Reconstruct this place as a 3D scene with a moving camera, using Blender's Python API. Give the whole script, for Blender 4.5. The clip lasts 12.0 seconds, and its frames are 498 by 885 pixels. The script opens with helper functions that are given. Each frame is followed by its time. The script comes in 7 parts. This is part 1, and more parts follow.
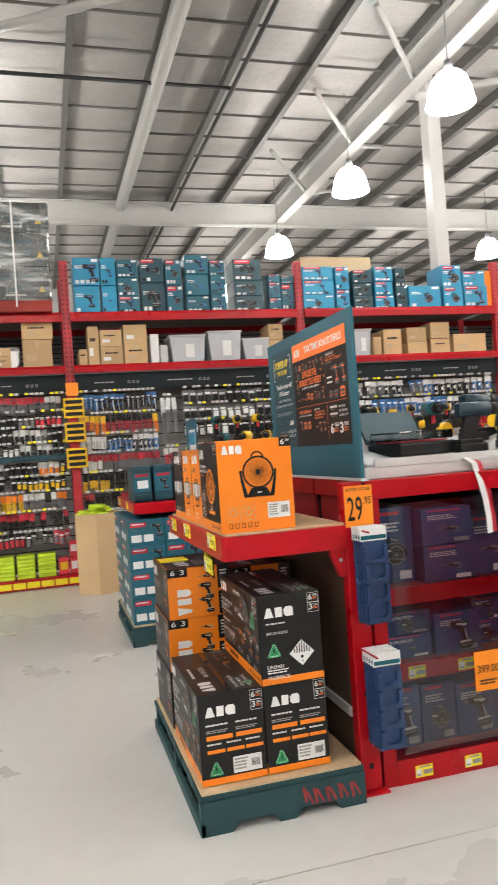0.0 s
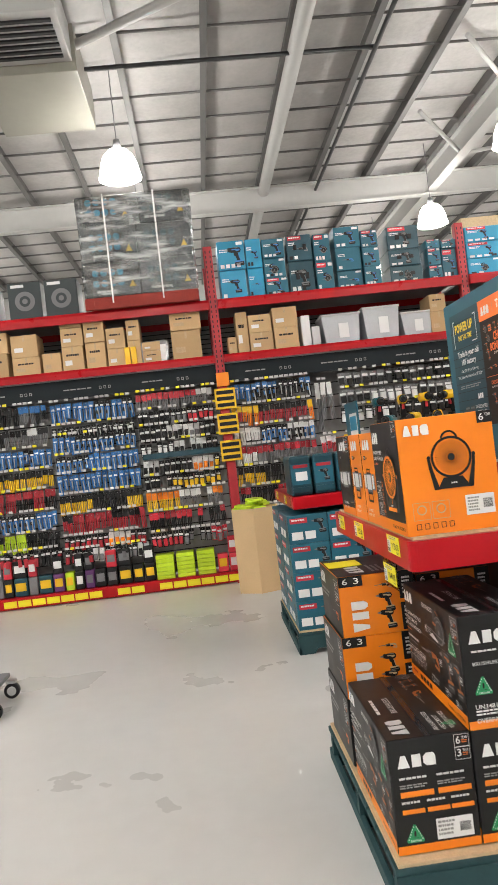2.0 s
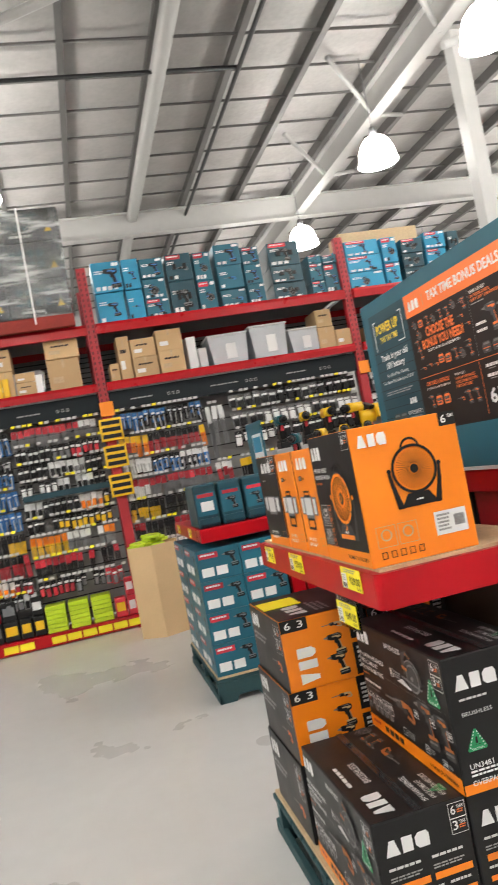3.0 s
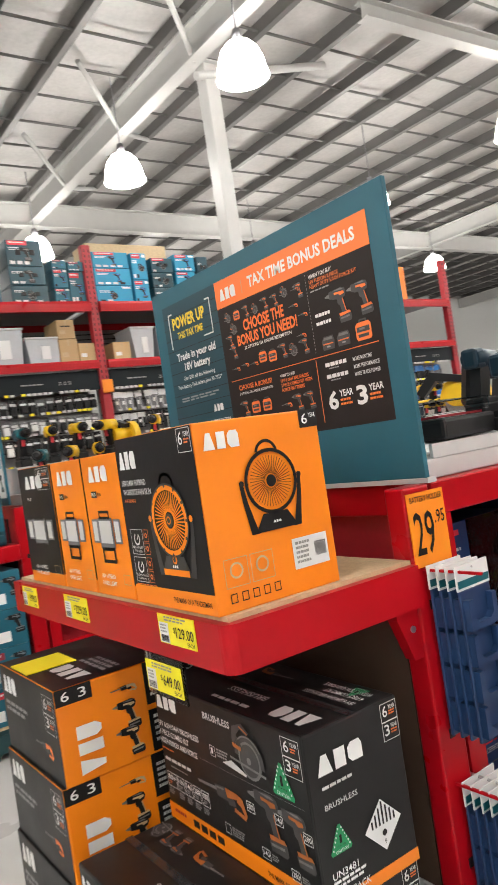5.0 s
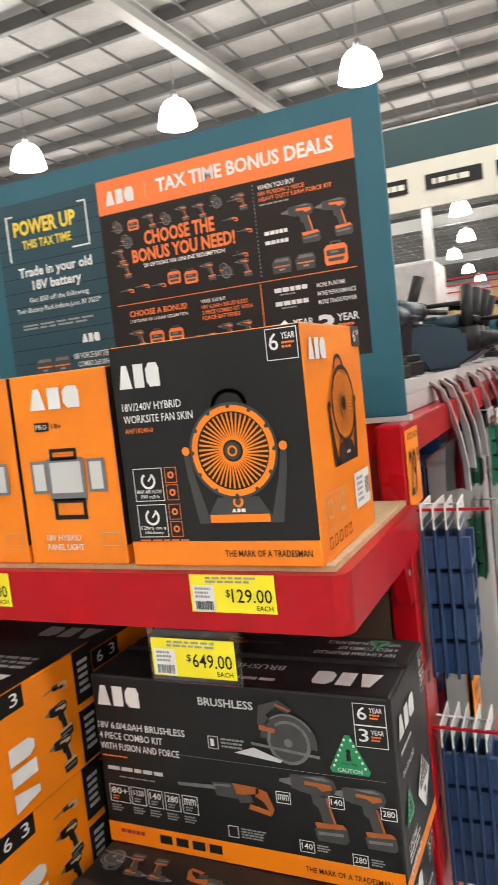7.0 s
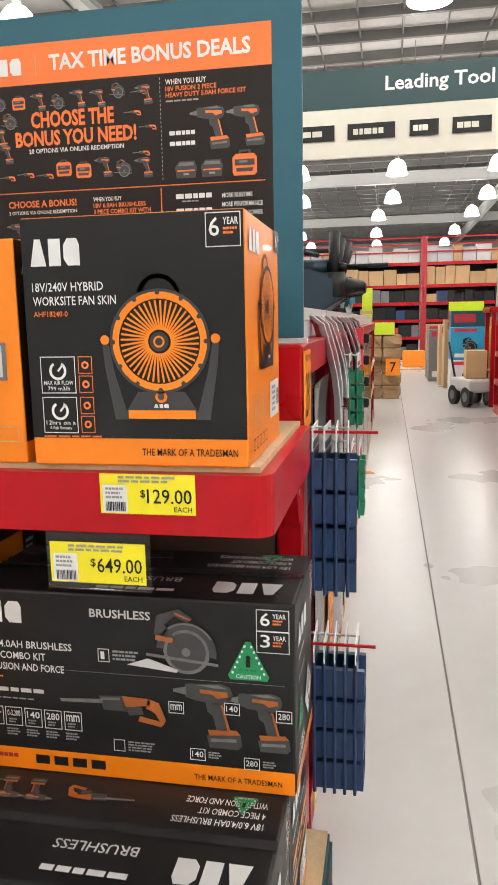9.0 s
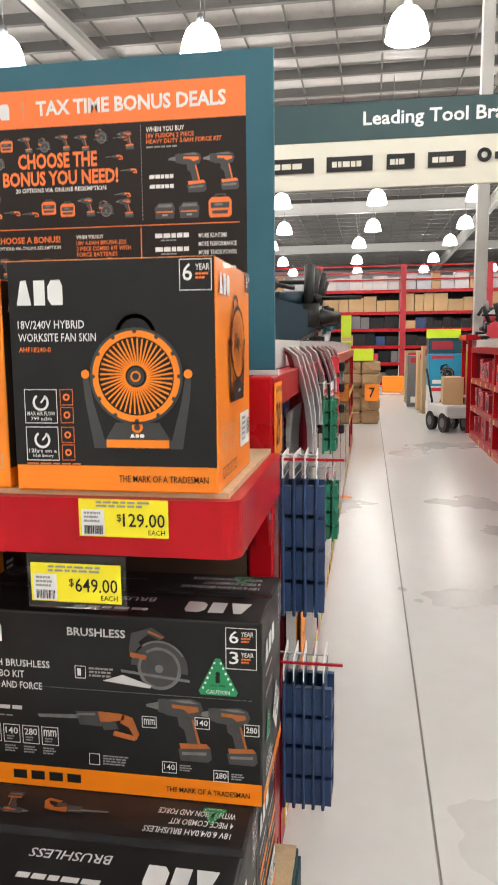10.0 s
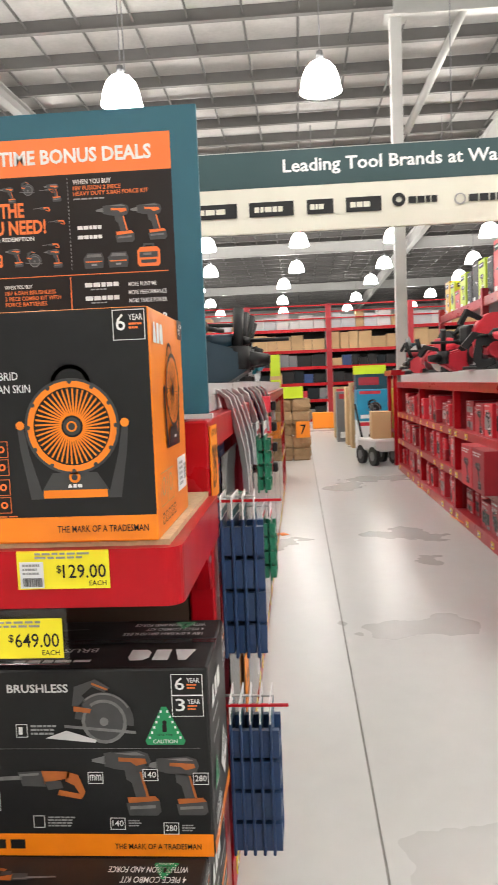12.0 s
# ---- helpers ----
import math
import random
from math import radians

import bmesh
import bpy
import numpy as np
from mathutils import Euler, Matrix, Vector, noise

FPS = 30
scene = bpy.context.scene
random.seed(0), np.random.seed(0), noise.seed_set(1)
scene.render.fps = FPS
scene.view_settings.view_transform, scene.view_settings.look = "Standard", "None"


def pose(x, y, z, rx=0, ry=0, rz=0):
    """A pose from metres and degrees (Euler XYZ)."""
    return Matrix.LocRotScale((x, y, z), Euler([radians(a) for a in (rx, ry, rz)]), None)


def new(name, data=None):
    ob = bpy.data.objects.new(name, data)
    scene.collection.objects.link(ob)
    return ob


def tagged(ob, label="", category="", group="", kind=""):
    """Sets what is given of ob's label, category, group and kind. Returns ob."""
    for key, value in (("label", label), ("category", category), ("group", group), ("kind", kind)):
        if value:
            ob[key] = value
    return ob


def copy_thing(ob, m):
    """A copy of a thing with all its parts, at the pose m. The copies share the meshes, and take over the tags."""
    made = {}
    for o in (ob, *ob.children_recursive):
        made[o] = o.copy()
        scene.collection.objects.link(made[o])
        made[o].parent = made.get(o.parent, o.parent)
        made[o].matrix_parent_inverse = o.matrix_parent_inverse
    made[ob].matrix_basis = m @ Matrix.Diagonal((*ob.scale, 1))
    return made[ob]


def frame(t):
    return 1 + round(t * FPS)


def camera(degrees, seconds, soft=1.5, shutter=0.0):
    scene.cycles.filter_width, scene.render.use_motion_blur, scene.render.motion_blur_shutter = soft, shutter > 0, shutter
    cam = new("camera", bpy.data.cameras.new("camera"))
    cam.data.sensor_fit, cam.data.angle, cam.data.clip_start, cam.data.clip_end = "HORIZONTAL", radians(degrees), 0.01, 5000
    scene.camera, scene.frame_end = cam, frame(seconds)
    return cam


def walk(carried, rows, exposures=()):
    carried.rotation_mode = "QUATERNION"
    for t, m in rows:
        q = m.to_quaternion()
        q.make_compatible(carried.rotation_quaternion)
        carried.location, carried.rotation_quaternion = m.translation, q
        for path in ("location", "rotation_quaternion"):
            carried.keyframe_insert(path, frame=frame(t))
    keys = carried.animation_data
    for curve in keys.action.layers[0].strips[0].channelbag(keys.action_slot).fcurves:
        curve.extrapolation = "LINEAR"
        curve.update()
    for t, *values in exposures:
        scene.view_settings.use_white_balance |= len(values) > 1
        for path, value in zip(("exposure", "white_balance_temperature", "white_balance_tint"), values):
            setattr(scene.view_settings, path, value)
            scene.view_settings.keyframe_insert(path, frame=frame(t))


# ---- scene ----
cam = camera(37.9, 12.0, soft=1.0, shutter=0.4)
METRES, EYE, TILT, LEAN, TURN = 3.1, 1.46, 0.0, 0.0, -15.8
ROWS = [
    (0.0, 0.0, 0.0, 0.0, 0.03, 0.37, 4.01),
    (0.5, 0.0115, 0.0331, -0.005, 4.63, -0.48, 4.66),
    (1.0, -0.0082, 0.0693, -0.0094, 7.72, -1.01, 5.8),
    (1.5, -0.0293, 0.1057, -0.0019, 9.52, 0.03, 6.93),
    (2.0, -0.0347, 0.177, -0.0033, 12.15, 0.64, 6.52),
    (2.5, -0.0645, 0.2512, -0.0146, 9.1, -0.22, 7.65),
    (3.0, -0.0989, 0.3141, -0.001, 2.73, 1.54, 10.84),
    (3.5, -0.0912, 0.3194, -0.0009, -0.52, 1.9, 12.08),
    (5.5, -0.2053, 0.5822, -0.009, -26.09, -0.49, 7.12),
    (6.0, -0.2636, 0.6436, -0.0087, -31.7, -1.54, 6.22),
    (6.5, -0.3156, 0.6852, -0.0084, -40.91, -3.57, 5.34),
    (7.0, -0.3255, 0.7241, -0.0134, -50.03, -5.09, 6.23),
    (7.5, -0.3344, 0.7552, -0.0127, -57.54, -5.74, 5.39),
    (9.5, -0.3512, 0.7728, -0.0453, -63.94, -9.52, 0.39),
    (10.0, -0.3653, 0.7571, -0.0335, -64.84, -7.65, 0.51),
    (10.5, -0.3693, 0.7487, -0.03, -65.2, -6.29, 0.87),
    (11.0, -0.3678, 0.7454, -0.0284, -65.32, -5.53, 1.58),
    (11.5, -0.3688, 0.7466, -0.0278, -66.23, -5.1, 2.22),
    (12.0, -0.3718, 0.7565, -0.0305, -70.31, -4.66, 2.26),
]
walk(cam, [(t, pose(0, 0, EYE, TILT, LEAN, TURN) @ pose(METRES * x, METRES * y, METRES * z, 90 + pitch, roll, yaw)) for t, x, y, z, yaw, pitch, roll in ROWS])

# ---- world: a closed hall, so next to no sky light ----
world = bpy.data.worlds.new("world")
scene.world = world
world.use_nodes = True
world.node_tree.nodes["Background"].inputs[0].default_value = (0.75, 0.8, 0.9, 1)
world.node_tree.nodes["Background"].inputs[1].default_value = 0.3
LAMP_GLOW = 39.0
scene.view_settings.exposure = 0.0


# ---- materials ----
def mat(name, col, rough=0.5, metal=0.0, var=0.12, scale=6.0, bump=0.0, fine=60.0, spec=0.5, coat=0.0, jitter=0.0, detail=6.0):
    m = bpy.data.materials.new(name)
    m.use_nodes = True
    nt = m.node_tree
    n, l = nt.nodes, nt.links
    b = n["Principled BSDF"]
    b.inputs["Roughness"].default_value = rough
    b.inputs["Metallic"].default_value = metal
    b.inputs["Specular IOR Level"].default_value = spec
    b.inputs["Coat Weight"].default_value = coat
    co = n.new("ShaderNodeTexCoord")
    big = n.new("ShaderNodeTexNoise")
    big.inputs["Scale"].default_value = scale
    big.inputs["Detail"].default_value = detail
    small = n.new("ShaderNodeTexNoise")
    small.inputs["Scale"].default_value = fine
    small.inputs["Detail"].default_value = 3
    l.new(co.outputs["Object"], big.inputs["Vector"])
    l.new(co.outputs["Object"], small.inputs["Vector"])
    mx = n.new("ShaderNodeMix")
    mx.data_type = "FLOAT"
    mx.inputs[0].default_value = 0.35
    l.new(big.outputs[0], mx.inputs[2])
    l.new(small.outputs[0], mx.inputs[3])
    mr = n.new("ShaderNodeMapRange")
    mr.inputs["From Min"].default_value, mr.inputs["From Max"].default_value = 0.15, 0.85
    mr.inputs["To Min"].default_value, mr.inputs["To Max"].default_value = 1 - var, 1 + var
    l.new(mx.outputs[0], mr.inputs["Value"])
    hsv = n.new("ShaderNodeHueSaturation")
    hsv.inputs["Color"].default_value = (*col, 1)
    val = mr.outputs[0]
    if jitter:
        oi = n.new("ShaderNodeObjectInfo")
        jr = n.new("ShaderNodeMapRange")
        jr.inputs["To Min"].default_value, jr.inputs["To Max"].default_value = 1 - jitter, 1 + jitter
        l.new(oi.outputs["Random"], jr.inputs["Value"])
        mu = n.new("ShaderNodeMath")
        mu.operation = "MULTIPLY"
        l.new(mr.outputs[0], mu.inputs[0])
        l.new(jr.outputs[0], mu.inputs[1])
        val = mu.outputs[0]
    l.new(val, hsv.inputs["Value"])
    l.new(hsv.outputs[0], b.inputs["Base Color"])
    rr = n.new("ShaderNodeMapRange")
    rr.inputs["To Min"].default_value, rr.inputs["To Max"].default_value = max(rough - 0.08, 0.02), min(rough + 0.08, 1)
    l.new(big.outputs[0], rr.inputs["Value"])
    l.new(rr.outputs[0], b.inputs["Roughness"])
    if bump:
        bp = n.new("ShaderNodeBump")
        bp.inputs["Strength"].default_value = bump
        bp.inputs["Distance"].default_value = 0.01
        l.new(mx.outputs[0], bp.inputs["Height"])
        l.new(bp.outputs[0], b.inputs["Normal"])
    return m


def glow(name, col, strength):
    m = bpy.data.materials.new(name)
    m.use_nodes = True
    b = m.node_tree.nodes["Principled BSDF"]
    b.inputs["Base Color"].default_value = (0.85, 0.85, 0.85, 1)
    b.inputs["Emission Color"].default_value = (*col, 1)
    b.inputs["Emission Strength"].default_value = strength
    return m


def clear(name, tint=(1, 1, 1), rough=0.05, amount=0.85, bump=0.0):
    """Thin clear plastic: see-through with a gloss that a Fresnel term drives. With bump, white glare streaks are
    painted on.
    """
    m = bpy.data.materials.new(name)
    m.use_nodes = True
    n, l = m.node_tree.nodes, m.node_tree.links
    n.remove(n["Principled BSDF"])
    tr, gl, fr, mx = n.new("ShaderNodeBsdfTransparent"), n.new("ShaderNodeBsdfGlossy"), n.new("ShaderNodeFresnel"), n.new("ShaderNodeMixShader")
    tr.inputs[0].default_value = (*[amount * c for c in tint], 1)
    gl.inputs["Roughness"].default_value = rough
    fr.inputs[0].default_value = 1.5 + 0.6 * bump
    l.new(fr.outputs[0], mx.inputs[0])
    l.new(tr.outputs[0], mx.inputs[1])
    l.new(gl.outputs[0], mx.inputs[2])
    l.new(mx.outputs[0], n["Material Output"].inputs[0])
    if bump:
        no, bp, co = n.new("ShaderNodeTexNoise"), n.new("ShaderNodeBump"), n.new("ShaderNodeTexCoord")
        no.inputs["Scale"].default_value, no.inputs["Detail"].default_value = 7, 5
        bp.inputs["Strength"].default_value, bp.inputs["Distance"].default_value = bump, 0.05
        l.new(co.outputs["Object"], no.inputs["Vector"])
        l.new(no.outputs[0], bp.inputs["Height"])
        for node in (gl, fr):
            l.new(bp.outputs[0], node.inputs["Normal"])
        # white diffuse streaks along the film folds, painted in place of bright glare
        df, glare, st, mp, top = n.new("ShaderNodeBsdfDiffuse"), n.new("ShaderNodeTexNoise"), n.new("ShaderNodeMapRange"), n.new("ShaderNodeMapping"), n.new("ShaderNodeMixShader")
        df.inputs[0].default_value = (0.8, 0.83, 0.83, 1)
        mp.inputs["Rotation"].default_value, mp.inputs["Scale"].default_value = (0.2, 0.5, 0), (1.2, 1.2, 7.0)
        glare.inputs["Scale"].default_value, glare.inputs["Detail"].default_value = 2.2, 7
        st.inputs["From Min"].default_value, st.inputs["From Max"].default_value = 0.48, 0.75
        st.inputs["To Min"].default_value, st.inputs["To Max"].default_value = 0.02, 0.8
        l.new(co.outputs["Object"], mp.inputs["Vector"])
        l.new(mp.outputs[0], glare.inputs["Vector"])
        l.new(glare.outputs[0], st.inputs["Value"])
        l.new(st.outputs[0], top.inputs[0])
        l.new(mx.outputs[0], top.inputs[1])
        l.new(df.outputs[0], top.inputs[2])
        l.new(top.outputs[0], n["Material Output"].inputs[0])
    return m


M_FLOOR = mat("polished concrete", (0.60, 0.595, 0.58), 0.29, var=0.09, scale=0.8, fine=9, spec=0.5, detail=5.0)
M_JOINT = mat("joint filler", (0.27, 0.26, 0.24), 0.8)
M_FOIL = mat("insulation blanket", (0.42, 0.405, 0.39), 0.5, 0.0, var=0.26, scale=2.2, bump=1.0, fine=13)
M_PURLIN = mat("galvanised purlin", (0.13, 0.125, 0.12), 0.5, 0.3)
M_STEELW = mat("white painted steel", (0.43, 0.425, 0.41), 0.45, var=0.07)
M_WALL = mat("painted wall panel", (0.42, 0.42, 0.41), 0.7, var=0.06)
M_RED = mat("red powder coat", (0.42, 0.003, 0.009), 0.30, var=0.08, scale=9, spec=0.28)
M_REDW = mat("worn red steel", (0.42, 0.02, 0.03), 0.45, var=0.25, scale=5)
M_SLAT = mat("grey slat wall", (0.25, 0.25, 0.25), 0.6, var=0.08)
M_HEAD = mat("charcoal header strip", (0.014, 0.019, 0.023), 0.6, spec=0.2)
M_CARD = mat("brown cardboard", (0.55, 0.37, 0.19), 0.75, var=0.12, scale=4, bump=0.08, jitter=0.16)
M_CHIP = mat("chipboard", (0.55, 0.40, 0.24), 0.8, var=0.25, scale=40, fine=160)
M_TEALB = mat("teal printed card", (0.010, 0.125, 0.185), 0.42, var=0.1, jitter=0.15)
M_TEALL = mat("light teal printed card", (0.012, 0.27, 0.46), 0.40, var=0.18, jitter=0.15)
M_TEALD = mat("dark teal plastic case", (0.008, 0.06, 0.085), 0.38, var=0.12, jitter=0.2)
M_DARK = mat("charcoal printed card", (0.011, 0.011, 0.0115), 0.40, var=0.16, scale=7, bump=0.05, spec=0.3)
M_BLACK = mat("black plastic", (0.009, 0.009, 0.010), 0.45, var=0.15, spec=0.35)
M_GREY = mat("grey plastic", (0.18, 0.18, 0.19), 0.5)
M_LIGHTG = mat("light grey laminate", (0.62, 0.62, 0.62), 0.4, var=0.05)
M_WHITE = mat("white print", (0.82, 0.82, 0.82), 0.5, var=0.02)
M_DIM = mat("grey print", (0.30, 0.30, 0.30), 0.5, var=0.1)
M_TOOLG = mat("charcoal tool ink", (0.055, 0.055, 0.056), 0.5, var=0.2, scale=40)
M_TOOLH = mat("grey tool highlight ink", (0.17, 0.17, 0.17), 0.5, var=0.3, scale=60)
M_ORANGE = mat("orange printed card", (0.90, 0.235, 0.004), 0.40, var=0.06, scale=5, bump=0.04, coat=0.12)
M_ORANGEP = mat("orange poster ink", (0.92, 0.20, 0.035), 0.45, var=0.03)
M_BOARD = mat("teal display board", (0.012, 0.105, 0.150), 0.5, var=0.05, scale=3)
M_BOARDD = mat("dark teal poster", (0.008, 0.055, 0.078), 0.5, var=0.08, scale=3)
M_POSTER = mat("dark brown poster", (0.018, 0.013, 0.012), 0.5, var=0.05, spec=0.25)
M_ORANGED = mat("dull orange ink", (0.40, 0.11, 0.018), 0.45, var=0.3, scale=40)
M_YELLOW = mat("yellow ticket", (0.92, 0.80, 0.02), 0.45, var=0.03)
M_YTEXT = mat("yellow print", (0.90, 0.66, 0.05), 0.5, var=0.02)
M_OTICKET = mat("orange ticket", (0.95, 0.28, 0.01), 0.5, var=0.04)
M_GREEN = mat("green sticker", (0.01, 0.28, 0.10), 0.45, var=0.05)
M_LIME = mat("lime plastic", (0.55, 0.75, 0.02), 0.4, var=0.1, jitter=0.1)
M_NAVY = mat("navy printed card", (0.018, 0.048, 0.16), 0.4, var=0.12, jitter=0.2)
M_HOLDER = mat("blue moulded plastic", (0.012, 0.04, 0.115), 0.38, var=0.1)
M_HGREEN = mat("green moulded plastic", (0.01, 0.17, 0.09), 0.4, var=0.1)
M_REDPL = mat("red printed card", (0.60, 0.03, 0.05), 0.40, var=0.2, jitter=0.35)
M_BLUEP = mat("blue drill pack", (0.035, 0.21, 0.56), 0.4, var=0.15, jitter=0.25)
M_YELP = mat("yellow tool plastic", (0.85, 0.52, 0.01), 0.4, var=0.08)
M_METAL = mat("bare steel", (0.55, 0.55, 0.56), 0.3, 0.9)
M_PAL = mat("blue green painted timber", (0.014, 0.055, 0.062), 0.75, var=0.3, scale=10, bump=0.3)
M_PALR = mat("red painted timber", (0.28, 0.03, 0.02), 0.75, var=0.3, scale=10, bump=0.3)
M_SIGN = mat("cream sign panel", (0.72, 0.70, 0.60), 0.5, var=0.03)
M_SIGNG = mat("dark green sign panel", (0.018, 0.055, 0.060), 0.5, var=0.04)
M_WRAP = clear("stretch wrap", (0.93, 0.97, 0.97), 0.10, 0.88, bump=1.0)
M_ACRYL = clear("clear acrylic", (1, 1, 1), 0.06, 0.92)
M_TUB = mat("frosted tub plastic", (0.50, 0.52, 0.55), 0.35, var=0.15, scale=5)
M_LAMP = glow("lit acrylic dome", (1.0, 0.967, 0.915), LAMP_GLOW)
M_PURPLE = mat("purple plastic", (0.12, 0.03, 0.16), 0.45, var=0.1)
M_BAG = mat("brown paper sack", (0.33, 0.21, 0.11), 0.8, var=0.25, scale=6, bump=0.6)


# ---- builders ----
def box(bm, x0, y0, z0, x1, y1, z1, bevel=0.0, mi=0, m=None):
    t = Matrix.Translation(((x0 + x1) / 2, (y0 + y1) / 2, (z0 + z1) / 2)) @ Matrix.Diagonal((abs(x1 - x0), abs(y1 - y0), abs(z1 - z0), 1))
    r = bmesh.ops.create_cube(bm, size=1, matrix=(m @ t) if m else t)
    fs = list({f for v in r["verts"] for f in v.link_faces})
    for f in fs:
        f.material_index = mi
    if bevel:
        es = list({e for v in r["verts"] for e in v.link_edges})
        res = bmesh.ops.bevel(bm, geom=es, offset=bevel, segments=2, affect="EDGES", profile=0.5)
        for f in res["faces"]:
            f.material_index = mi
    return bm


def cyl(bm, p0, p1, r0, r1=None, n=14, mi=0, caps=True):
    a, b = Vector(p0), Vector(p1)
    d = b - a
    m = Matrix.Translation((a + b) / 2) @ d.to_track_quat("Z", "Y").to_matrix().to_4x4()
    r = bmesh.ops.create_cone(bm, cap_ends=caps, segments=n, radius1=r0, radius2=r0 if r1 is None else r1, depth=d.length, matrix=m)
    for f in {f for v in r["verts"] for f in v.link_faces}:
        f.material_index = mi
        f.smooth = len(f.verts) == 4
    return bm


def poly(bm, pts, d0, d1, mi=0, axis="y"):
    """A flat outline in x-z (or x-y, y-z) pushed from d0 to d1 along the other axis."""
    put = {"y": lambda u, v, d: (u, d, v), "z": lambda u, v, d: (u, v, d), "x": lambda u, v, d: (d, u, v)}[axis]
    a = [bm.verts.new(put(u, v, d0)) for u, v in pts]
    b = [bm.verts.new(put(u, v, d1)) for u, v in pts]
    fs = [bm.faces.new(a), bm.faces.new(b[::-1])]
    k = len(pts)
    for i in range(k):
        fs.append(bm.faces.new((a[i], b[i], b[(i + 1) % k], a[(i + 1) % k])))
    bmesh.ops.recalc_face_normals(bm, faces=fs)
    for f in fs:
        f.material_index = mi
    return bm


def lathe(bm, prof, n=20, mi=0):
    rings = [[bm.verts.new((r * math.cos(2 * math.pi * i / n), r * math.sin(2 * math.pi * i / n), z)) for i in range(n)] for r, z in prof]
    for a, b in zip(rings, rings[1:]):
        for i in range(n):
            f = bm.faces.new((a[i], a[(i + 1) % n], b[(i + 1) % n], b[i]))
            f.smooth, f.material_index = True, mi
    return bm


def data(bm, name, *mats):
    me = bpy.data.meshes.new(name)
    bm.to_mesh(me)
    bm.free()
    for m in mats:
        me.materials.append(m)
    return me


def part(name, bm, material, parent, label="", kind=""):
    mats = material if isinstance(material, (list, tuple)) else (material,)
    ob = new(name, data(bm, name, *mats) if isinstance(bm, bmesh.types.BMesh) else bm)
    ob.parent = parent
    return tagged(ob, label=label, kind=kind)


def thing(name, label, category, at=(0, 0, 0), rz=0, group="", bm=None, material=None, kind=""):
    """A top-level thing: an Empty at its base, or a mesh when bm is given."""
    mats = material if isinstance(material, (list, tuple)) else (material,)
    ob = new(name, None if bm is None else data(bm, name, *mats) if isinstance(bm, bmesh.types.BMesh) else bm)
    ob.matrix_basis = pose(*at, 0, 0, rz)
    return tagged(ob, label, category, group, kind)


def one(*a, **k):
    return box(bmesh.new(), *a, **k)


LETTERS = {}


def letters(s, bold=0.006):
    """The mesh of a line of words in the built-in font, 1 wide cell by its true proportions: verts, faces, width, height."""
    key = (s, bold)
    if key not in LETTERS:
        cu = bpy.data.curves.new("letters", "FONT")
        cu.body, cu.resolution_u, cu.offset = s, 2, bold
        ob = bpy.data.objects.new("letters", cu)
        me = bpy.data.meshes.new_from_object(ob)
        vs = [v.co.copy() for v in me.vertices]
        fs = [tuple(p.vertices) for p in me.polygons]
        x0, x1 = min(v.x for v in vs), max(v.x for v in vs)
        y0, y1 = min(v.y for v in vs), max(v.y for v in vs)
        LETTERS[key] = ([((v.x - x0) / (x1 - x0), (v.y - y0) / (y1 - y0)) for v in vs], fs, x1 - x0, y1 - y0)
        bpy.data.objects.remove(ob)
        bpy.data.meshes.remove(me)
        bpy.data.curves.remove(cu)
    return LETTERS[key]


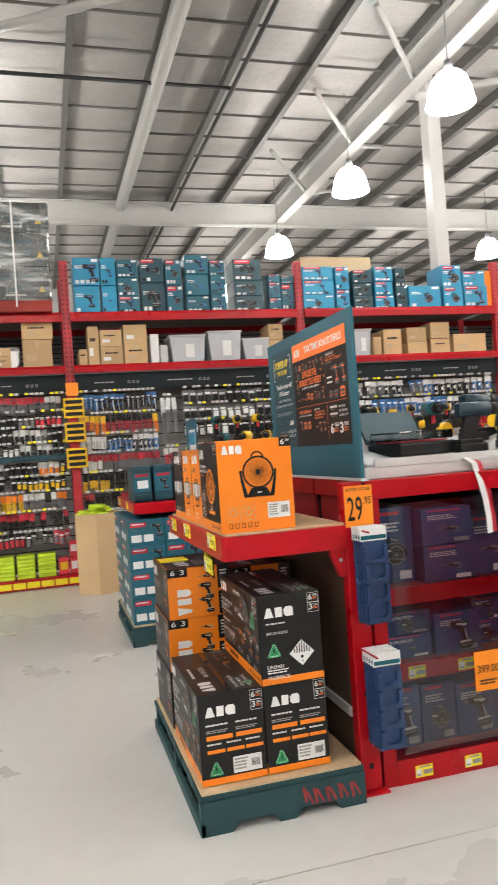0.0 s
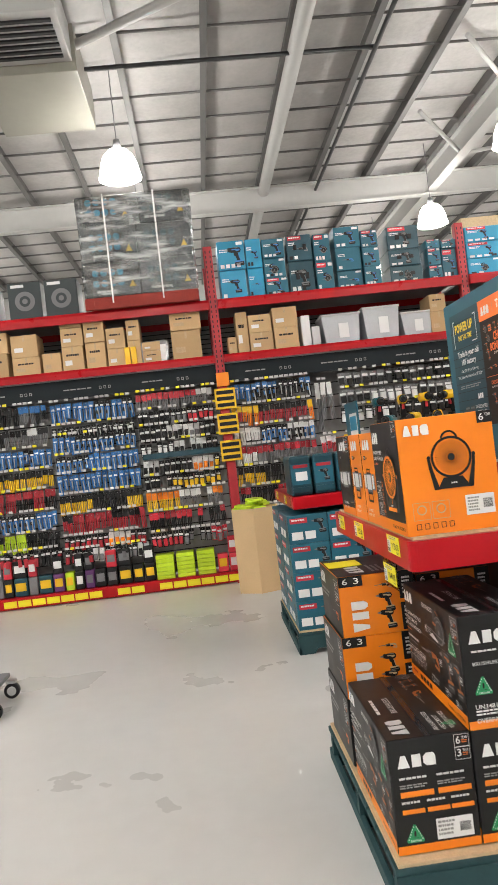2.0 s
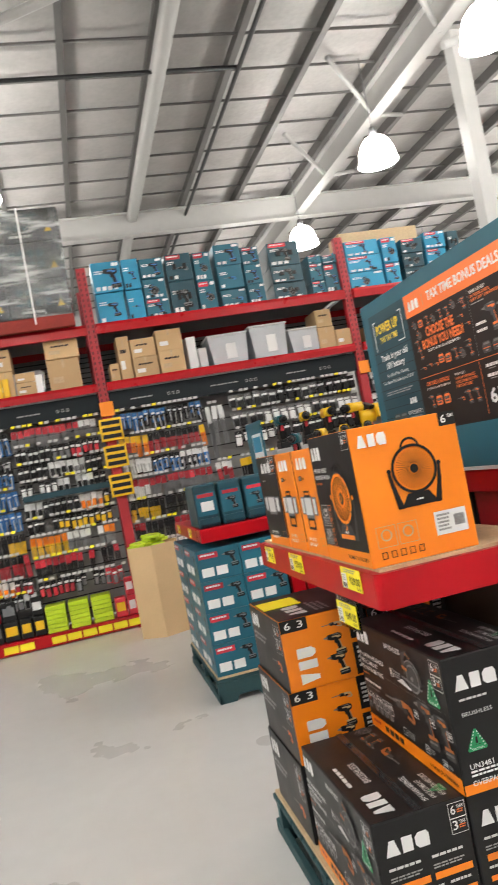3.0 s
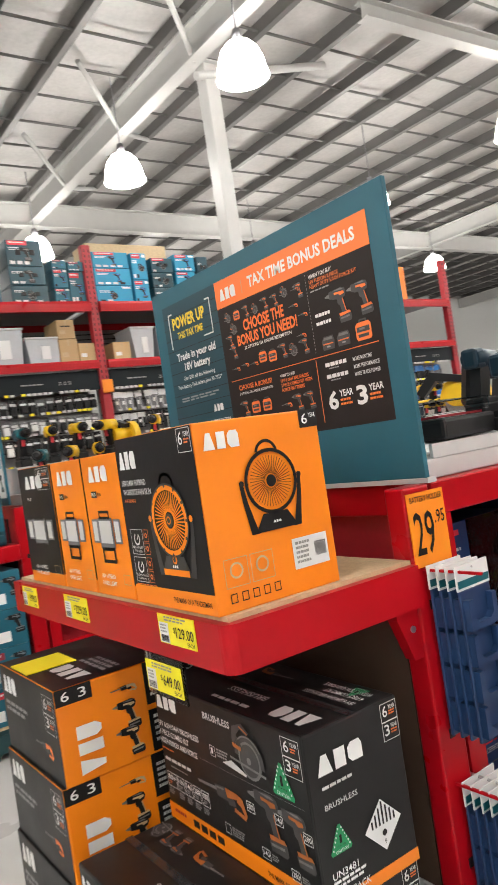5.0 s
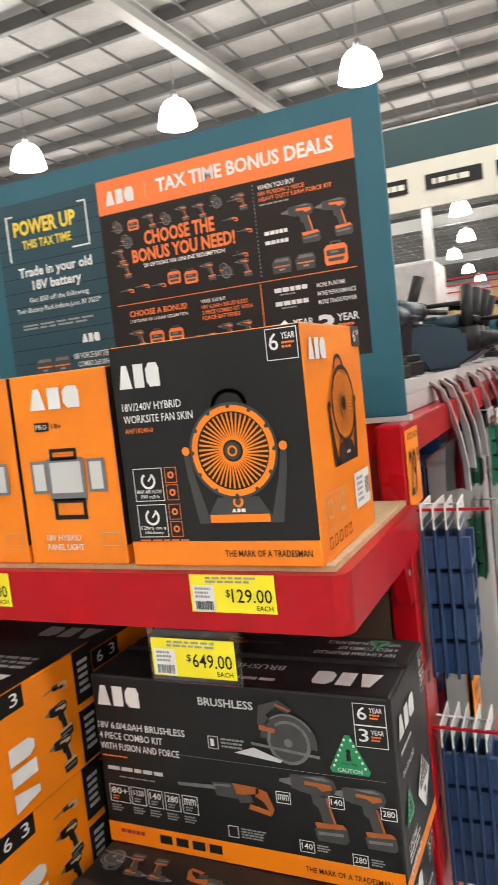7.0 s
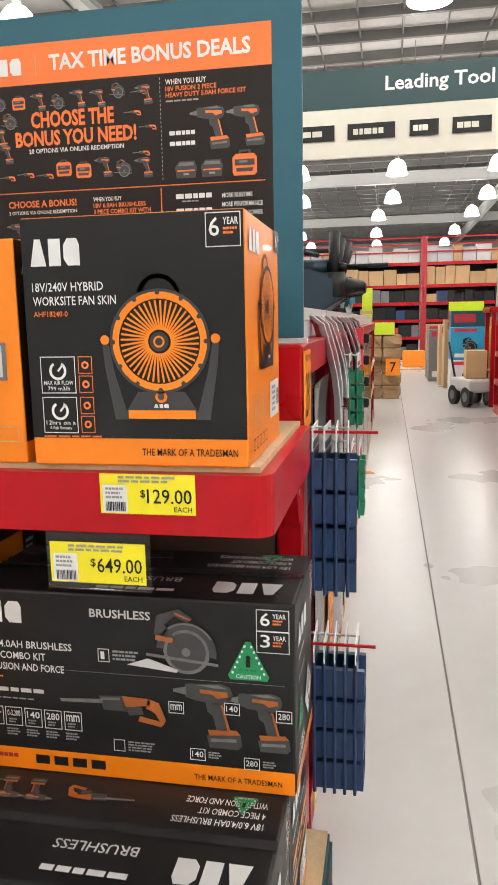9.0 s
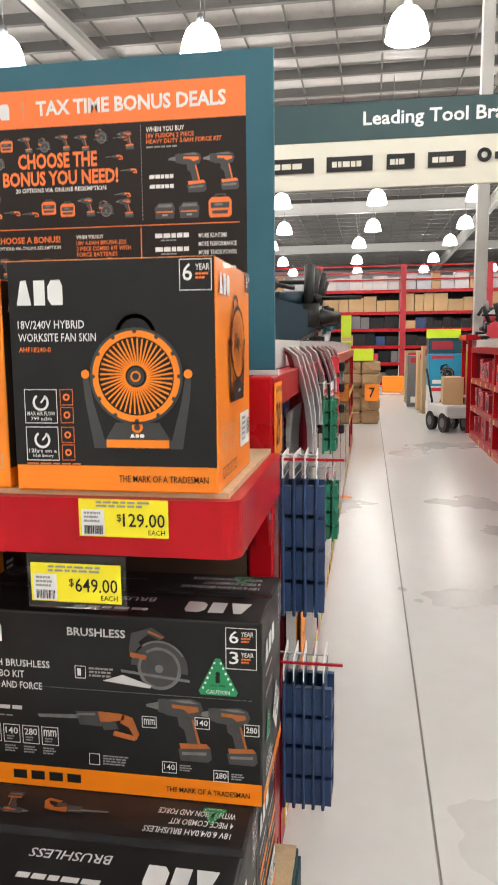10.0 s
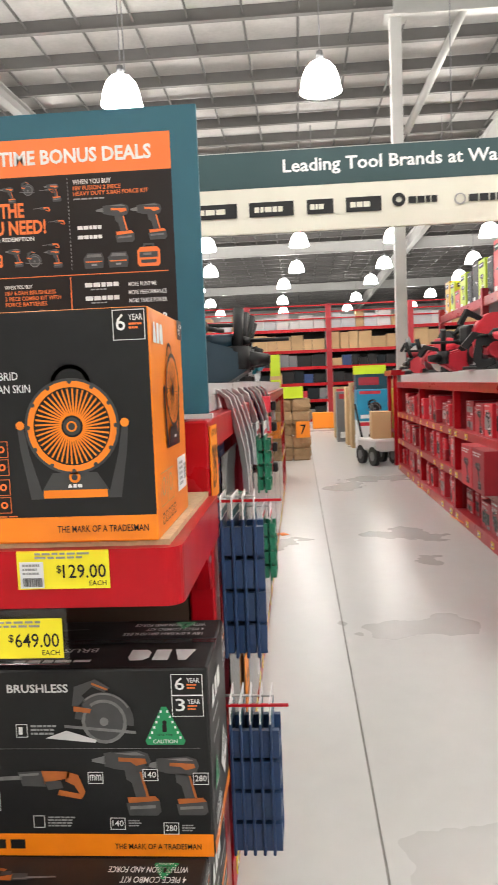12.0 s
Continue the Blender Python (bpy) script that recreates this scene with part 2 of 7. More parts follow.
class Print:
    """Flat print on one face of a thing. u runs right and v runs down, both 0 to 1 over the face; each colour becomes one part."""

    def __init__(self, parent, corner, right, down, w, h, lift=0.0012):
        self.parent, self.w, self.h, self.lift = parent, w, h, lift
        self.o, self.r, self.d = Vector(corner), Vector(right), Vector(down)
        self.n = self.r.cross(-self.d)
        self.layers = {}
        self.level = {}

    def at(self, u, v, k):
        return self.o + self.r * (u * self.w) + self.d * (v * self.h) + self.n * (self.lift * k)

    def add(self, pts, m, k=1):
        bm = self.layers.setdefault(m.name, (m, bmesh.new()))[1]
        f = bm.faces.new([bm.verts.new(self.at(u, v, k)) for u, v in pts])
        f.normal_update()
        if f.normal.dot(self.n) < 0:
            f.normal_flip()
        return self

    def rect(self, u0, v0, u1, v1, m, k=1):
        return self.add([(u0, v0), (u1, v0), (u1, v1), (u0, v1)], m, k)

    def border(self, u0, v0, u1, v1, t, m, k=1):
        a, b = t / self.w, t / self.h
        self.rect(u0, v0, u1, v0 + b, m, k).rect(u0, v1 - b, u1, v1, m, k)
        return self.rect(u0, v0 + b, u0 + a, v1 - b, m, k).rect(u1 - a, v0 + b, u1, v1 - b, m, k)

    def ring(self, u, v, r0, r1, m, k=1, n=28, a0=0.0, a1=360.0):
        def p(r, i):
            a = radians(a0 + (a1 - a0) * i / n)
            return (u + r * math.cos(a) / self.w, v - r * math.sin(a) / self.h)
        for i in range(n):
            q = [p(r0, i), p(r1, i), p(r1, i + 1), p(r0, i + 1)]
            self.add(q if r0 > 0 else q[1:3] + [(u, v)], m, k)
        return self

    def stroke(self, u0, v0, u1, v1, t, m, k=1):
        a = Vector((u0 * self.w, v0 * self.h))
        b = Vector((u1 * self.w, v1 * self.h))
        s = (b - a).normalized().orthogonal() * t / 2
        return self.add([((p.x) / self.w, p.y / self.h) for p in (a + s, b + s, b - s, a - s)], m, k)

    def words(self, s, u0, v0, u1, v1, m, k=2, bold=0.006):
        vs, fs, _, _ = letters(s, bold)
        bm = self.layers.setdefault(m.name, (m, bmesh.new()))[1]
        put = [bm.verts.new(self.at(u0 + (u1 - u0) * x, v1 + (v0 - v1) * y, k)) for x, y in vs]
        for f in fs:
            g = bm.faces.new([put[i] for i in f])
            g.normal_update()
            if g.normal.dot(self.n) < 0:
                g.normal_flip()
        return self

    def lines(self, u0, v0, u1, v1, rows, m, k=2, seed=1):
        """Small print that cannot be read: plain bars."""
        rng = random.Random(seed)
        st = (v1 - v0) / rows
        for i in range(rows):
            u = u0
            end = u1 - (u1 - u0) * rng.uniform(0, 0.25)
            while u < end - 0.01:
                e = min(end, u + (u1 - u0) * rng.uniform(0.08, 0.22))
                self.rect(u, v0 + i * st, e, v0 + i * st + st * 0.55, m, k)
                u = e + (u1 - u0) * 0.03
        return self

    def mark(self, u0, v0, u1, v1, m, k=2):
        """A maker's mark as three plain shapes."""
        w, h = u1 - u0, v1 - v0
        self.add([(u0, v1), (u0 + w * 0.1, v0), (u0 + w * 0.22, v0), (u0 + w * 0.32, v1)], m, k)
        self.rect(u0 + w * 0.38, v0, u0 + w * 0.62, v1, m, k)
        return self.add([(u0 + w * 0.68, v0 + h * 0.25), (u0 + w * 0.76, v0), (u0 + w * 0.95, v0), (u1, v0 + h * 0.25), (u1, v1), (u0 + w * 0.76, v1), (u0 + w * 0.68, v1 - h * 0.25)], m, k)

    def tool(self, u, v, s, m, k=2, kind=0, dark=None):
        """A small picture of a hand tool, s metres across."""
        dark = dark or M_TOOLG
        a, b = s / self.w, s / self.h
        R = lambda x0, y0, x1, y1, mm: self.rect(u + a * x0, v + b * y0, u + a * x1, v + b * y1, mm, k)
        P = lambda pts, mm, j=0: self.add([(u + a * x, v + b * y) for x, y in pts], mm, k + j)
        if kind == 0:
            P([(-0.5, -0.37), (-0.3, -0.42), (-0.3, -0.29), (-0.5, -0.33)], M_TOOLH)
            P([(-0.32, -0.46), (-0.2, -0.48), (-0.2, -0.23), (-0.32, -0.26)], dark)
            P([(-0.2, -0.47), (0.2, -0.5), (0.34, -0.45), (0.38, -0.34), (0.33, -0.22), (0.18, -0.17), (-0.2, -0.22)], dark)
            P([(-0.15, -0.46), (0.18, -0.48), (0.3, -0.43), (0.1, -0.43)], M_TOOLH, 1)
            P([(-0.1, -0.4), (0.3, -0.38), (0.32, -0.31), (0.16, -0.27), (0.08, -0.33), (-0.1, -0.34)], m, 1)
            P([(-0.02, -0.2), (0.2, -0.2), (0.25, -0.02), (0.33, 0.22), (0.13, 0.22), (0.08, 0.0), (0.0, -0.06)], dark)
            P([(0.2, -0.18), (0.235, -0.18), (0.33, 0.2), (0.29, 0.2)], m, 1)
            P([(0.0, 0.22), (0.42, 0.2), (0.48, 0.27), (0.02, 0.31)], m)
            P([(-0.02, 0.31), (0.48, 0.27), (0.5, 0.44), (0.44, 0.5), (0.02, 0.5)], dark)
            P([(0.04, 0.35), (0.42, 0.33), (0.42, 0.38), (0.04, 0.4)], M_TOOLH, 1)
        elif kind == 1:
            P([(-0.5, -0.03), (-0.08, -0.055), (-0.08, -0.015), (-0.48, 0.0)], M_TOOLH)
            P([(-0.12, -0.085), (0.1, -0.1), (0.14, 0.05), (-0.08, 0.045)], dark)
            P([(-0.1, -0.07), (0.08, -0.085), (0.08, -0.06), (-0.1, -0.05)], M_TOOLH, 1)
            P([(0.1, -0.1), (0.36, -0.09), (0.36, -0.03), (0.2, 0.0), (0.12, 0.03)], m)
            P([(0.13, 0.0), (0.28, -0.01), (0.3, 0.06), (0.16, 0.08)], dark, 1)
            P([(0.34, -0.09), (0.44, -0.06), (0.5, 0.1), (0.47, 0.16), (0.4, 0.04), (0.32, 0.0)], m)
            P([(0.26, 0.08), (0.46, 0.12), (0.46, 0.17), (0.24, 0.13)], m)
        elif kind == 2:
            self.ring(u + a * 0.04, v + b * 0.12, 0, s * 0.31, M_TOOLH, k, 20).ring(u + a * 0.04, v + b * 0.12, 0, s * 0.26, dark, k + 1, 18)
            self.ring(u + a * 0.04, v + b * 0.12, s * 0.3, s * 0.4, dark, k + 1, 14, -10, 175).ring(u + a * 0.04, v + b * 0.12, s * 0.37, s * 0.395, M_TOOLH, k + 2, 14, 30, 160)
            P([(-0.5, 0.16), (0.46, 0.25), (0.46, 0.29), (-0.5, 0.2)], M_TOOLH, 2)
            P([(-0.38, -0.1), (-0.34, -0.36), (-0.05, -0.46), (0.14, -0.34), (0.06, -0.28), (-0.1, -0.36), (-0.24, -0.24), (-0.1, -0.06)], dark, 2)
            P([(-0.36, -0.1), (-0.12, -0.06), (-0.14, 0.0), (-0.36, -0.03)], m, 3)
            P([(-0.1, -0.42), (0.12, -0.33), (0.1, -0.31), (-0.1, -0.39)], m, 3)
            self.ring(u + a * 0.04, v + b * 0.12, 0, s * 0.06, M_TOOLH, k + 2, 10)
        else:
            P([(-0.42, -0.2), (-0.3, -0.32), (0.32, -0.32), (0.42, -0.2), (0.42, 0.3), (0.34, 0.38), (-0.36, 0.38), (-0.42, 0.28)], m)
            P([(-0.22, -0.32), (-0.18, -0.44), (0.2, -0.44), (0.24, -0.32), (0.16, -0.32), (0.12, -0.38), (-0.1, -0.38), (-0.14, -0.32)], dark)
            P([(-0.34, -0.14), (0.34, -0.14), (0.34, 0.06), (-0.34, 0.06)], dark, 1)
            P([(-0.2, -0.1), (0.1, -0.1), (0.1, -0.02), (-0.2, -0.02)], M_TOOLH, 2)
            P([(-0.3, 0.14), (0.3, 0.14), (0.26, 0.26), (-0.28, 0.26)], dark, 1)
        return self

    def done(self, name="printed_panel", label=""):
        for m, bm in self.layers.values():
            part(name, bm, m, self.parent, label, "stuff")


def faces(ob, x0, y0, z0, x1, y1, z1):
    """Print areas for the faces of a box that look to -x, -y and up."""
    return (Print(ob, (x0, y1, z1), (0, -1, 0), (0, 0, -1), y1 - y0, z1 - z0),
            Print(ob, (x0, y0, z1), (1, 0, 0), (0, 0, -1), x1 - x0, z1 - z0),
            Print(ob, (x0, y0, z1), (0, 1, 0), (1, 0, 0), y1 - y0, x1 - x0))


# ---- the hall ----
X0, X1, Y0, Y1, ZR = -14.0, 60.0, -9.0, 25.0, 7.45
JOINT = 2.37
fl = tagged(new("floor", None), "polished grey concrete floor with faint stains", "floor", kind="structure")
part("slab", one(X0, Y0, -0.2, X1, JOINT - 0.004, 0), M_FLOOR, fl)
part("slab", one(X0, JOINT + 0.004, -0.2, X1, Y1, 0), M_FLOOR, fl)
part("joint", one(X0, JOINT - 0.004, -0.2, X1, JOINT + 0.004, -0.004), M_JOINT, fl, "dark saw-cut joint in the slab")
for nm, b in (("wall_north", (X0, Y1, 0, X1, Y1 + 0.2, ZR)), ("wall_south", (X0, Y0 - 0.2, 0, X1, Y0, ZR)),
              ("wall_east", (X1, Y0 - 0.2, 0, X1 + 0.2, Y1 + 0.2, ZR)), ("wall_west", (X0 - 0.2, Y0 - 0.2, 0, X0, Y1 + 0.2, ZR))):
    tagged(new(nm, data(one(*b), nm, M_WALL)), "grey painted warehouse wall", "wall", kind="structure")

# roof: sagging insulation blanket over purlins, one mesh
bm = bmesh.new()
PX0, PSTEP = 0.70 - 12 * 1.22, 1.22
nx, ny = 61, 21
grid = []
for i in range(nx * 4 + 1):
    x = PX0 + i * PSTEP / 4
    col = []
    for j in range(ny * 3 + 1):
        y = Y0 + j * (Y1 - Y0) / (ny * 3)
        sag = (0, 0.045, 0.06, 0.045)[i % 4]
        z = ZR - 0.02 - sag * (0.7 + 0.6 * noise.noise((x * 0.9, y * 0.9, 0))) + 0.02 * noise.noise((x * 3, y * 3, 4))
        col.append(bm.verts.new((x, y, z)))
    grid.append(col)
for a, b in zip(grid, grid[1:]):
    for j in range(len(a) - 1):
        bm.faces.new((a[j], a[j + 1], b[j + 1], b[j])).smooth = True
box(bm, X0 - 0.2, Y0 - 0.2, ZR + 0.12, X1 + 0.2, Y1 + 0.2, ZR + 0.25)
tagged(new("ceiling", data(bm, "ceiling", M_FOIL)), "pale foil-faced roof insulation blanket sagging between purlins", "ceiling", kind="structure")

roof = tagged(new("roof_frame", None), "dark steel purlins with thin cross ties", "roof frame", kind="structure")


def purlin(y0, y1):
    b = bmesh.new()
    box(b, -0.012, y0, 0.0, 0.012, y1, 0.2)
    box(b, -0.05, y0, -0.014, 0.05, y1, 0.0)
    return data(b, "purlin", M_PURLIN)


pm = purlin(Y0, Y1)
for i in range(nx):
    x = PX0 + i * PSTEP
    if X0 < x < X1:
        o = part("purlin", pm, None, roof)
        o.location = (x, 0, ZR - 0.235)
tie = data(cyl(bmesh.new(), (X0, 0, 0), (X1, 0, 0), 0.022, n=8), "tie", M_PURLIN)
for j in range(38):
    part("tie_rod", tie, None, roof).location = (0, Y0 + 0.7 + j * 0.89, ZR - 0.16)


def ibeam(b, p0, p1, h=0.42, w=0.2):
    """White I-beam between two points, level, hanging below them."""
    a, c = Vector(p0), Vector(p1)
    d = c - a
    m = Matrix.Translation(a) @ Matrix.Rotation(math.atan2(d.y, d.x), 4, "Z")
    L = d.length
    box(b, 0, -w / 2, -0.02, L, w / 2, 0, m=m)
    box(b, 0, -w / 2, -h, L, w / 2, -h + 0.02, m=m)
    box(b, 0, -0.008, -h + 0.02, L, 0.008, -0.02, m=m)
    return b


frame_w = tagged(new("portal_frame", None), "white painted steel beams, columns and knee braces", "roof beam", kind="structure")
for x in (5.75, 18.5, -6.8, 31.0, 44.0):
    part("main_beam", ibeam(bmesh.new(), (x, Y0, ZR - 0.25), (x, Y1, ZR - 0.25), 0.46, 0.22), M_STEELW, frame_w)
for y in (16.4, -2.2):
    part("cross_beam", ibeam(bmesh.new(), (X0, y, ZR - 0.27), (X1, y, ZR - 0.27), 0.5, 0.22), M_STEELW, frame_w)
part("cross_beam", ibeam(bmesh.new(), (11.15, Y0, ZR - 0.25), (11.15, 0.95, ZR - 0.25), 0.4, 0.2), M_STEELW, frame_w)
part("cross_beam", ibeam(bmesh.new(), (7.6, 8.25, ZR - 0.27), (18.38, 7.85, ZR - 0.27), 0.26, 0.2), M_STEELW, frame_w)
part("tube_beam", cyl(bmesh.new(), (2.02, Y0, ZR - 0.36), (2.02, Y1, ZR - 0.36), 0.12, n=14), M_STEELW, frame_w)
part("sprinkler_pipe", cyl(bmesh.new(), (3.18, Y0, ZR - 0.42), (3.18, Y1, ZR - 0.42), 0.035, n=10), M_BLACK, frame_w)
part("sprinkler_pipe", cyl(bmesh.new(), (X0, 10.8, ZR - 0.40), (3.18, 10.8, ZR - 0.40), 0.03, n=10), M_BLACK, frame_w)
for y in (4.9, 7.4, 9.7, 12.0, 14.4):
    for s in (-1, 1):
        part("knee_brace", cyl(bmesh.new(), (5.75, y, ZR - 0.68), (5.75 + s * 1.1, y + s * 1.0, ZR - 0.22), 0.04, n=8), M_STEELW, frame_w)
for a, b in (((2.02, 8.2, ZR - 0.45), (-1.6, 10.4, ZR - 0.5)), ((5.75, 9.7, ZR - 0.9), (8.2, 9.7, ZR - 0.3)), ((11.15, 0.8, ZR - 2.35), (11.15, -0.1, ZR - 0.62)), ((18.5, -2, ZR - 0.7), (24, 4, ZR - 0.6)), ((18.5, 9, ZR - 0.7), (24, 4, ZR - 0.6))):
    part("roof_brace", cyl(bmesh.new(), a, b, 0.06, n=10), M_STEELW, frame_w)


def column(x, y, top=ZR - 0.68, r=0.11):
    c = thing("column", "white painted square steel column with a base plate", "column", (x, y, 0), kind="structure")
    part("shaft", one(-r, -r, 0.02, r, r, top, bevel=0.012), M_STEELW, c)
    part("base_plate", one(-0.2, -0.2, 0, 0.2, 0.2, 0.02), M_STEELW, c)
    part("cap_plate", one(-0.17, -0.17, top, 0.17, 0.17, top + 0.02), M_STEELW, c)


column(6.0, 9.8)
column(11.15, 0.93, ZR - 0.67, 0.085)
column(18.5, 5.6)
column(-6.8, 9.7)

# air unit under the roof
ac = thing("air_unit", "cream sheet metal air duct box with a dark grille under the roof", "air duct", (-1.75, 9.0, 6.55), kind="structure")
part("casing", one(-0.6, 0.9, 0, 0.75, 2.6, 0.62, bevel=0.01), mat("cream duct metal", (0.27, 0.26, 0.22), 0.4, 0.2), ac)
part("grille_frame", one(-0.5, -0.2, 0.12, 0.7, 0.9, 0.62, bevel=0.01), M_STEELW, ac)
for i in range(7):
    part("grille_slat", one(-0.42, -0.05 + i * 0.125, 0.095, 0.62, 0.0 + i * 0.125, 0.12), M_BLACK, ac)

# high-bay lamps on cords
LZ = 5.7
LAMPS = [(x, y) for x in (-11.6, -6.1, -0.6, 5.35, 10.9, 17.3) for y in (-7.0, -4.0, -0.97, 2.09, 5.13, 8.22, 11.4, 15.35, 20.0) if not (-1 < x < 0 and 3 < y < 10)]
for x, y0, step in ((23.4, 2.4, 3.0), (28.9, 2.5, 3.45), (33.7, 3.1, 4.0), (40.4, 3.3, 4.05), (46.4, 3.38, 4.05)):
    LAMPS += [(x, y0 + step * i) for i in range(-2, 5)]
dome = data(lathe(bmesh.new(), [(0.07, 0.43), (0.15, 0.405), (0.225, 0.32), (0.275, 0.19), (0.30, 0.06), (0.318, 0.0)], 20), "shade", M_LAMP)
b = cyl(bmesh.new(), (0, 0, 0.42), (0, 0, 0.58), 0.075, 0.045, n=14)
cap = data(b, "lamp_cap", M_GREY)
cord = data(cyl(bmesh.new(), (0, 0, 0.58), (0, 0, ZR - LZ + 0.05), 0.008, n=6), "cord", M_GREY)
for x, y in LAMPS:
    x -= 0.15 if 10 < x < 11 and y > 8 else 0.11 if -1 < x < 0 else 0
    l = thing("pendant_lamp", "lit white acrylic dome lamp hanging on a cord", "pendant lamp", (x, y, LZ), group="hall lamps")
    part("shade", dome, None, l, "glowing ribbed acrylic dome")
    part("lamp_cap", cap, None, l)
    part("cord", cord, None, l)


# ---- display end with boxed tools ----
CAPX = 1.17


def upright(parent, x, y, h, w=0.06, d=0.1):
    """Red rack post with a row of slots and a foot."""
    b = box(bmesh.new(), x, y, 0.008, x + w, y + d, h, bevel=0.006)
    p = part("upright", b, M_RED, parent)
    sb = bmesh.new()
    z = 0.1
    while z < h - 0.05:
        box(sb, x + w * 0.4, y - 0.0015, z, x + w * 0.6, y, z + 0.022)
        z += 0.3
    part("slot_row", sb, M_BLACK, p, "", "stuff")
    part("foot", one(x - 0.02, y - 0.03, 0, x + w + 0.02, y + d + 0.02, 0.008), M_RED, p)
    return p


endrack = thing("end_display_rack", "red steel end-of-aisle rack with one deep shelf", "shelving", (0, 0, 0))
upright(endrack, CAPX, 2.78, 1.285, 0.09, 0.06)
upright(endrack, CAPX, 3.93, 1.285, 0.09, 0.06)
out = [(CAPX, 2.765)] + [(x, y) for x, y in [(0.675 - 0.03 * math.sin(radians(i * 15)), 2.795 - 0.03 * math.cos(radians(i * 15))) for i in range(7)]] + [(0.645, 4.02), (CAPX, 4.02)]
shelf = part("shelf_tray", poly(bmesh.new(), out, 1.018, 1.112, axis="z"), M_RED, endrack, "glossy red folded steel shelf edge")
part("shelf_board", one(0.665, 2.785, 1.1125, CAPX - 0.002, 4.0, 1.122), M_CHIP, endrack, "bare chipboard shelf")
for y in (2.786, 3.935):
    b = bmesh.new()
    poly(b, [(CAPX - 0.001, 1.018), (CAPX - 0.001, 0.90), (CAPX - 0.03, 0.90), (CAPX - 0.07, 1.0), (CAPX - 0.07, 1.0175)], y, y + 0.03)
    br = part("shelf_bracket", b, M_RED, endrack)
    part("bolt", cyl(bmesh.new(), (CAPX - 0.025, y - 0.003, 0.97), (CAPX - 0.025, y, 0.97), 0.008, n=10), M_METAL, br)
part("back_panel", one(CAPX + 0.005, 2.845, 0.05, CAPX + 0.03, 3.925, 1.10), mat("brown hardboard", (0.09, 0.055, 0.035), 0.7), endrack, "dark hardboard back")
for z in (0.30, 0.98):
    part("cross_rail", one(CAPX - 0.004, 2.845, z, CAPX + 0.005, 3.925, z + 0.04), M_LIGHTG, endrack, "pale steel cross rail")


def ticket(parent, x, y0, y1, z0, z1, price, seed):
    """Yellow price ticket with a white barcode corner, facing -x."""
    b = one(x - 0.002, y1, z0, x, y0, z1)
    o = part("price_ticket", b, M_YELLOW, parent, "yellow price ticket")
    p = Print(o, (x - 0.002, y0, z1), (0, -1, 0), (0, 0, -1), y0 - y1, z1 - z0, 0.0006)
    p.rect(0.03, 0.28, 0.29, 0.97, M_WHITE)
    rng = random.Random(seed)
    u = 0.06
    while u < 0.27:
        w = rng.choice((0.004, 0.008, 0.012))
        p.rect(u, 0.7, u + w, 0.93, M_BLACK, 2)
        u += w + rng.choice((0.004, 0.008))
    p.lines(0.06, 0.34, 0.26, 0.66, 3, M_DIM, 2, seed)
    p.lines(0.2, 0.05, 0.85, 0.25, 2, M_DIM, 2, seed + 1)
    p.words("$", 0.43, 0.38, 0.485, 0.60, M_BLACK).words(price, 0.5, 0.36, 0.965, 0.72, M_BLACK).words("EACH", 0.78, 0.79, 0.965, 0.92, M_BLACK)
    p.done("ticket_print")
    return o


ticket(endrack, 0.6445, 3.03, 2.88, 1.05, 1.112, "129.00", 3)
ticket(endrack, 0.6445, 3.575, 3.415, 1.045, 1.108, "229.00", 4)
ticket(endrack, 0.6445, 3.93, 3.80, 1.045, 1.105, "199.00", 5)
slv = part("ticket_sleeve", one(0.644, 2.955, 0.925, 0.648, 3.125, 1.016), M_ACRYL, endrack, "clear ticket sleeve")
ticket(endrack, 0.643, 3.118, 2.962, 0.937, 1.002, "649.00", 6)


def carton(name, label, x0, y0, z0, x1, y1, z1, material, cat="box", rot=0, group="", wear=0.006):
    """A closed carton with soft edges, standing on z0."""
    b = bmesh.new()
    w, d, h = x1 - x0, y1 - y0, z1 - z0
    box(b, 0, 0, 0, w, d, h, bevel=wear * 0.5)
    return thing(name, label, cat, (x0, y0, z0), rot, group, b, material), w, d, h


def years(p, u0, v0, u1, v1):
    """Two framed warranty marks, one above the other."""
    vm = (v0 + v1) / 2
    for a, b, n in ((v0, vm, "6"), (vm, v1, "3")):
        s = (b - a)
        p.border(u0, a, u1, b, 0.0012, M_WHITE, 2)
        p.words(n, u0 + (u1 - u0) * 0.12, a + s * 0.15, u0 + (u1 - u0) * 0.42, b - s * 0.25, M_WHITE)
        p.words("YEAR", u0 + (u1 - u0) * 0.5, a + s * 0.18, u1 - (u1 - u0) * 0.1, a + s * 0.4, M_WHITE)
        p.lines(u0 + (u1 - u0) * 0.5, a + s * 0.46, u1 - (u1 - u0) * 0.1, b - s * 0.25, 2, M_ORANGEP, 2)


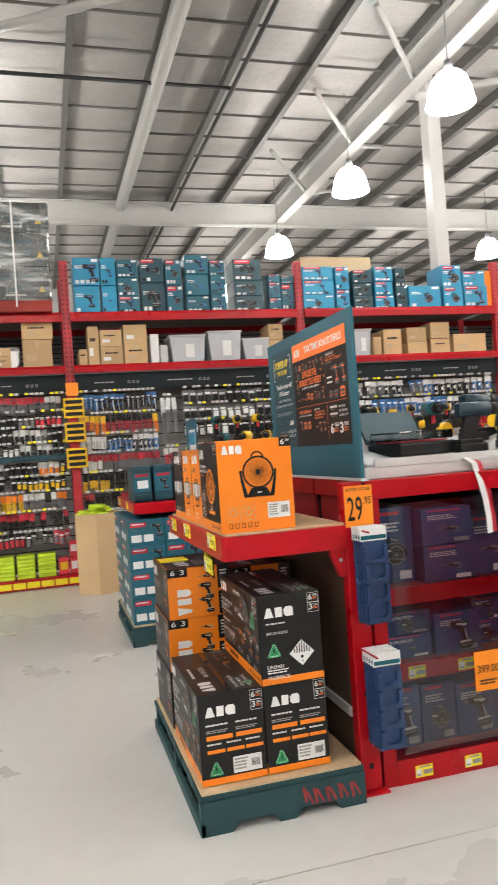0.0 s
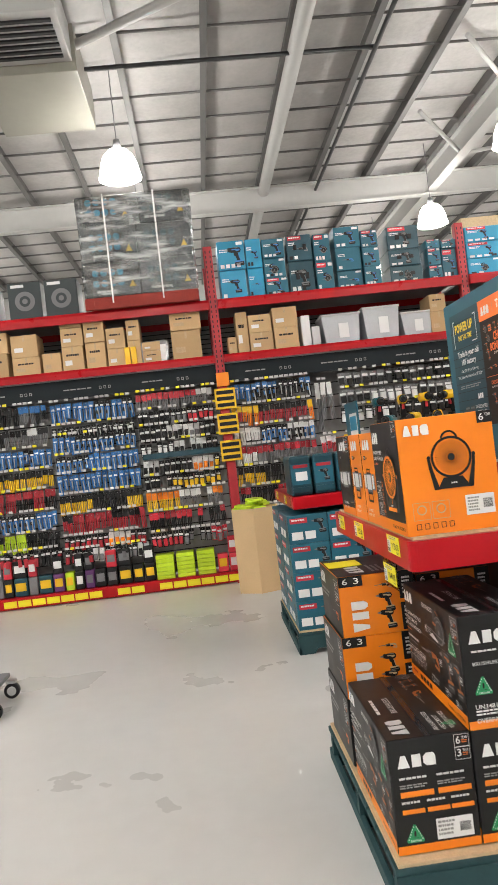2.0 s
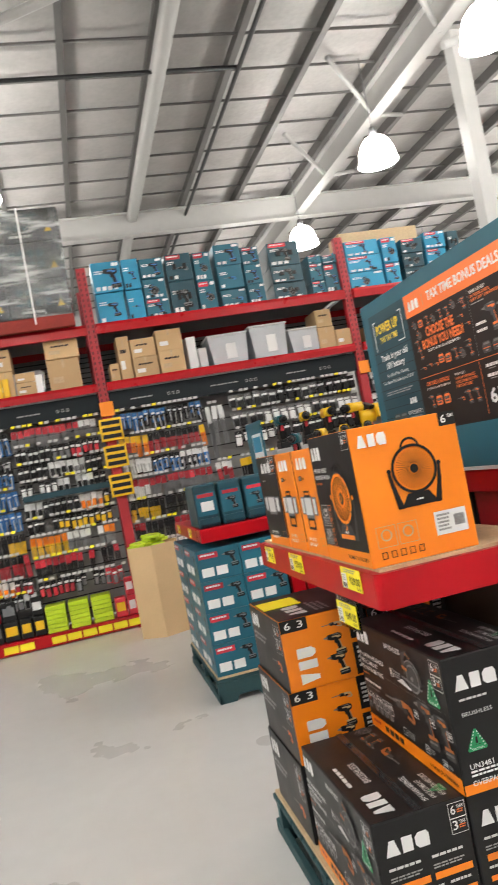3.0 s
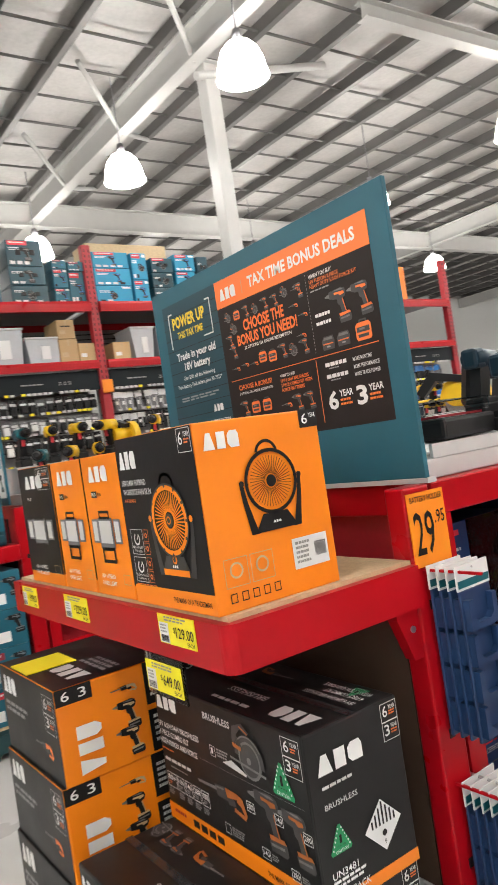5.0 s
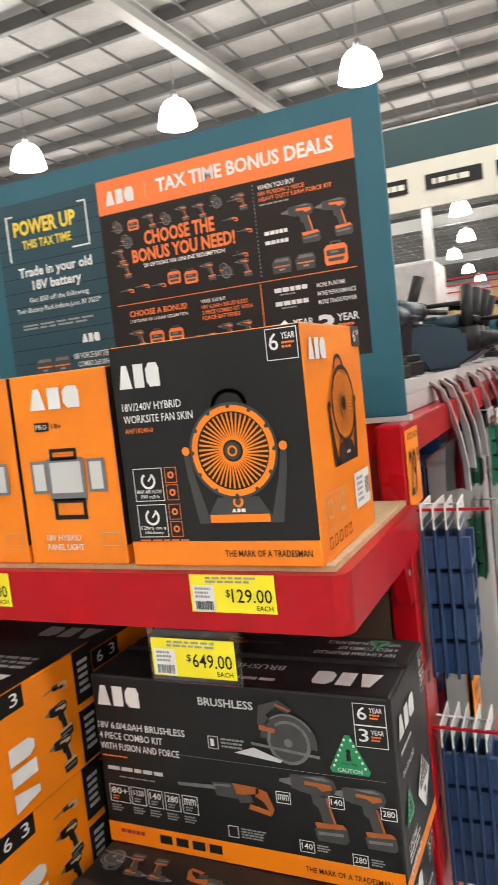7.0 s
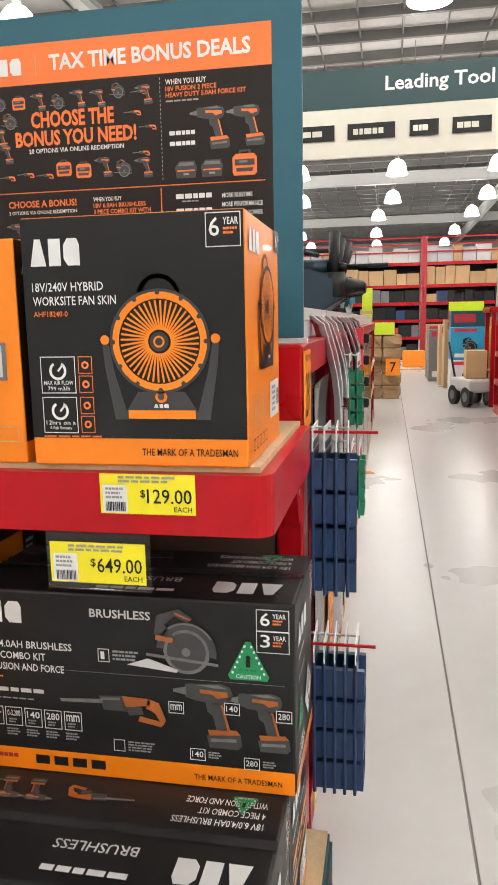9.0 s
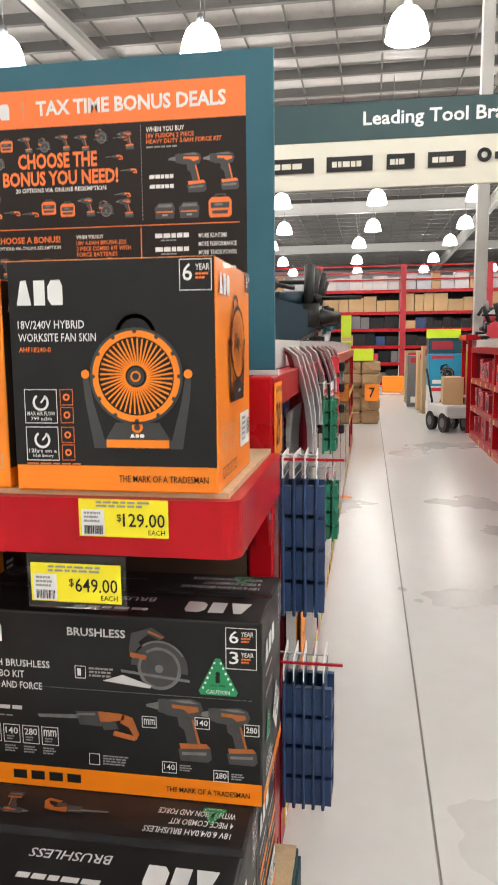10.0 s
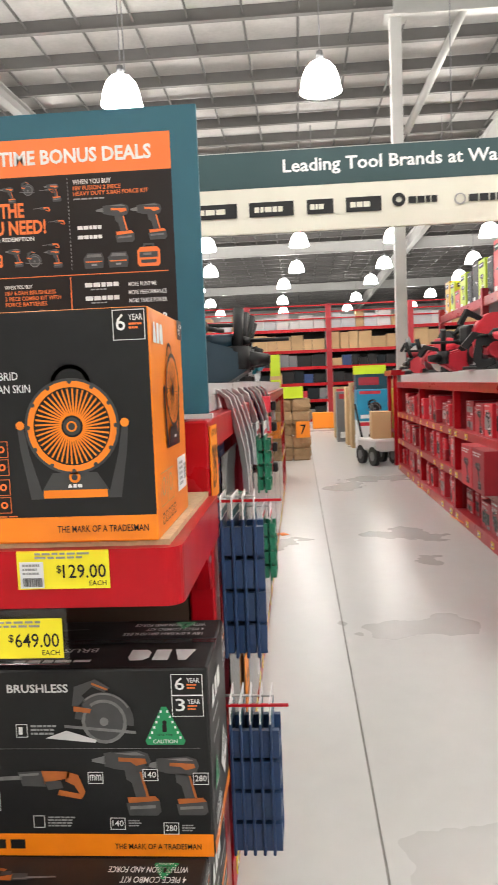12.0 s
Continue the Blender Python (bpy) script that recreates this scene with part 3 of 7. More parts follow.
def fan_picture(p, u, v, r, ring_m, blade_m, body_m, disc, line=0.04, edge=0.86):
    p.ring(u, v, 0, r * 0.86, disc, 2, 30)
    for i in range(44):
        a = radians(i * 360 / 44 + 4)
        b = a + radians(9)
        q = lambda rr, aa: (u + rr * math.cos(aa) / p.w, v - rr * math.sin(aa) / p.h)
        p.stroke(*q(r * 0.24, a), *q(r * 0.83, b), r * line, blade_m, 3)
    p.ring(u, v, r * edge, r, ring_m, 4, 36)
    p.ring(u, v, r * 1.0, r * 1.06, body_m, 4, 36)
    p.ring(u, v, 0, r * 0.2, body_m, 4, 18).ring(u, v, r * 0.08, r * 0.12, blade_m, 5, 14)
    for i in range(12):
        a = radians(i * 30)
        p.ring(u + r * 0.98 * math.cos(a) / p.w, v - r * 0.98 * math.sin(a) / p.h, 0, r * 0.05, body_m, 5, 8)
    p.ring(u, v - r * 0.9 / p.h, r * 0.36, r * 0.46, body_m, 1, 16, 10, 170)
    a, b = r / p.w, r / p.h
    for s in (-1, 1):
        p.add([(u + s * a * 1.12, v - b * 0.1), (u + s * a * 1.25, v - b * 0.1), (u + s * a * 1.2, v + b * 0.5), (u + s * a * 1.02, v + b * 1.6), (u + s * a * 0.72, v + b * 1.6), (u + s * a * 1.0, v + b * 0.6)], body_m, 2)
        p.ring(u + s * a * 1.17, v - b * 0.05, 0, r * 0.1, ring_m, 3, 10)
    p.add([(u - a * 0.5, v + b * 1.02), (u + a * 0.5, v + b * 1.02), (u + a * 0.86, v + b * 1.58), (u - a * 0.86, v + b * 1.58)], body_m, 3)
    p.rect(u - a * 0.72, v + b * 1.4, u + a * 0.72, v + b * 1.58, ring_m, 4)
    p.ring(u, v + b * 1.12, 0, r * 0.13, ring_m, 4, 14).ring(u, v + b * 1.12, 0, r * 0.07, body_m, 5, 12)
    p.mark(u - a * 0.16, v + b * 1.27, u + a * 0.16, v + b * 1.35, M_WHITE, 5)


# fan box on the shelf
fan, w, d, h = carton("fan_box", "charcoal and orange worksite fan box on a red shelf", 0.655, 2.80, 1.122, 0.966, 3.14, 1.492, M_ORANGE)
pf, ps, pt = faces(fan, 0, 0, 0, w, d, h)
pf.rect(0.004, 0.004, 0.996, 0.885, M_DARK)
pf.mark(0.045, 0.085, 0.275, 0.19, M_WHITE)
pf.words("18V/240V HYBRID", 0.045, 0.255, 0.375, 0.29, M_WHITE).words("WORKSITE FAN SKIN", 0.045, 0.31, 0.43, 0.345, M_WHITE).words("AHF18240-0", 0.045, 0.368, 0.205, 0.39, M_ORANGEP)
pf.words("THE MARK OF A TRADESMAN", 0.52, 0.925, 0.955, 0.955, M_BLACK)
pf.border(0.835, 0.012, 0.985, 0.14, 0.0012, M_WHITE, 2).words("6", 0.85, 0.03, 0.895, 0.1, M_WHITE).words("YEAR", 0.91, 0.032, 0.975, 0.058, M_WHITE).lines(0.91, 0.068, 0.975, 0.1, 2, M_ORANGEP, 2)
fan_picture(pf, 0.62, 0.495, 0.072, M_ORANGE, M_ORANGE, mat("fan body ink", (0.045, 0.045, 0.047), 0.4), M_BLACK)
for i, (a, s, t) in enumerate(((0.55, "MAX AIR FLOW", "799 m3/h"), (0.715, "12hrs on a", "6.0ah Battery"))):
    pf.border(0.06, a, 0.225, a + 0.15, 0.0012, M_WHITE, 2)
    pf.ring(0.142, a + 0.058, 0.010, 0.014, M_WHITE, 2, 18, 120, 420).stroke(0.142, a + 0.06, 0.17, a + 0.03, 0.003, M_WHITE, 2)
    pf.words(s, 0.072, a + 0.098, 0.213, a + 0.115, M_WHITE).words(t, 0.09, a + 0.122, 0.195, a + 0.138, M_WHITE)
    for j in (0, 1):
        pf.border(0.24, a + j * 0.078, 0.305, a + j * 0.078 + 0.07, 0.001, M_ORANGEP, 2)
        pf.ring(0.272, a + j * 0.078 + 0.035, 0.003, 0.006, M_ORANGEP, 2, 10)
pf.lines(0.06, 0.875, 0.36, 0.885, 1, M_ORANGEP, 3)
pf.done()
ps.mark(0.06, 0.06, 0.33, 0.15, M_WHITE)
fan_picture(ps, 0.53, 0.36, 0.062, M_DARK, M_DARK, M_DARK, M_ORANGE, 0.02, 0.94)
ps.rect(0.84, 0.0, 1.0, 0.1, M_DARK).words("6", 0.86, 0.02, 0.91, 0.08, M_WHITE).words("YEAR", 0.925, 0.02, 0.985, 0.045, M_WHITE)
ps.rect(0.63, 0.70, 0.93, 0.87, M_WHITE).lines(0.65, 0.72, 0.78, 0.85, 5, M_DIM, 3)
for i in range(14):
    ps.rect(0.81 + i * 0.007, 0.74, 0.8135 + i * 0.007, 0.82, M_BLACK, 3)
for u in (0.08, 0.28):
    ps.border(u, 0.72, u + 0.18, 0.87, 0.0015, M_CHIP, 2).ring(u + 0.09, 0.785, 0.012, 0.016, M_CHIP, 2, 16)
for i in range(5):
    ps.border(0.10 + i * 0.085, 0.90, 0.15 + i * 0.085, 0.95, 0.002, M_DARK, 2)
ps.done()
pt.rect(0.49, 0.0, 0.51, 1.0, mat("clear tape", (0.62, 0.2, 0.02), 0.15), 1)
pt.done("tape")


# panel light boxes beside it
def light_box(y0, y1, base, depth=0.27, top=1.465):
    o, w, d, h = carton("panel_light_box", "narrow orange panel light box on a red shelf" if base is M_ORANGE else "charcoal and orange light box on a red shelf", 0.66, y0, 1.122, 0.66 + depth, y1, top, M_ORANGE, group="panel light boxes")
    f, s, t = faces(o, 0, 0, 0, w, d, h)
    if base is not M_ORANGE:
        f.rect(0.005, 0.005, 0.995, 0.9, M_DARK)
        years(f, 0.6, 0.02, 0.97, 0.2)
    s.rect(0.0, 0.004, 0.996, 0.9, M_DARK)
    s.mark(0.06, 0.06, 0.4, 0.15, M_WHITE)
    f.mark(0.2, 0.075, 0.72, 0.185, M_WHITE)
    f.rect(0.22, 0.25, 0.37, 0.295, M_DARK, 2).words("PRO", 0.235, 0.26, 0.355, 0.286, M_WHITE, 3).words("18v", 0.4, 0.26, 0.5, 0.286, M_BLACK)
    f.rect(0.3, 0.44, 0.68, 0.66, M_GREY, 2).rect(0.33, 0.46, 0.65, 0.62, M_LIGHTG, 3)
    for u in (0.12, 0.71):
        f.rect(u, 0.45, u + 0.18, 0.62, M_GREY, 2).rect(u + 0.03, 0.465, u + 0.15, 0.605, M_LIGHTG, 3)
    f.border(0.34, 0.39, 0.62, 0.45, 0.006, M_DARK, 2).border(0.32, 0.65, 0.66, 0.76, 0.008, M_DARK, 2)
    f.words("18V HYBRID", 0.2, 0.84, 0.56, 0.872, M_WHITE).words("PANEL LIGHT", 0.2, 0.89, 0.58, 0.922, M_WHITE)
    f.border(0.78, 0.83, 0.95, 0.9, 0.0015, M_CHIP, 2)
    f.done()
    s.done()


light_box(3.155, 3.365, M_ORANGE)
light_box(3.372, 3.582, M_ORANGE)
light_box(3.590, 3.86, M_DARK)

# teal board with the poster
board = thing("display_board", "teal display board with an orange and dark offer poster", "sign", (1.262, 2.78, 1.285))
part("board", one(0.003, 0.008, 0.012, 0.018, 1.17, 0.735, bevel=0.002), M_BOARD, board)
part("board_edge", one(0.0, 0.0, 0.0, 0.03, 1.17, 0.012), M_LIGHTG, board, "pale plastic holder strip")
p = Print(board, (0.003, 1.14, 0.73), (0, -1, 0), (0, 0, -1), 1.14, 0.718, 0.0006)
L, R, T, B = 0.031, 0.937, 0.074, 0.795
D = 0.335
p.rect(D, T, R, B, M_POSTER, 1).rect(D, T, R, 0.194, M_ORANGEP, 2)
p.rect(L, T, D, B, M_BOARDD, 1)
for i in range(12):
    p.rect(L, T + 0.06 + i * 0.055, D, T + 0.0625 + i * 0.055, M_POSTER, 2)
p.mark(0.357, 0.114, 0.432, 0.164, M_WHITE, 3).rect(0.462, 0.108, 0.464, 0.168, M_CHIP, 3)
p.words("TAX TIME BONUS DEALS", 0.492, 0.110, 0.897, 0.158, M_WHITE, 3, bold=0.03)
p.words("POWER UP", 0.083, 0.142, 0.268, 0.20, M_YTEXT, 3, bold=0.035).words("THIS TAX TIME", 0.105, 0.218, 0.25, 0.252, M_YTEXT, 3, bold=0.025)
for a, bb, c, dd in ((0.062, 0.118, 0.085, 0.124), (0.062, 0.118, 0.067, 0.29), (0.278, 0.118, 0.302, 0.124), (0.298, 0.118, 0.302, 0.28), (0.25, 0.275, 0.302, 0.281)):
    p.rect(a, bb, c, dd, M_WHITE, 3)
p.words("Trade in your old", 0.083, 0.318, 0.30, 0.366, M_WHITE, 3, bold=0.03).words("18V battery", 0.12, 0.37, 0.265, 0.418, M_WHITE, 3, bold=0.03)
p.words("Get $50 off the following", 0.105, 0.434, 0.28, 0.458, M_WHITE, 3).words("Twin Battery Pack before June 30 2023*", 0.062, 0.47, 0.312, 0.495, M_WHITE, 3)
p.lines(0.075, 0.535, 0.305, 0.56, 2, M_DIM, 3)
p.mark(0.245, 0.60, 0.295, 0.632, M_WHITE, 3)
p.words("18V FORCE BATTERY", 0.215, 0.668, 0.325, 0.69, M_WHITE, 3).words("COMBO 2x5.0AH", 0.225, 0.70, 0.315, 0.72, M_WHITE, 3)


def battery(u, v, s):
    """A picture of a slide-on battery: dark block, orange latch and grey rails."""
    a, b = s / p.w, s / p.h
    p.add([(u - a * 0.5, v - b * 0.12), (u - a * 0.3, v - b * 0.36), (u + a * 0.4, v - b * 0.36), (u + a * 0.5, v - b * 0.1), (u + a * 0.44, v + b * 0.36), (u - a * 0.44, v + b * 0.36)], M_TOOLG, 3)
    p.add([(u - a * 0.28, v - b * 0.3), (u + a * 0.34, v - b * 0.3), (u + a * 0.4, v - b * 0.16), (u - a * 0.36, v - b * 0.16)], M_TOOLH, 4)
    p.rect(u - a * 0.4, v + b * 0.02, u + a * 0.4, v + b * 0.08, M_ORANGEP, 4)
    p.rect(u - a * 0.12, v + b * 0.16, u + a * 0.14, v + b * 0.24, M_DIM, 4)


for u in (0.125, 0.178):
    battery(u, 0.70, 0.062)
p.words("CHOOSE THE", 0.446, 0.276, 0.622, 0.326, M_ORANGEP, 3, bold=0.035).words("BONUS YOU NEED!", 0.41, 0.333, 0.667, 0.381, M_ORANGEP, 3, bold=0.035)
p.words("20 OPTIONS VIA ONLINE REDEMPTION", 0.438, 0.388, 0.64, 0.402, M_WHITE, 3, bold=0.015)
rng = random.Random(5)
for i in range(8):
    p.tool(0.38 + i * 0.042, 0.242 + rng.uniform(-0.01, 0.01), 0.038, M_ORANGEP, 3, (2, 3, 0, 2, 0, 0, 2, 1)[i])
for i in range(8):
    p.tool(0.385 + i * 0.042, 0.462 + rng.uniform(-0.012, 0.012), 0.044, M_ORANGEP, 3, (1, 1, 1, 3, 3, 0, 2, 0)[i])
for u, v, k in ((0.40, 0.30, 2), (0.375, 0.35, 0), (0.66, 0.30, 1), (0.685, 0.25, 0), (0.69, 0.345, 1), (0.675, 0.42, 1), (0.385, 0.40, 0)):
    p.tool(u, v, 0.042, M_ORANGEP, 3, k)
for i in range(24):
    p.rect(0.717, 0.205 + i * 0.0127, 0.7183, 0.212 + i * 0.0127, M_DIM, 3)
p.words("WHEN YOU BUY", 0.729, 0.212, 0.81, 0.228, M_WHITE, 3, bold=0.015).words("18V FUSION 2 PIECE", 0.729, 0.233, 0.83, 0.247, M_ORANGEP, 3, bold=0.015).words("HEAVY DUTY 5.0AH FORCE KIT", 0.729, 0.251, 0.887, 0.265, M_ORANGEP, 3, bold=0.015)
p.lines(0.729, 0.273, 0.80, 0.282, 1, M_DIM, 3)
p.tool(0.815, 0.36, 0.09, M_ORANGEP, 3, 0).tool(0.885, 0.36, 0.085, M_ORANGEP, 3, 0)
for v in (0.363, 0.394):
    p.lines(0.734, v, 0.79, v + 0.022, 1, M_WHITE, 3)
battery(0.765, 0.478, 0.05), battery(0.817, 0.478, 0.05)
p.tool(0.882, 0.47, 0.065, M_ORANGEP, 3, 3)
p.rect(D + 0.02, 0.520, R - 0.015, 0.523, M_ORANGEP, 3).rect(0.712, 0.528, 0.714, B - 0.03, M_ORANGEP, 3)
p.words("CHOOSE A BONUS!", 0.385, 0.546, 0.534, 0.568, M_ORANGEP, 3, bold=0.025).words("3 OPTIONS VIA ONLINE REDEMPTION", 0.385, 0.578, 0.534, 0.589, M_WHITE, 3)
p.words("WHEN YOU BUY", 0.57, 0.546, 0.63, 0.559, M_WHITE, 3, bold=0.015).words("18V 6.0AH BRUSHLESS", 0.57, 0.565, 0.68, 0.579, M_ORANGEP, 3, bold=0.015).words("3 PIECE COMBO KIT WITH", 0.57, 0.584, 0.69, 0.598, M_ORANGEP, 3, bold=0.015).words("FORCE BATTERIES", 0.57, 0.603, 0.66, 0.617, M_ORANGEP, 3, bold=0.015)
for i in range(3):
    p.tool(0.40 + i * 0.05, 0.65, 0.05, M_ORANGEP, 3, (0, 3, 3)[i])
    p.tool(0.58 + i * 0.045, 0.67, 0.05, M_ORANGEP, 3, (1, 0, 0)[i])
for v in (0.55, 0.594):
    p.lines(0.743, v, 0.822, v + 0.026, 1, M_WHITE, 3).lines(0.755, v + 0.02, 0.80, v + 0.028, 1, M_DIM, 3)
for i, q in enumerate(("MORE RUNTIME", "MORE PERFORMANCE", "MORE TRADE POWER")):
    p.words(q, 0.836, 0.553 + i * 0.027, 0.836 + 0.005 * len(q), 0.567 + i * 0.027, M_WHITE, 3)
for u, q in ((0.737, "6"), (0.832, "3")):
    p.words(q, u, 0.655, u + 0.034, 0.725, M_WHITE, 3, bold=0.03).words("YEAR", u + 0.04, 0.658, u + 0.085, 0.682, M_WHITE, 3, bold=0.02).lines(u + 0.04, 0.69, u + 0.085, 0.72, 2, M_ORANGEP, 3)
p.done("poster_print")


# combo kit cartons
def hazard(p, u, v, s):
    """White diamond with black stripes."""
    a, b = s / p.w, s / p.h
    p.add([(u, v - b), (u + a, v), (u, v + b), (u - a, v)], M_WHITE, 2)
    for i in range(-3, 4):
        x = i * 0.2
        p.rect(u + a * (x - 0.045), v - b * (0.92 - abs(x)), u + a * (x + 0.045), v - b * 0.02, M_BLACK, 3)
    p.ring(u, v + b * 0.3, 0, s * 0.13, M_BLACK, 3, 8).words("9", u - a * 0.06, v + b * 0.55, u + a * 0.06, v + b * 0.75, M_BLACK, 3)


def caution(p, u, v, s):
    a, b = s / p.w, s / p.h
    p.add([(u - a * 0.12, v - b), (u + a * 0.12, v - b), (u + a, v + b * 0.75), (u + a * 0.9, v + b * 0.95), (u - a * 0.9, v + b * 0.95), (u - a, v + b * 0.75)], M_GREEN, 2)
    for i in range(6):
        t = i / 6 + 0.06
        for q in (-1, 1):
            p.rect(u + q * a * (0.12 + 0.72 * t) - a * 0.05, v - b * 0.92 + b * 1.6 * t, u + q * a * (0.12 + 0.72 * t) + a * 0.05, v - b * 0.92 + b * (1.6 * t + 0.12), M_WHITE, 3)
    p.words("CAUTION", u - a * 0.6, v + b * 0.66, u + a * 0.6, v + b * 0.86, M_WHITE, 3)
    p.words("10 to 16kg", u - a * 0.38, v + b * 0.36, u + a * 0.38, v + b * 0.5, M_POSTER, 3)
    p.ring(u, v - b * 0.2, 0, s * 0.12, M_POSTER, 3, 10).rect(u - a * 0.12, v - b * 0.1, u + a * 0.1, v + b * 0.28, M_POSTER, 3)


def kit_box(x0, y0, z0, end):
    o, w, d, h = carton("tool_kit_box", "charcoal tool kit carton with an orange base band on a pallet", x0, y0, z0, x0 + 0.262, y0 + (0.607 if end else 0.59), z0 + 0.352, M_DARK, group="tool kit cartons", wear=0.01)
    f, s, t = faces(o, 0, 0, 0, w, d, h)
    f.rect(0.003, 0.875, 0.997, 0.995, M_ORANGE)
    f.mark(0.022, 0.06, 0.185, 0.175, M_WHITE)
    f.words("BRUSHLESS", 0.40, 0.075, 0.585, 0.12, M_LIGHTG, bold=0.02)
    for i, q in enumerate(("18V 6.0/4.0AH BRUSHLESS", "4 PIECE COMBO KIT", "WITH FUSION AND FORCE")):
        f.words(q, 0.012, 0.272 + i * 0.062, 0.012 + 0.0142 * len(q), 0.312 + i * 0.062, M_WHITE, bold=0.012)
    f.lines(0.015, 0.47, 0.12, 0.485, 1, M_ORANGEP)
    f.lines(0.03, 0.535, 0.26, 0.575, 1, M_LIGHTG).lines(0.07, 0.59, 0.22, 0.603, 1, M_DIM)
    for i, q in enumerate(("80+", "0-3,200", "140", "280", "mm")):
        x = 0.025 + (0 if i == 0 else 0.02 + i * 0.064)
        f.border(x, 0.645, x + (0.078 if i == 0 else 0.056), 0.75, 0.0014, M_WHITE, 2).words(q, x + 0.007, 0.662, x + (0.07 if i == 0 else 0.049), 0.70, M_WHITE, bold=0.012).lines(x + 0.01, 0.71, x + 0.045, 0.74, 2, M_ORANGEP if i == 0 else M_DIM)
        f.lines(x + 0.002, 0.765, x + 0.052, 0.81, 3, M_DIM)
    years(f, 0.892, 0.03, 0.985, 0.25)
    caution(f, 0.868, 0.30, 0.036)
    f.tool(0.68, 0.225, 0.135, M_ORANGED, 2, 2).add([(0.51, 0.355), (0.575, 0.315), (0.665, 0.365), (0.66, 0.38)], M_LIGHTG, 5)
    f.tool(0.455, 0.59, 0.2, M_ORANGED, 2, 1).tool(0.745, 0.60, 0.122, M_ORANGED, 2, 0).tool(0.895, 0.615, 0.11, M_ORANGED, 2, 0)
    for u, v, q in ((0.795, 0.555, "140"), (0.945, 0.575, "280"), (0.69, 0.815, "140"), (0.85, 0.84, "280"), (0.63, 0.57, "mm")):
        f.border(u, v - 0.032, u + 0.046, v + 0.032, 0.0013, M_WHITE, 3).words(q, u + 0.006, v - 0.018, u + 0.04, v + 0.014, M_WHITE, 3)
        f.lines(u + 0.055, v - 0.02, u + 0.1, v + 0.02, 3, M_DIM, 3) if v > 0.7 else None
    f.rect(0.02, 0.415, 0.97, 0.4165, M_DIM, 2)
    f.lines(0.50, 0.78, 0.59, 0.84, 4, M_DIM).border(0.455, 0.775, 0.49, 0.84, 0.0012, M_WHITE, 2).border(0.42, 0.285, 0.455, 0.355, 0.0012, M_WHITE, 2).rect(0.428, 0.30, 0.44, 0.34, M_WHITE, 2).lines(0.465, 0.29, 0.55, 0.35, 3, M_DIM)
    f.lines(0.05, 0.91, 0.15, 0.95, 1, M_REDPL)
    for i in range(4):
        f.rect(0.2 + i * 0.06, 0.905, 0.245 + i * 0.06, 0.955, M_DARK, 2)
    f.words("THE MARK OF A TRADESMAN", 0.7, 0.925, 0.96, 0.955, M_DARK, 2)
    s.mark(0.1, 0.14, 0.56, 0.25, M_WHITE)
    years(s, 0.8, 0.02, 0.98, 0.24)
    if end:
        s.lines(0.12, 0.31, 0.45, 0.34, 1, M_LIGHTG).words("BRUSHLESS", 0.12, 0.41, 0.45, 0.44, M_LIGHTG)
        caution(s, 0.22, 0.62, 0.028)
        hazard(s, 0.66, 0.68, 0.052)
        s.words("UN3481", 0.1, 0.78, 0.36, 0.82, M_WHITE).words("OVERPACK", 0.1, 0.90, 0.46, 0.94, M_WHITE).lines(0.1, 0.83, 0.46, 0.885, 2, M_WHITE)
    else:
        for u in (0.1, 0.55):
            s.lines(u, 0.33, u + 0.36, 0.365, 1, M_LIGHTG).lines(u, 0.395, u + 0.36, 0.435, 2, M_DIM).rect(u, 0.455, u + 0.40, 0.505, M_ORANGE, 2)
        for u in (0.1, 0.4, 0.69):
            s.lines(u, 0.54, u + 0.24, 0.575, 1, M_LIGHTG).rect(u, 0.61, u + 0.27, 0.65, M_ORANGE, 2)
        caution(s, 0.22, 0.82, 0.028)
        s.rect(0.48, 0.72, 0.92, 0.9, M_WHITE, 2).lines(0.5, 0.74, 0.72, 0.88, 4, M_DIM, 3)
        for i in range(12):
            s.rect(0.76 + i * 0.011, 0.77, 0.766 + i * 0.011, 0.85, M_BLACK, 3)
    s.rect(0.003, 0.92, 0.997, 0.995, M_ORANGE)
    t.rect(0.0, 0.47, 1.0, 0.55, mat("glossy tape on card", (0.03, 0.03, 0.032), 0.12), 1)
    t.mark(0.05, 0.12, 0.25, 0.32, M_LIGHTG).lines(0.36, 0.1, 0.62, 0.18, 1, M_LIGHTG).words("BRUSHLESS", 0.36, 0.28, 0.6, 0.36, M_LIGHTG)
    for i, q in enumerate(("18V 6.0/4.0AH BRUSHLESS", "4 PIECE COMBO KIT", "WITH FUSION AND FORCE")):
        t.words(q, 0.05, 0.62 + i * 0.1, 0.05 + 0.0115 * len(q), 0.68 + i * 0.1, M_WHITE)
    t.tool(0.55, 0.78, 0.13, M_ORANGED, 2, 1).tool(0.74, 0.78, 0.06, M_ORANGED, 2, 0).tool(0.83, 0.78, 0.06, M_ORANGED, 2, 0).tool(0.93, 0.78, 0.07, M_GREY, 2, 2)
    caution(t, 0.12, 0.84, 0.022)
    for q in (f, s, t):
        q.done()
    return o


kit_box(0.502, 2.762, 0.165, False)
kit_box(0.768, 2.762, 0.165, False)
kit_box(0.762, 2.748, 0.5175, True)


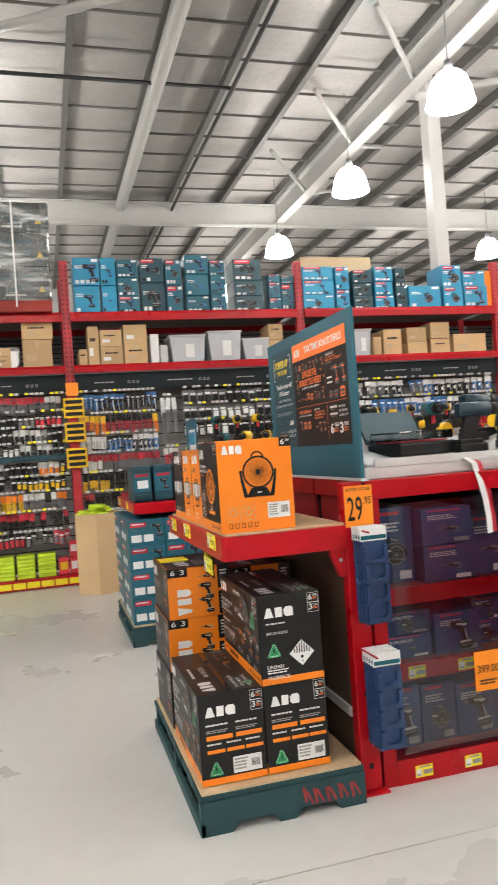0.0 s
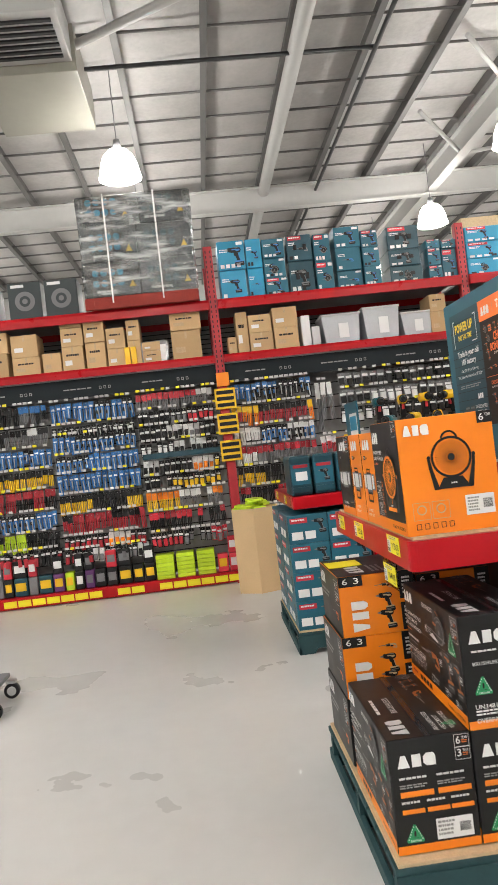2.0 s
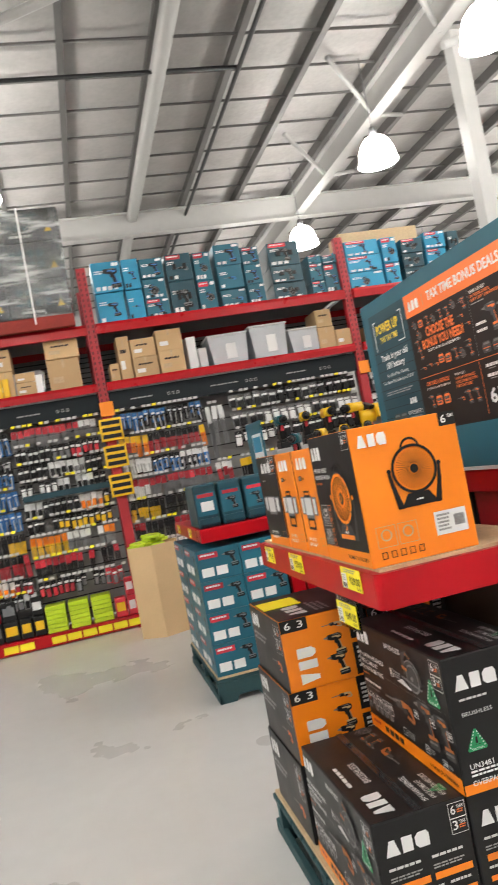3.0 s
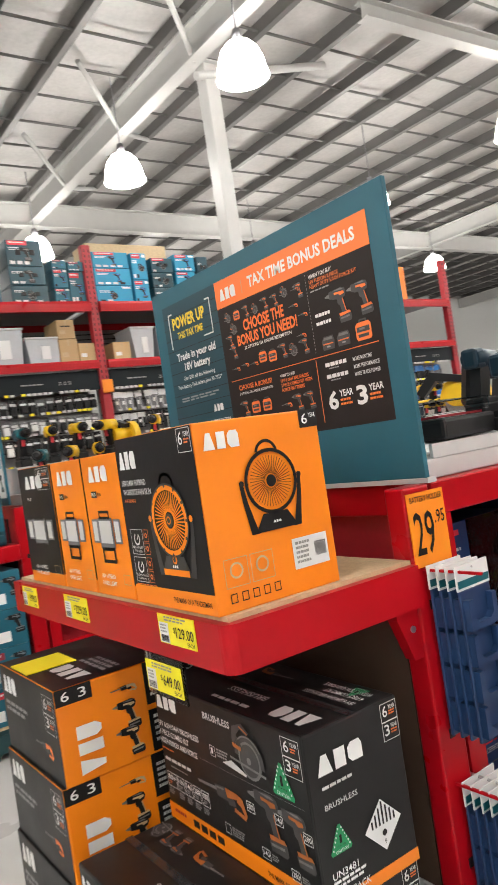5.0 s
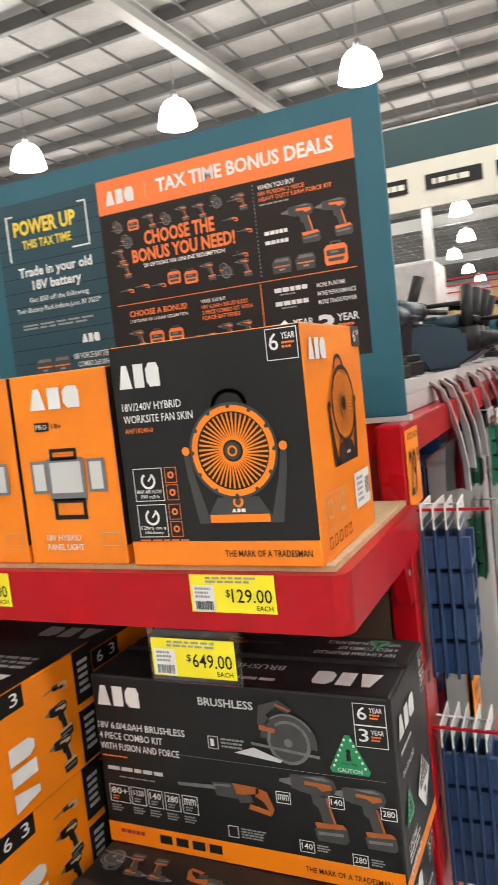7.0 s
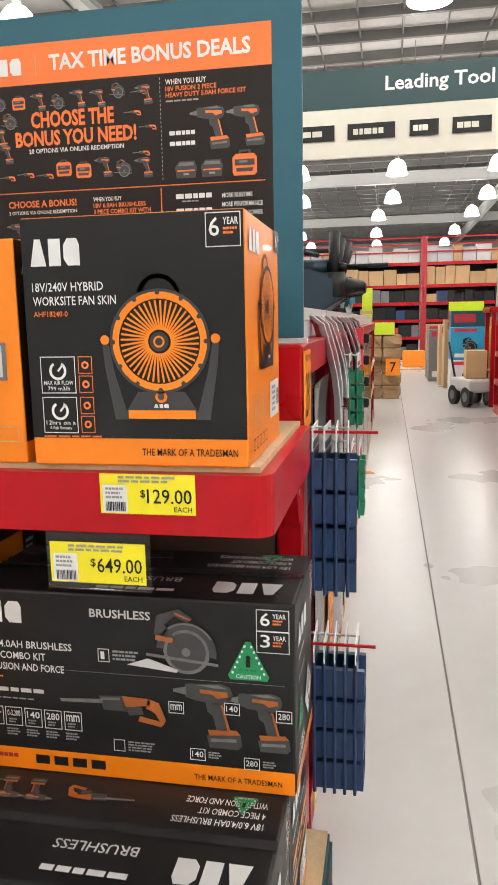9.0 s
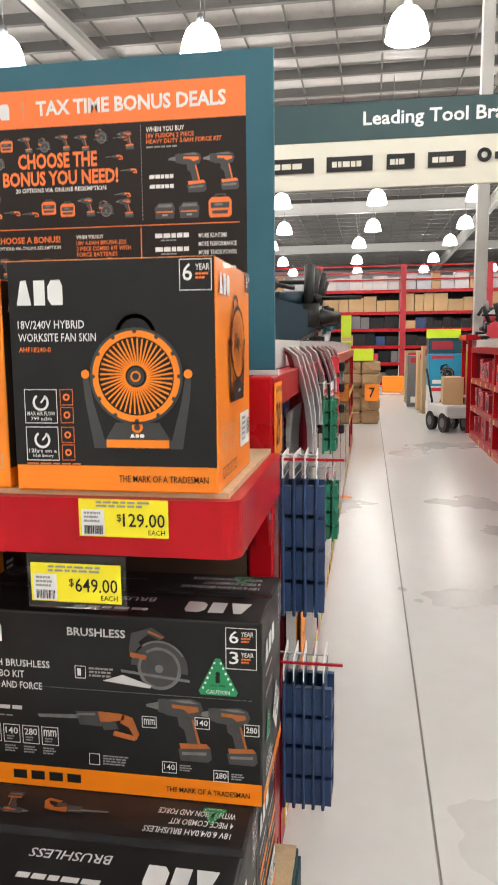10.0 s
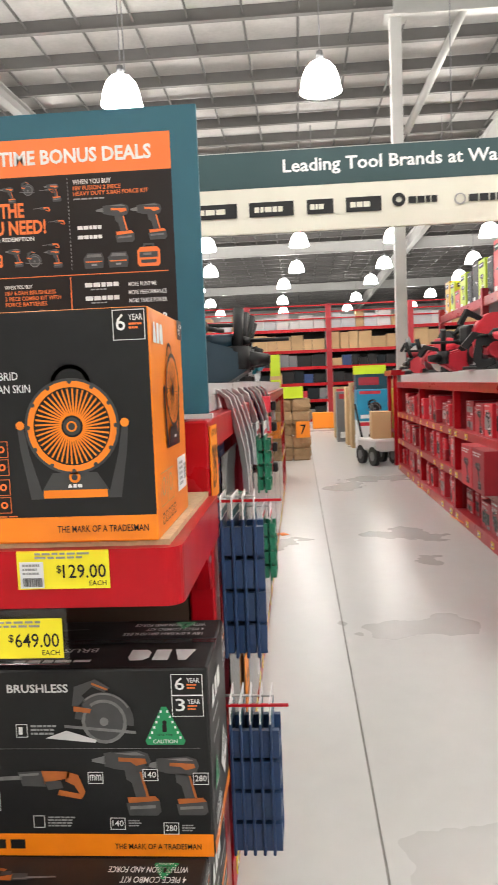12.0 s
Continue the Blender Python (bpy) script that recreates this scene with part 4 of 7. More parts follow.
def orange_box(x0, y0, z0, x1, y1, z1, side_orange=True):
    o, w, d, h = carton("power_tool_box", "orange and charcoal power tool carton stacked on a pallet", x0, y0, z0, x1, y1, z1, M_ORANGE if side_orange else M_DARK, group="orange tool cartons", wear=0.008)
    f, s, t = faces(o, 0, 0, 0, w, d, h)
    f.rect(0.004, 0.004, 0.996, 0.99, M_DARK)
    years(f, 0.80, 0.08, 0.97, 0.48)
    f.mark(0.06, 0.1, 0.3, 0.3, M_WHITE).lines(0.06, 0.4, 0.5, 0.55, 2, M_DIM)
    f.tool(0.72, 0.68, 0.13, M_ORANGEP, 2, 1)
    t.rect(0.004, 0.004, 0.996, 0.996, M_DARK).mark(0.1, 0.2, 0.45, 0.4, M_LIGHTG, 2).lines(0.1, 0.5, 0.5, 0.7, 3, M_DIM)
    if side_orange:
        s.rect(0.0, 0.0, 0.32, 0.17, M_DARK, 1)
        s.words("6", 0.05, 0.03, 0.12, 0.13, M_WHITE).words("3", 0.2, 0.03, 0.27, 0.13, M_WHITE)
        s.rect(0.8, 0.0, 1.0, 0.46, M_DARK, 1).rect(0.8, 0.52, 1.0, 0.97, M_DARK, 1).lines(0.84, 0.1, 0.96, 0.4, 5, M_LIGHTG, 2).lines(0.84, 0.58, 0.96, 0.9, 5, M_LIGHTG, 2)
        # maker's mark lies on its side: three stacked plain shapes
        s.add([(0.14, 0.92), (0.36, 0.88), (0.36, 0.82), (0.14, 0.77)], M_WHITE, 2)
        s.rect(0.14, 0.6, 0.36, 0.72, M_WHITE, 2)
        s.add([(0.14, 0.42), (0.31, 0.42), (0.36, 0.46), (0.36, 0.52), (0.31, 0.56), (0.14, 0.56)], M_WHITE, 2)
        for i in range(3):
            s.tool(0.6, 0.2 + i * 0.28, 0.075, M_CHIP, 2, (1, 0, 0)[i], M_DARK)
    for q in (f, s, t):
        q.done()


orange_box(0.50, 3.40, 0.165, 0.80, 3.84, 0.43, False)
orange_box(0.505, 3.395, 0.4305, 0.805, 3.83, 0.672)
orange_box(0.515, 3.39, 0.6725, 0.815, 3.83, 0.912)
orange_box(0.825, 3.40, 0.165, 1.12, 3.84, 0.405)
orange_box(0.83, 3.40, 0.4055, 1.125, 3.84, 0.645)
orange_box(0.83, 3.40, 0.6455, 1.125, 3.84, 0.885)
b = one(0.52, 3.60, 0.9145, 0.66, 3.74, 0.917)
lt = thing("loose_ticket", "yellow price ticket lying on an orange carton", "ticket", (0, 0, 0), bm=b, material=M_YELLOW)


def pallet(x0, y0, x1, y1, material, label, z=0.0, h=0.15, deck=True):
    o = thing("pallet", label, "pallet", (x0, y0, z), group="pallets")
    w, d = x1 - x0, y1 - y0
    for y in (0, d / 2 - 0.05, d - 0.1):
        b = bmesh.new()
        poly(b, [(0, 0), (w * 0.18, 0), (w * 0.22, 0.035), (w * 0.42, 0.035), (w * 0.46, 0), (w * 0.56, 0), (w * 0.6, 0.035), (w * 0.8, 0.035), (w * 0.84, 0), (w, 0), (w, h - 0.022), (0, h - 0.022)], y, y + 0.045)
        part("bearer", b, material, o)
    n = 9
    for i in range(n):
        a = i * d / n
        part("deck_board", one(0, a + 0.006, h - 0.022, w, a + d / n - 0.006, h, bevel=0.003), material, o)
    part("side_board", one(-0.004, 0, 0.0, 0.018, d, 0.05, bevel=0.003), material, o)
    if deck:
        part("sheet", one(0.01, 0.01, h, w - 0.01, d - 0.01, h + 0.012), M_CHIP, o, "brown chipboard sheet")
    return o


pl = pallet(0.478, 2.715, 1.155, 3.90, M_PAL, "dark blue-green painted timber pallet with red stencil marks on the floor")
pr = Print(pl, (0.4, 0.0, 0.13), (1, 0, 0), (0, 0, -1), 0.26, 0.11)
M_STENCIL = mat("faded red stencil", (0.30, 0.03, 0.03), 0.8, var=0.4, scale=30)
for i, q in enumerate(((0.05, 0.2), (0.22, 0.1), (0.42, 0.05), (0.62, 0.1), (0.82, 0.05))):
    pr.stroke(q[0], 0.35 - q[1], q[0] + 0.04, 0.9 - q[1], 0.012, M_STENCIL).stroke(q[0] + 0.04, 0.3, q[0] + 0.15, 0.8, 0.01, M_STENCIL)
pr.done("stencil_mark")


# ---- pallet racking along the far wall ----
WY = 8.65
BAYS = (-5.45, -2.55, 0.35, 3.25, 6.15, 9.05)
wr = thing("pallet_rack", "tall red steel pallet racking with a slat wall below", "shelving", (0, 0, 0))
for x in BAYS:
    for y in (WY + 0.02, WY + 0.95):
        u = part("upright", one(x - 0.05, y, 0.01, x + 0.05, y + 0.09, 3.78, bevel=0.008), M_REDW, wr)
        part("foot", one(x - 0.08, y - 0.03, 0, x + 0.08, y + 0.12, 0.01), M_REDW, u)
        if y < WY + 0.1:
            sb = bmesh.new()
            for i in range(26):
                for s in (-0.025, 0.025):
                    box(sb, x + s - 0.006, y - 0.002, 2.3 + i * 0.056, x + s + 0.006, y, 2.33 + i * 0.056)
            part("slot_row", sb, M_BLACK, u, "", "stuff")
for a, c in zip(BAYS, BAYS[1:]):
    for z, h in ((3.06, 0.11), (2.46, 0.09)):
        for y in (WY - 0.03, WY + 0.99):
            bmm = bmesh.new()
            poly(bmm, [(y, z), (y + 0.05, z), (y + 0.05, z + h), (y + 0.015, z + h), (y, z + h - 0.03)], a + 0.05, c - 0.05, axis="x")
            part("beam", bmm, M_RED, wr)
        part("deck", one(a + 0.05, WY + 0.02, z + h - 0.03, c - 0.05, WY + 0.99, z + h - 0.005), M_GREY, wr)
    sl = part("slat_wall", one(a + 0.05, WY + 0.36, 0.15, c - 0.05, WY + 0.40, 2.44), M_SLAT, wr, "grey slotted wall panel")
    for i in range(15):
        part("slat_groove", one(a + 0.05, WY + 0.357, 0.25 + i * 0.145, c - 0.05, WY + 0.36, 0.262 + i * 0.145), M_BLACK, sl)
    bp = part("shelf_back", one(a + 0.05, WY + 0.93, 2.555, c - 0.05, WY + 0.96, 3.05), M_SLAT, wr, "grey slotted back panel")
    for i in range(8):
        part("slat_groove", one(a + 0.05, WY + 0.927, 2.59 + i * 0.058, c - 0.05, WY + 0.93, 2.602 + i * 0.058), M_BLACK, bp)
    hd = part("header_strip", one(a + 0.052, WY + 0.05, 2.25, c - 0.052, WY + 0.09, 2.45), M_HEAD, wr, "charcoal header strip")
    p = Print(hd, (a + 0.05, WY + 0.05, 2.45), (1, 0, 0), (0, 0, -1), c - a - 0.1, 0.2)
    for k in range(3):
        p.lines(0.08 + k * 0.31, 0.5, 0.2 + k * 0.31, 0.62, 1, M_DIM, 1, k)
        for q in range(3):
            p.border(0.22 + k * 0.31 + q * 0.018, 0.48, 0.23 + k * 0.31 + q * 0.018, 0.64, 0.006, M_DIM)
    p.done("header_print")
    part("base_deck", one(a + 0.05, WY + 0.02, 0.01, c - 0.05, WY + 0.36, 0.13, bevel=0.004), M_RED, wr)
    tk = bmesh.new()
    for i in range(18):
        xx = a + 0.1 + i * 0.155
        if (i * 7) % 11 > 1:
            box(tk, xx, WY + 0.016, 0.03, xx + 0.14, WY + 0.02, 0.1)
    part("ticket_strip", tk, M_YELLOW, wr, "yellow shelf tickets", "stuff")

# hanging packs
PACKS = {}


def pack_mesh(kind, w, h, body, card):
    """A carded pack on its hook: 0 flat card with a blister, 1 slim tube, 2 hard case, 3 bag."""
    key = (kind, round(w, 3), round(h, 3), body.name, card.name)
    if key not in PACKS:
        b = bmesh.new()
        cyl(b, (0, 0.001, 0.0), (0, 0.26, 0.0), 0.003, n=5, mi=2)
        if kind == 0:
            box(b, -w / 2, 0.02, -h, w / 2, 0.026, 0.02, mi=1)
            box(b, -w * 0.38, -0.012, -h * 0.92, w * 0.38, 0.02, -h * 0.35, bevel=0.006, mi=0)
            box(b, -w * 0.4, 0.016, -h * 0.28, w * 0.4, 0.02, -h * 0.12, mi=3)
        elif kind == 1:
            box(b, -w * 0.46, 0.004, -h * 0.95, w * 0.46, 0.02, -h * 0.24, bevel=0.005, mi=0)
            box(b, -w / 2, 0.014, -h * 0.3, w / 2, 0.022, 0.015, mi=1)
            box(b, -w * 0.32, 0.0115, -h * 0.22, w * 0.32, 0.014, -h * 0.12, mi=3)
            cyl(b, (w * 0.1, -0.004, -h * 0.9), (w * 0.02, -0.004, -h * 0.3), 0.007, n=6, mi=2)
            box(b, -w * 0.4, 0.001, -h * 0.62, -w * 0.05, 0.004, -h * 0.42, mi=1)
        elif kind == 2:
            box(b, -w / 2, -0.03, -h, w / 2, 0.035, 0.0, bevel=0.01, mi=0)
            box(b, -w * 0.36, -0.034, -h * 0.75, w * 0.36, -0.03, -h * 0.3, mi=1)
        else:
            for j in range(3):
                box(b, -w / 2 + j * w / 3 + 0.003, -0.01 + 0.004 * j, -h, -w / 2 + (j + 1) * w / 3 - 0.003, 0.015, -h * 0.3, bevel=0.004, mi=0)
            box(b, -w / 2, 0.016, -h * 0.36, w / 2, 0.022, 0.02, mi=1)
        PACKS[key] = data(b, "pack", body, card, M_METAL, M_WHITE)
    return PACKS[key]


RNG = random.Random(11)
PLAB = {"blue drill pack": "blue carded drill bit pack hanging on a wall hook", "black plastic": "black carded accessory pack hanging on a wall hook",
        "red printed card": "red carded blade pack hanging on a wall hook", "yellow tool plastic": "yellow carded bit pack hanging on a wall hook",
        "white print": "white carded accessory pack hanging on a wall hook", "lime plastic": "lime green carded pack hanging on a wall hook",
        "grey plastic": "grey carded accessory pack hanging on a wall hook", "orange printed card": "orange carded pack hanging on a wall hook",
        "purple plastic": "purple carded pack hanging on a wall hook", "dark teal plastic case": "dark teal accessory case hanging on a wall hook"}
TICK = []


FAR = []


def hang(x0, x1, ztop, h, pitch, kind, bodies, cards):
    """One row of packs on hooks, in runs of one colour."""
    x = x0 + pitch / 2
    run, body, card = 0, bodies[0], cards[0]
    while x < x1 - pitch / 2 + 1e-6:
        if run <= 0:
            run = RNG.randint(2, 6)
            body, card = RNG.choice(bodies), RNG.choice(cards)
        run -= 1
        hh = h * RNG.choice((1.1, 1.1, 1.0, 0.82))
        if RNG.random() > 0.05 and not -1.6 < x0 < 0.3:
            FAR.append((pack_mesh(kind, pitch * 0.88, hh, body, card), pose(x, WY + 0.10 + RNG.uniform(-0.02, 0.05), ztop - RNG.uniform(0, 0.012), RNG.uniform(-4, 4), RNG.uniform(-5, 5), RNG.uniform(-14, 14))))
        elif RNG.random() > 0.05:
            o = new("accessory_pack", pack_mesh(kind, pitch * 0.88, hh, body, card))
            o.matrix_basis = pose(x, WY + 0.10 + RNG.uniform(-0.02, 0.05), ztop - RNG.uniform(0, 0.012), RNG.uniform(-4, 4), RNG.uniform(-5, 5), RNG.uniform(-14, 14))
            tagged(o, PLAB.get(body.name, "carded accessory pack hanging on a wall hook"), "hardware pack", "wall packs")
        x += pitch
    TICK.append((x0, x1, ztop + 0.035, pitch))


K, B_, R_, Y_, W_, G_, O_, L_ = M_BLACK, M_BLUEP, M_REDPL, M_YELP, M_WHITE, M_GREY, M_ORANGE, M_LIME
SEC = [(-2.5, -1.6, [(2.2, .17, [K, G_], [B_, K]), (1.95, .17, [K, G_], [K, W_]), (1.72, .17, [B_], [B_, K]), (1.48, .17, [Y_, K], [K]), (1.26, .18, [R_, K], [R_]), (1.02, .18, [B_], [B_, K]), (0.79, .17, [L_, K], [K, L_]), (0.6, .15, [R_, K], [R_, K])]),
       (-1.6, -0.64, [(2.19, .2, [B_], [K, B_]), (1.93, .1, [B_, K], [K]), (1.82, .18, [B_], [B_, K]), (1.60, .18, [B_], [B_, K]), (1.39, .19, [B_], [B_]), (1.16, .18, [Y_, K], [K]), (0.94, .19, [R_], [R_, K]), (0.70, .13, [R_, K, O_], [K, W_]), (0.55, .12, [K, R_, G_], [K, W_])]),
       (-0.64, 0.28, [(2.2, .17, [K, W_, G_], [R_, W_]), (2.0, .15, [K, G_, R_], [K]), (1.82, .14, [K, G_], [W_, K]), (1.64, .13, [W_, K, R_], [K, W_]), (1.44, .14, [O_, Y_, K], [K, W_]), (1.26, .13, [Y_, R_, K], [K]), (1.08, .17, [K, G_, Y_], [W_, O_]), (0.86, .19, [W_, K], [K, R_]), (0.63, .13, [K, R_, G_], [W_, R_, K])]),
       (0.42, 1.38, [(2.2, .2, [B_, K], [B_, K]), (1.94, .19, [O_, Y_, R_], [Y_, K]), (1.70, .17, [B_, W_, K], [K, W_]), (1.48, .18, [W_, G_], [R_]), (1.25, .17, [Y_, K], [K]), (1.02, .17, [K, R_], [K, R_]), (0.80, .16, [K, G_], [W_]), (0.6, .17, [R_, K], [K, W_]), (0.38, .17, [R_, K], [R_])]),
       (1.4, 1.62, [(2.12, .5, [W_, G_], [W_]), (1.5, .16, [R_, W_], [W_])]),
       (1.66, 3.18, [(2.2, .15, [K], [K, G_]), (2.0, .14, [K, W_], [G_]), (1.80, .14, [K, W_], [K]), (1.5, .18, [K, Y_], [K, Y_]), (1.25, .18, [R_, K], [K]), (1.0, .18, [K], [K, W_])]),
       (3.35, 6.05, [(2.2, .2, [B_, K, G_], [B_, W_]), (1.96, .2, [B_, K], [B_, K, W_]), (1.7, .2, [Y_, K, G_], [K]), (1.44, .19, [K, R_], [R_, K]), (1.18, .19, [K, Y_], [K])]),
       (6.25, 8.9, [(2.2, .2, [K, G_], [B_, W_]), (1.96, .2, [K, B_], [K]), (1.7, .2, [Y_, K], [K])])]
for i, (x0, x1, rows) in enumerate(SEC):
    for z, h, bo, ca in rows:
        hang(x0, x1, z, h, 0.062 if i < 5 else 0.095, (1 if bo[0] is B_ else 0 if h < 0.16 else 3), bo, ca)
# packs further along the wall are one joined heap
mats, vs, fs, mi = [], [], [], []
for me, m in FAR:
    k = len(vs)
    vs += [m @ v.co for v in me.vertices]
    slots = []
    for q in me.materials:
        if q not in mats:
            mats.append(q)
        slots.append(mats.index(q))
    for f in me.polygons:
        fs.append([k + i for i in f.vertices])
        mi.append(slots[f.material_index])
me = bpy.data.meshes.new("hanging_packs")
me.from_pydata(vs, [], fs)
for q in mats:
    me.materials.append(q)
me.polygons.foreach_set("material_index", mi)
tagged(new("hanging_packs", me), "rows of coloured carded packs hanging on wall hooks", "hardware packs", kind="stuff")
tb, tw = bmesh.new(), bmesh.new()
for x0, x1, z, pitch in TICK:
    x = x0 + 0.02
    while x < x1 - 0.05:
        box(RNG.choice((tb, tw, tw, tw)), x, WY + 0.045, z, x + 0.042, WY + 0.05, z + 0.026)
        x += 0.056 * RNG.choice((1, 1, 1, 2))
part("ticket_row", tb, M_YELLOW, wr, "yellow shelf tickets", "stuff")
part("ticket_row", tw, M_LIGHTG, wr, "white shelf tickets", "stuff")
sh = part("header_strip", one(-0.62, WY + 0.03, 1.475, 0.25, WY + 0.05, 1.535), M_TEALD, wr, "dark teal header strip")

# cases standing on the base deck
x = -2.45
while x < 0.25:
    m = RNG.choice((M_BLACK, M_BLACK, M_GREY, M_PURPLE, M_TEALD, M_LIME)) if not -0.62 < x < -0.12 else M_LIME
    if m is M_LIME and x > -0.7:
        for k in range(6):
            o = thing("glove_pack", "lime green packs stacked on the rack base", "glove pack", (x, WY + 0.06, 0.13 + k * 0.045), bm=one(0, 0, 0, 0.2, 0.22, 0.044, bevel=0.008), material=M_LIME, group="lime packs")
        x += 0.23
        continue
    wd = RNG.choice((0.11, 0.13, 0.16))
    mm = M_REDPL if x > -0.12 else m
    for k in range(2):
        b = box(bmesh.new(), 0, 0, 0, wd - 0.012, 0.06, 0.2, bevel=0.012)
        box(b, 0.015, -0.004, 0.06, wd - 0.03, 0.0, 0.15, mi=1)
        thing("bit_case", "small hard plastic bit case on the rack base", "tool case", (x, WY + 0.08 + k * 0.07, 0.13 + (0.001 if k == 0 else 0.001)), bm=b, material=(mm, RNG.choice((M_GREY, M_WHITE, M_YELP))), group="bit cases")
    if RNG.random() < 0.8:
        b = box(bmesh.new(), 0, 0, 0, wd - 0.015, 0.06, 0.19, bevel=0.012)
        box(b, 0.015, -0.004, 0.06, wd - 0.03, 0.0, 0.14, mi=1)
        thing("bit_case", "small hard plastic bit case stacked on another", "tool case", (x, WY + 0.09, 0.332), bm=b, material=(RNG.choice((mm, M_BLACK, M_REDPL)), RNG.choice((M_GREY, M_WHITE))), group="bit cases")
    x += wd
# yellow packs clipped on the upright
for i, z in enumerate((1.94, 1.66, 1.36)):
    b = box(bmesh.new(), 0, 0, 0, 0.23, 0.06, 0.23, bevel=0.004)
    for k in range(3):
        box(b, 0.02, -0.006, 0.025 + k * 0.07, 0.21, 0.0, 0.065 + k * 0.07, mi=1)
    thing("clip_strip_pack", "yellow and black pack clipped on a red upright", "hardware pack", (0.25, WY - 0.042, z), bm=b, material=(M_YELP, M_BLACK), group="yellow packs")
thing("orange_ticket", "orange price ticket on a red upright", "ticket", (0.29, WY + 0.0, 2.2), bm=one(0, 0, 0, 0.14, 0.018, 0.15), material=M_OTICKET)
o = thing("orange_ticket", "yellow price ticket on a rack beam", "ticket", (4.05, WY - 0.035, 2.2), bm=one(0, 0, 0, 0.12, 0.004, 0.14), material=M_OTICKET)
o.location = (3.2, WY - 0.01, 2.2)


def shelf_box(name, label, x, z, w, h, d, m, y=WY + 0.04, tape=True, mark=None, rz=0.0, group="stored boxes", cat="box", red=False):
    """A box on the racking with tape or a printed front."""
    o = thing(name, label, cat, (x, y + RNG.uniform(0, 0.03), z), rz, group, box(bmesh.new(), 0, 0, 0, w, d, h, bevel=0.006), m)
    p = Print(o, (0, 0, h), (1, 0, 0), (0, 0, -1), w, h, 0.002)
    if tape:
        p.rect(0.46, 0.0, 0.54, 0.28, M_CHIP).rect(0.12, 0.55, 0.45, 0.75, M_WHITE if RNG.random() < 0.35 else M_CHIP)
        if RNG.random() < 0.5:
            p.lines(0.2, 0.3, 0.8, 0.45, 1, M_BLACK, 2, RNG.randint(0, 99))
    if mark:
        if red:
            p.rect(0.06, 0.04, 0.6, 0.2, M_REDPL).lines(0.1, 0.08, 0.55, 0.16, 1, M_WHITE, 2)
        p.tool(RNG.uniform(0.45, 0.62), 0.55, min(w, h) * RNG.uniform(0.5, 0.72), mark, 1, RNG.choice((0, 2, 0, 1)), M_BLACK)
        p.lines(0.08, 0.28, 0.4, 0.42, 2, M_WHITE, 1, RNG.randint(0, 99))
        for q in range(RNG.randint(1, 4)):
            p.rect(0.08 + q * 0.2, 0.8, 0.22 + q * 0.2, 0.93, RNG.choice((M_WHITE, M_WHITE, M_LIGHTG, M_BLACK)))
        if RNG.random() < 0.5:
            p.rect(0.72, 0.05, 0.95, 0.16, M_WHITE)
    p.done("printed_panel")
    return o


# middle shelf: cartons, tubs
ZM, ZT = 2.546, 3.166
CL = "brown cardboard carton on a red rack shelf"
for x, w, hs in ((-2.5, .28, (.2, .16)), (-2.2, .24, (.24, .2)), (-1.93, .3, (.18, .22)), (-1.6, .2, (.2,)), (-1.38, .24, (.24, .18, .1)), (-1.12, .22, (.26, .2)), (-0.88, .22, (.18, .2)), (-0.65, .15, (.24, .2)), (-0.49, .2, (.14, .1)), (-0.02 - 0.14, .35, (.33, .2)),
                 (.47, .1, (.2,)), (.58, .13, (.47,)), (.72, .26, (.22, .2)), (1.0, .28, (.25, .23)), (2.82, .2, (.25, .2)), (3.02, .18, (.2,)), (3.42, .22, (.2,)), (4.25, .12, (.25,)), (4.4, .26, (.34,)), (4.75, .3, (.16, .2)), (5.1, .3, (.2, .22)), (5.45, .5, (.26,)), (6.3, .3, (.3,)), (6.7, .4, (.25, .2))):
    z = ZM
    for h in hs:
        h *= 1.15 if x < -0.6 else 1.0
        ww = w * RNG.uniform(0.92, 1.02)
        shelf_box("carton", CL, x, z, ww, h - 0.002, 0.36, M_CARD, group="cartons on the rack")
        z += h
for x, w, h in ((1.32, 0.1, 0.36), (1.43, 0.09, 0.22), (-0.33, 0.1, 0.2)):
    shelf_box("white_carton", "white cardboard carton on a red rack shelf", x, ZM, w, h, 0.3, M_WHITE if w > 0.095 else M_LIGHTG, tape=False)


def tub(x, z, w, h):
    o = thing("storage_tub", "frosted clear plastic tub on a red rack shelf", "storage box", (x, WY + 0.06, z), group="plastic tubs")
    b = bmesh.new()
    lo, hi, d = 0.03, 0.0, 0.4
    pts = [(lo, 0), (w - lo, 0), (w, h), (0, h)]
    poly(b, pts, 0.02, d)
    part("body", b, M_TUB, o)
    part("rim", one(-0.012, 0.005, h, w + 0.012, d + 0.015, h + 0.022, bevel=0.006), M_LIGHTG, o, "pale plastic lid")
    part("contents", one(lo + 0.02, 0.05, 0.006, w - lo - 0.02, d - 0.03, h * 0.7), M_GREY, o)
    part("label_card", one(w * 0.42, 0.012, h * 0.2, w * 0.68, 0.018, h * 0.72), M_WHITE, o)


for x, w, h in ((1.56, .44, .32), (2.04, .42, .36), (2.48, .36, .26), (3.66, .28, .34), (3.98, .26, .34), (4.9, .3, .3)):
    if x < 4.5:
        tub(x, ZM, w, h)
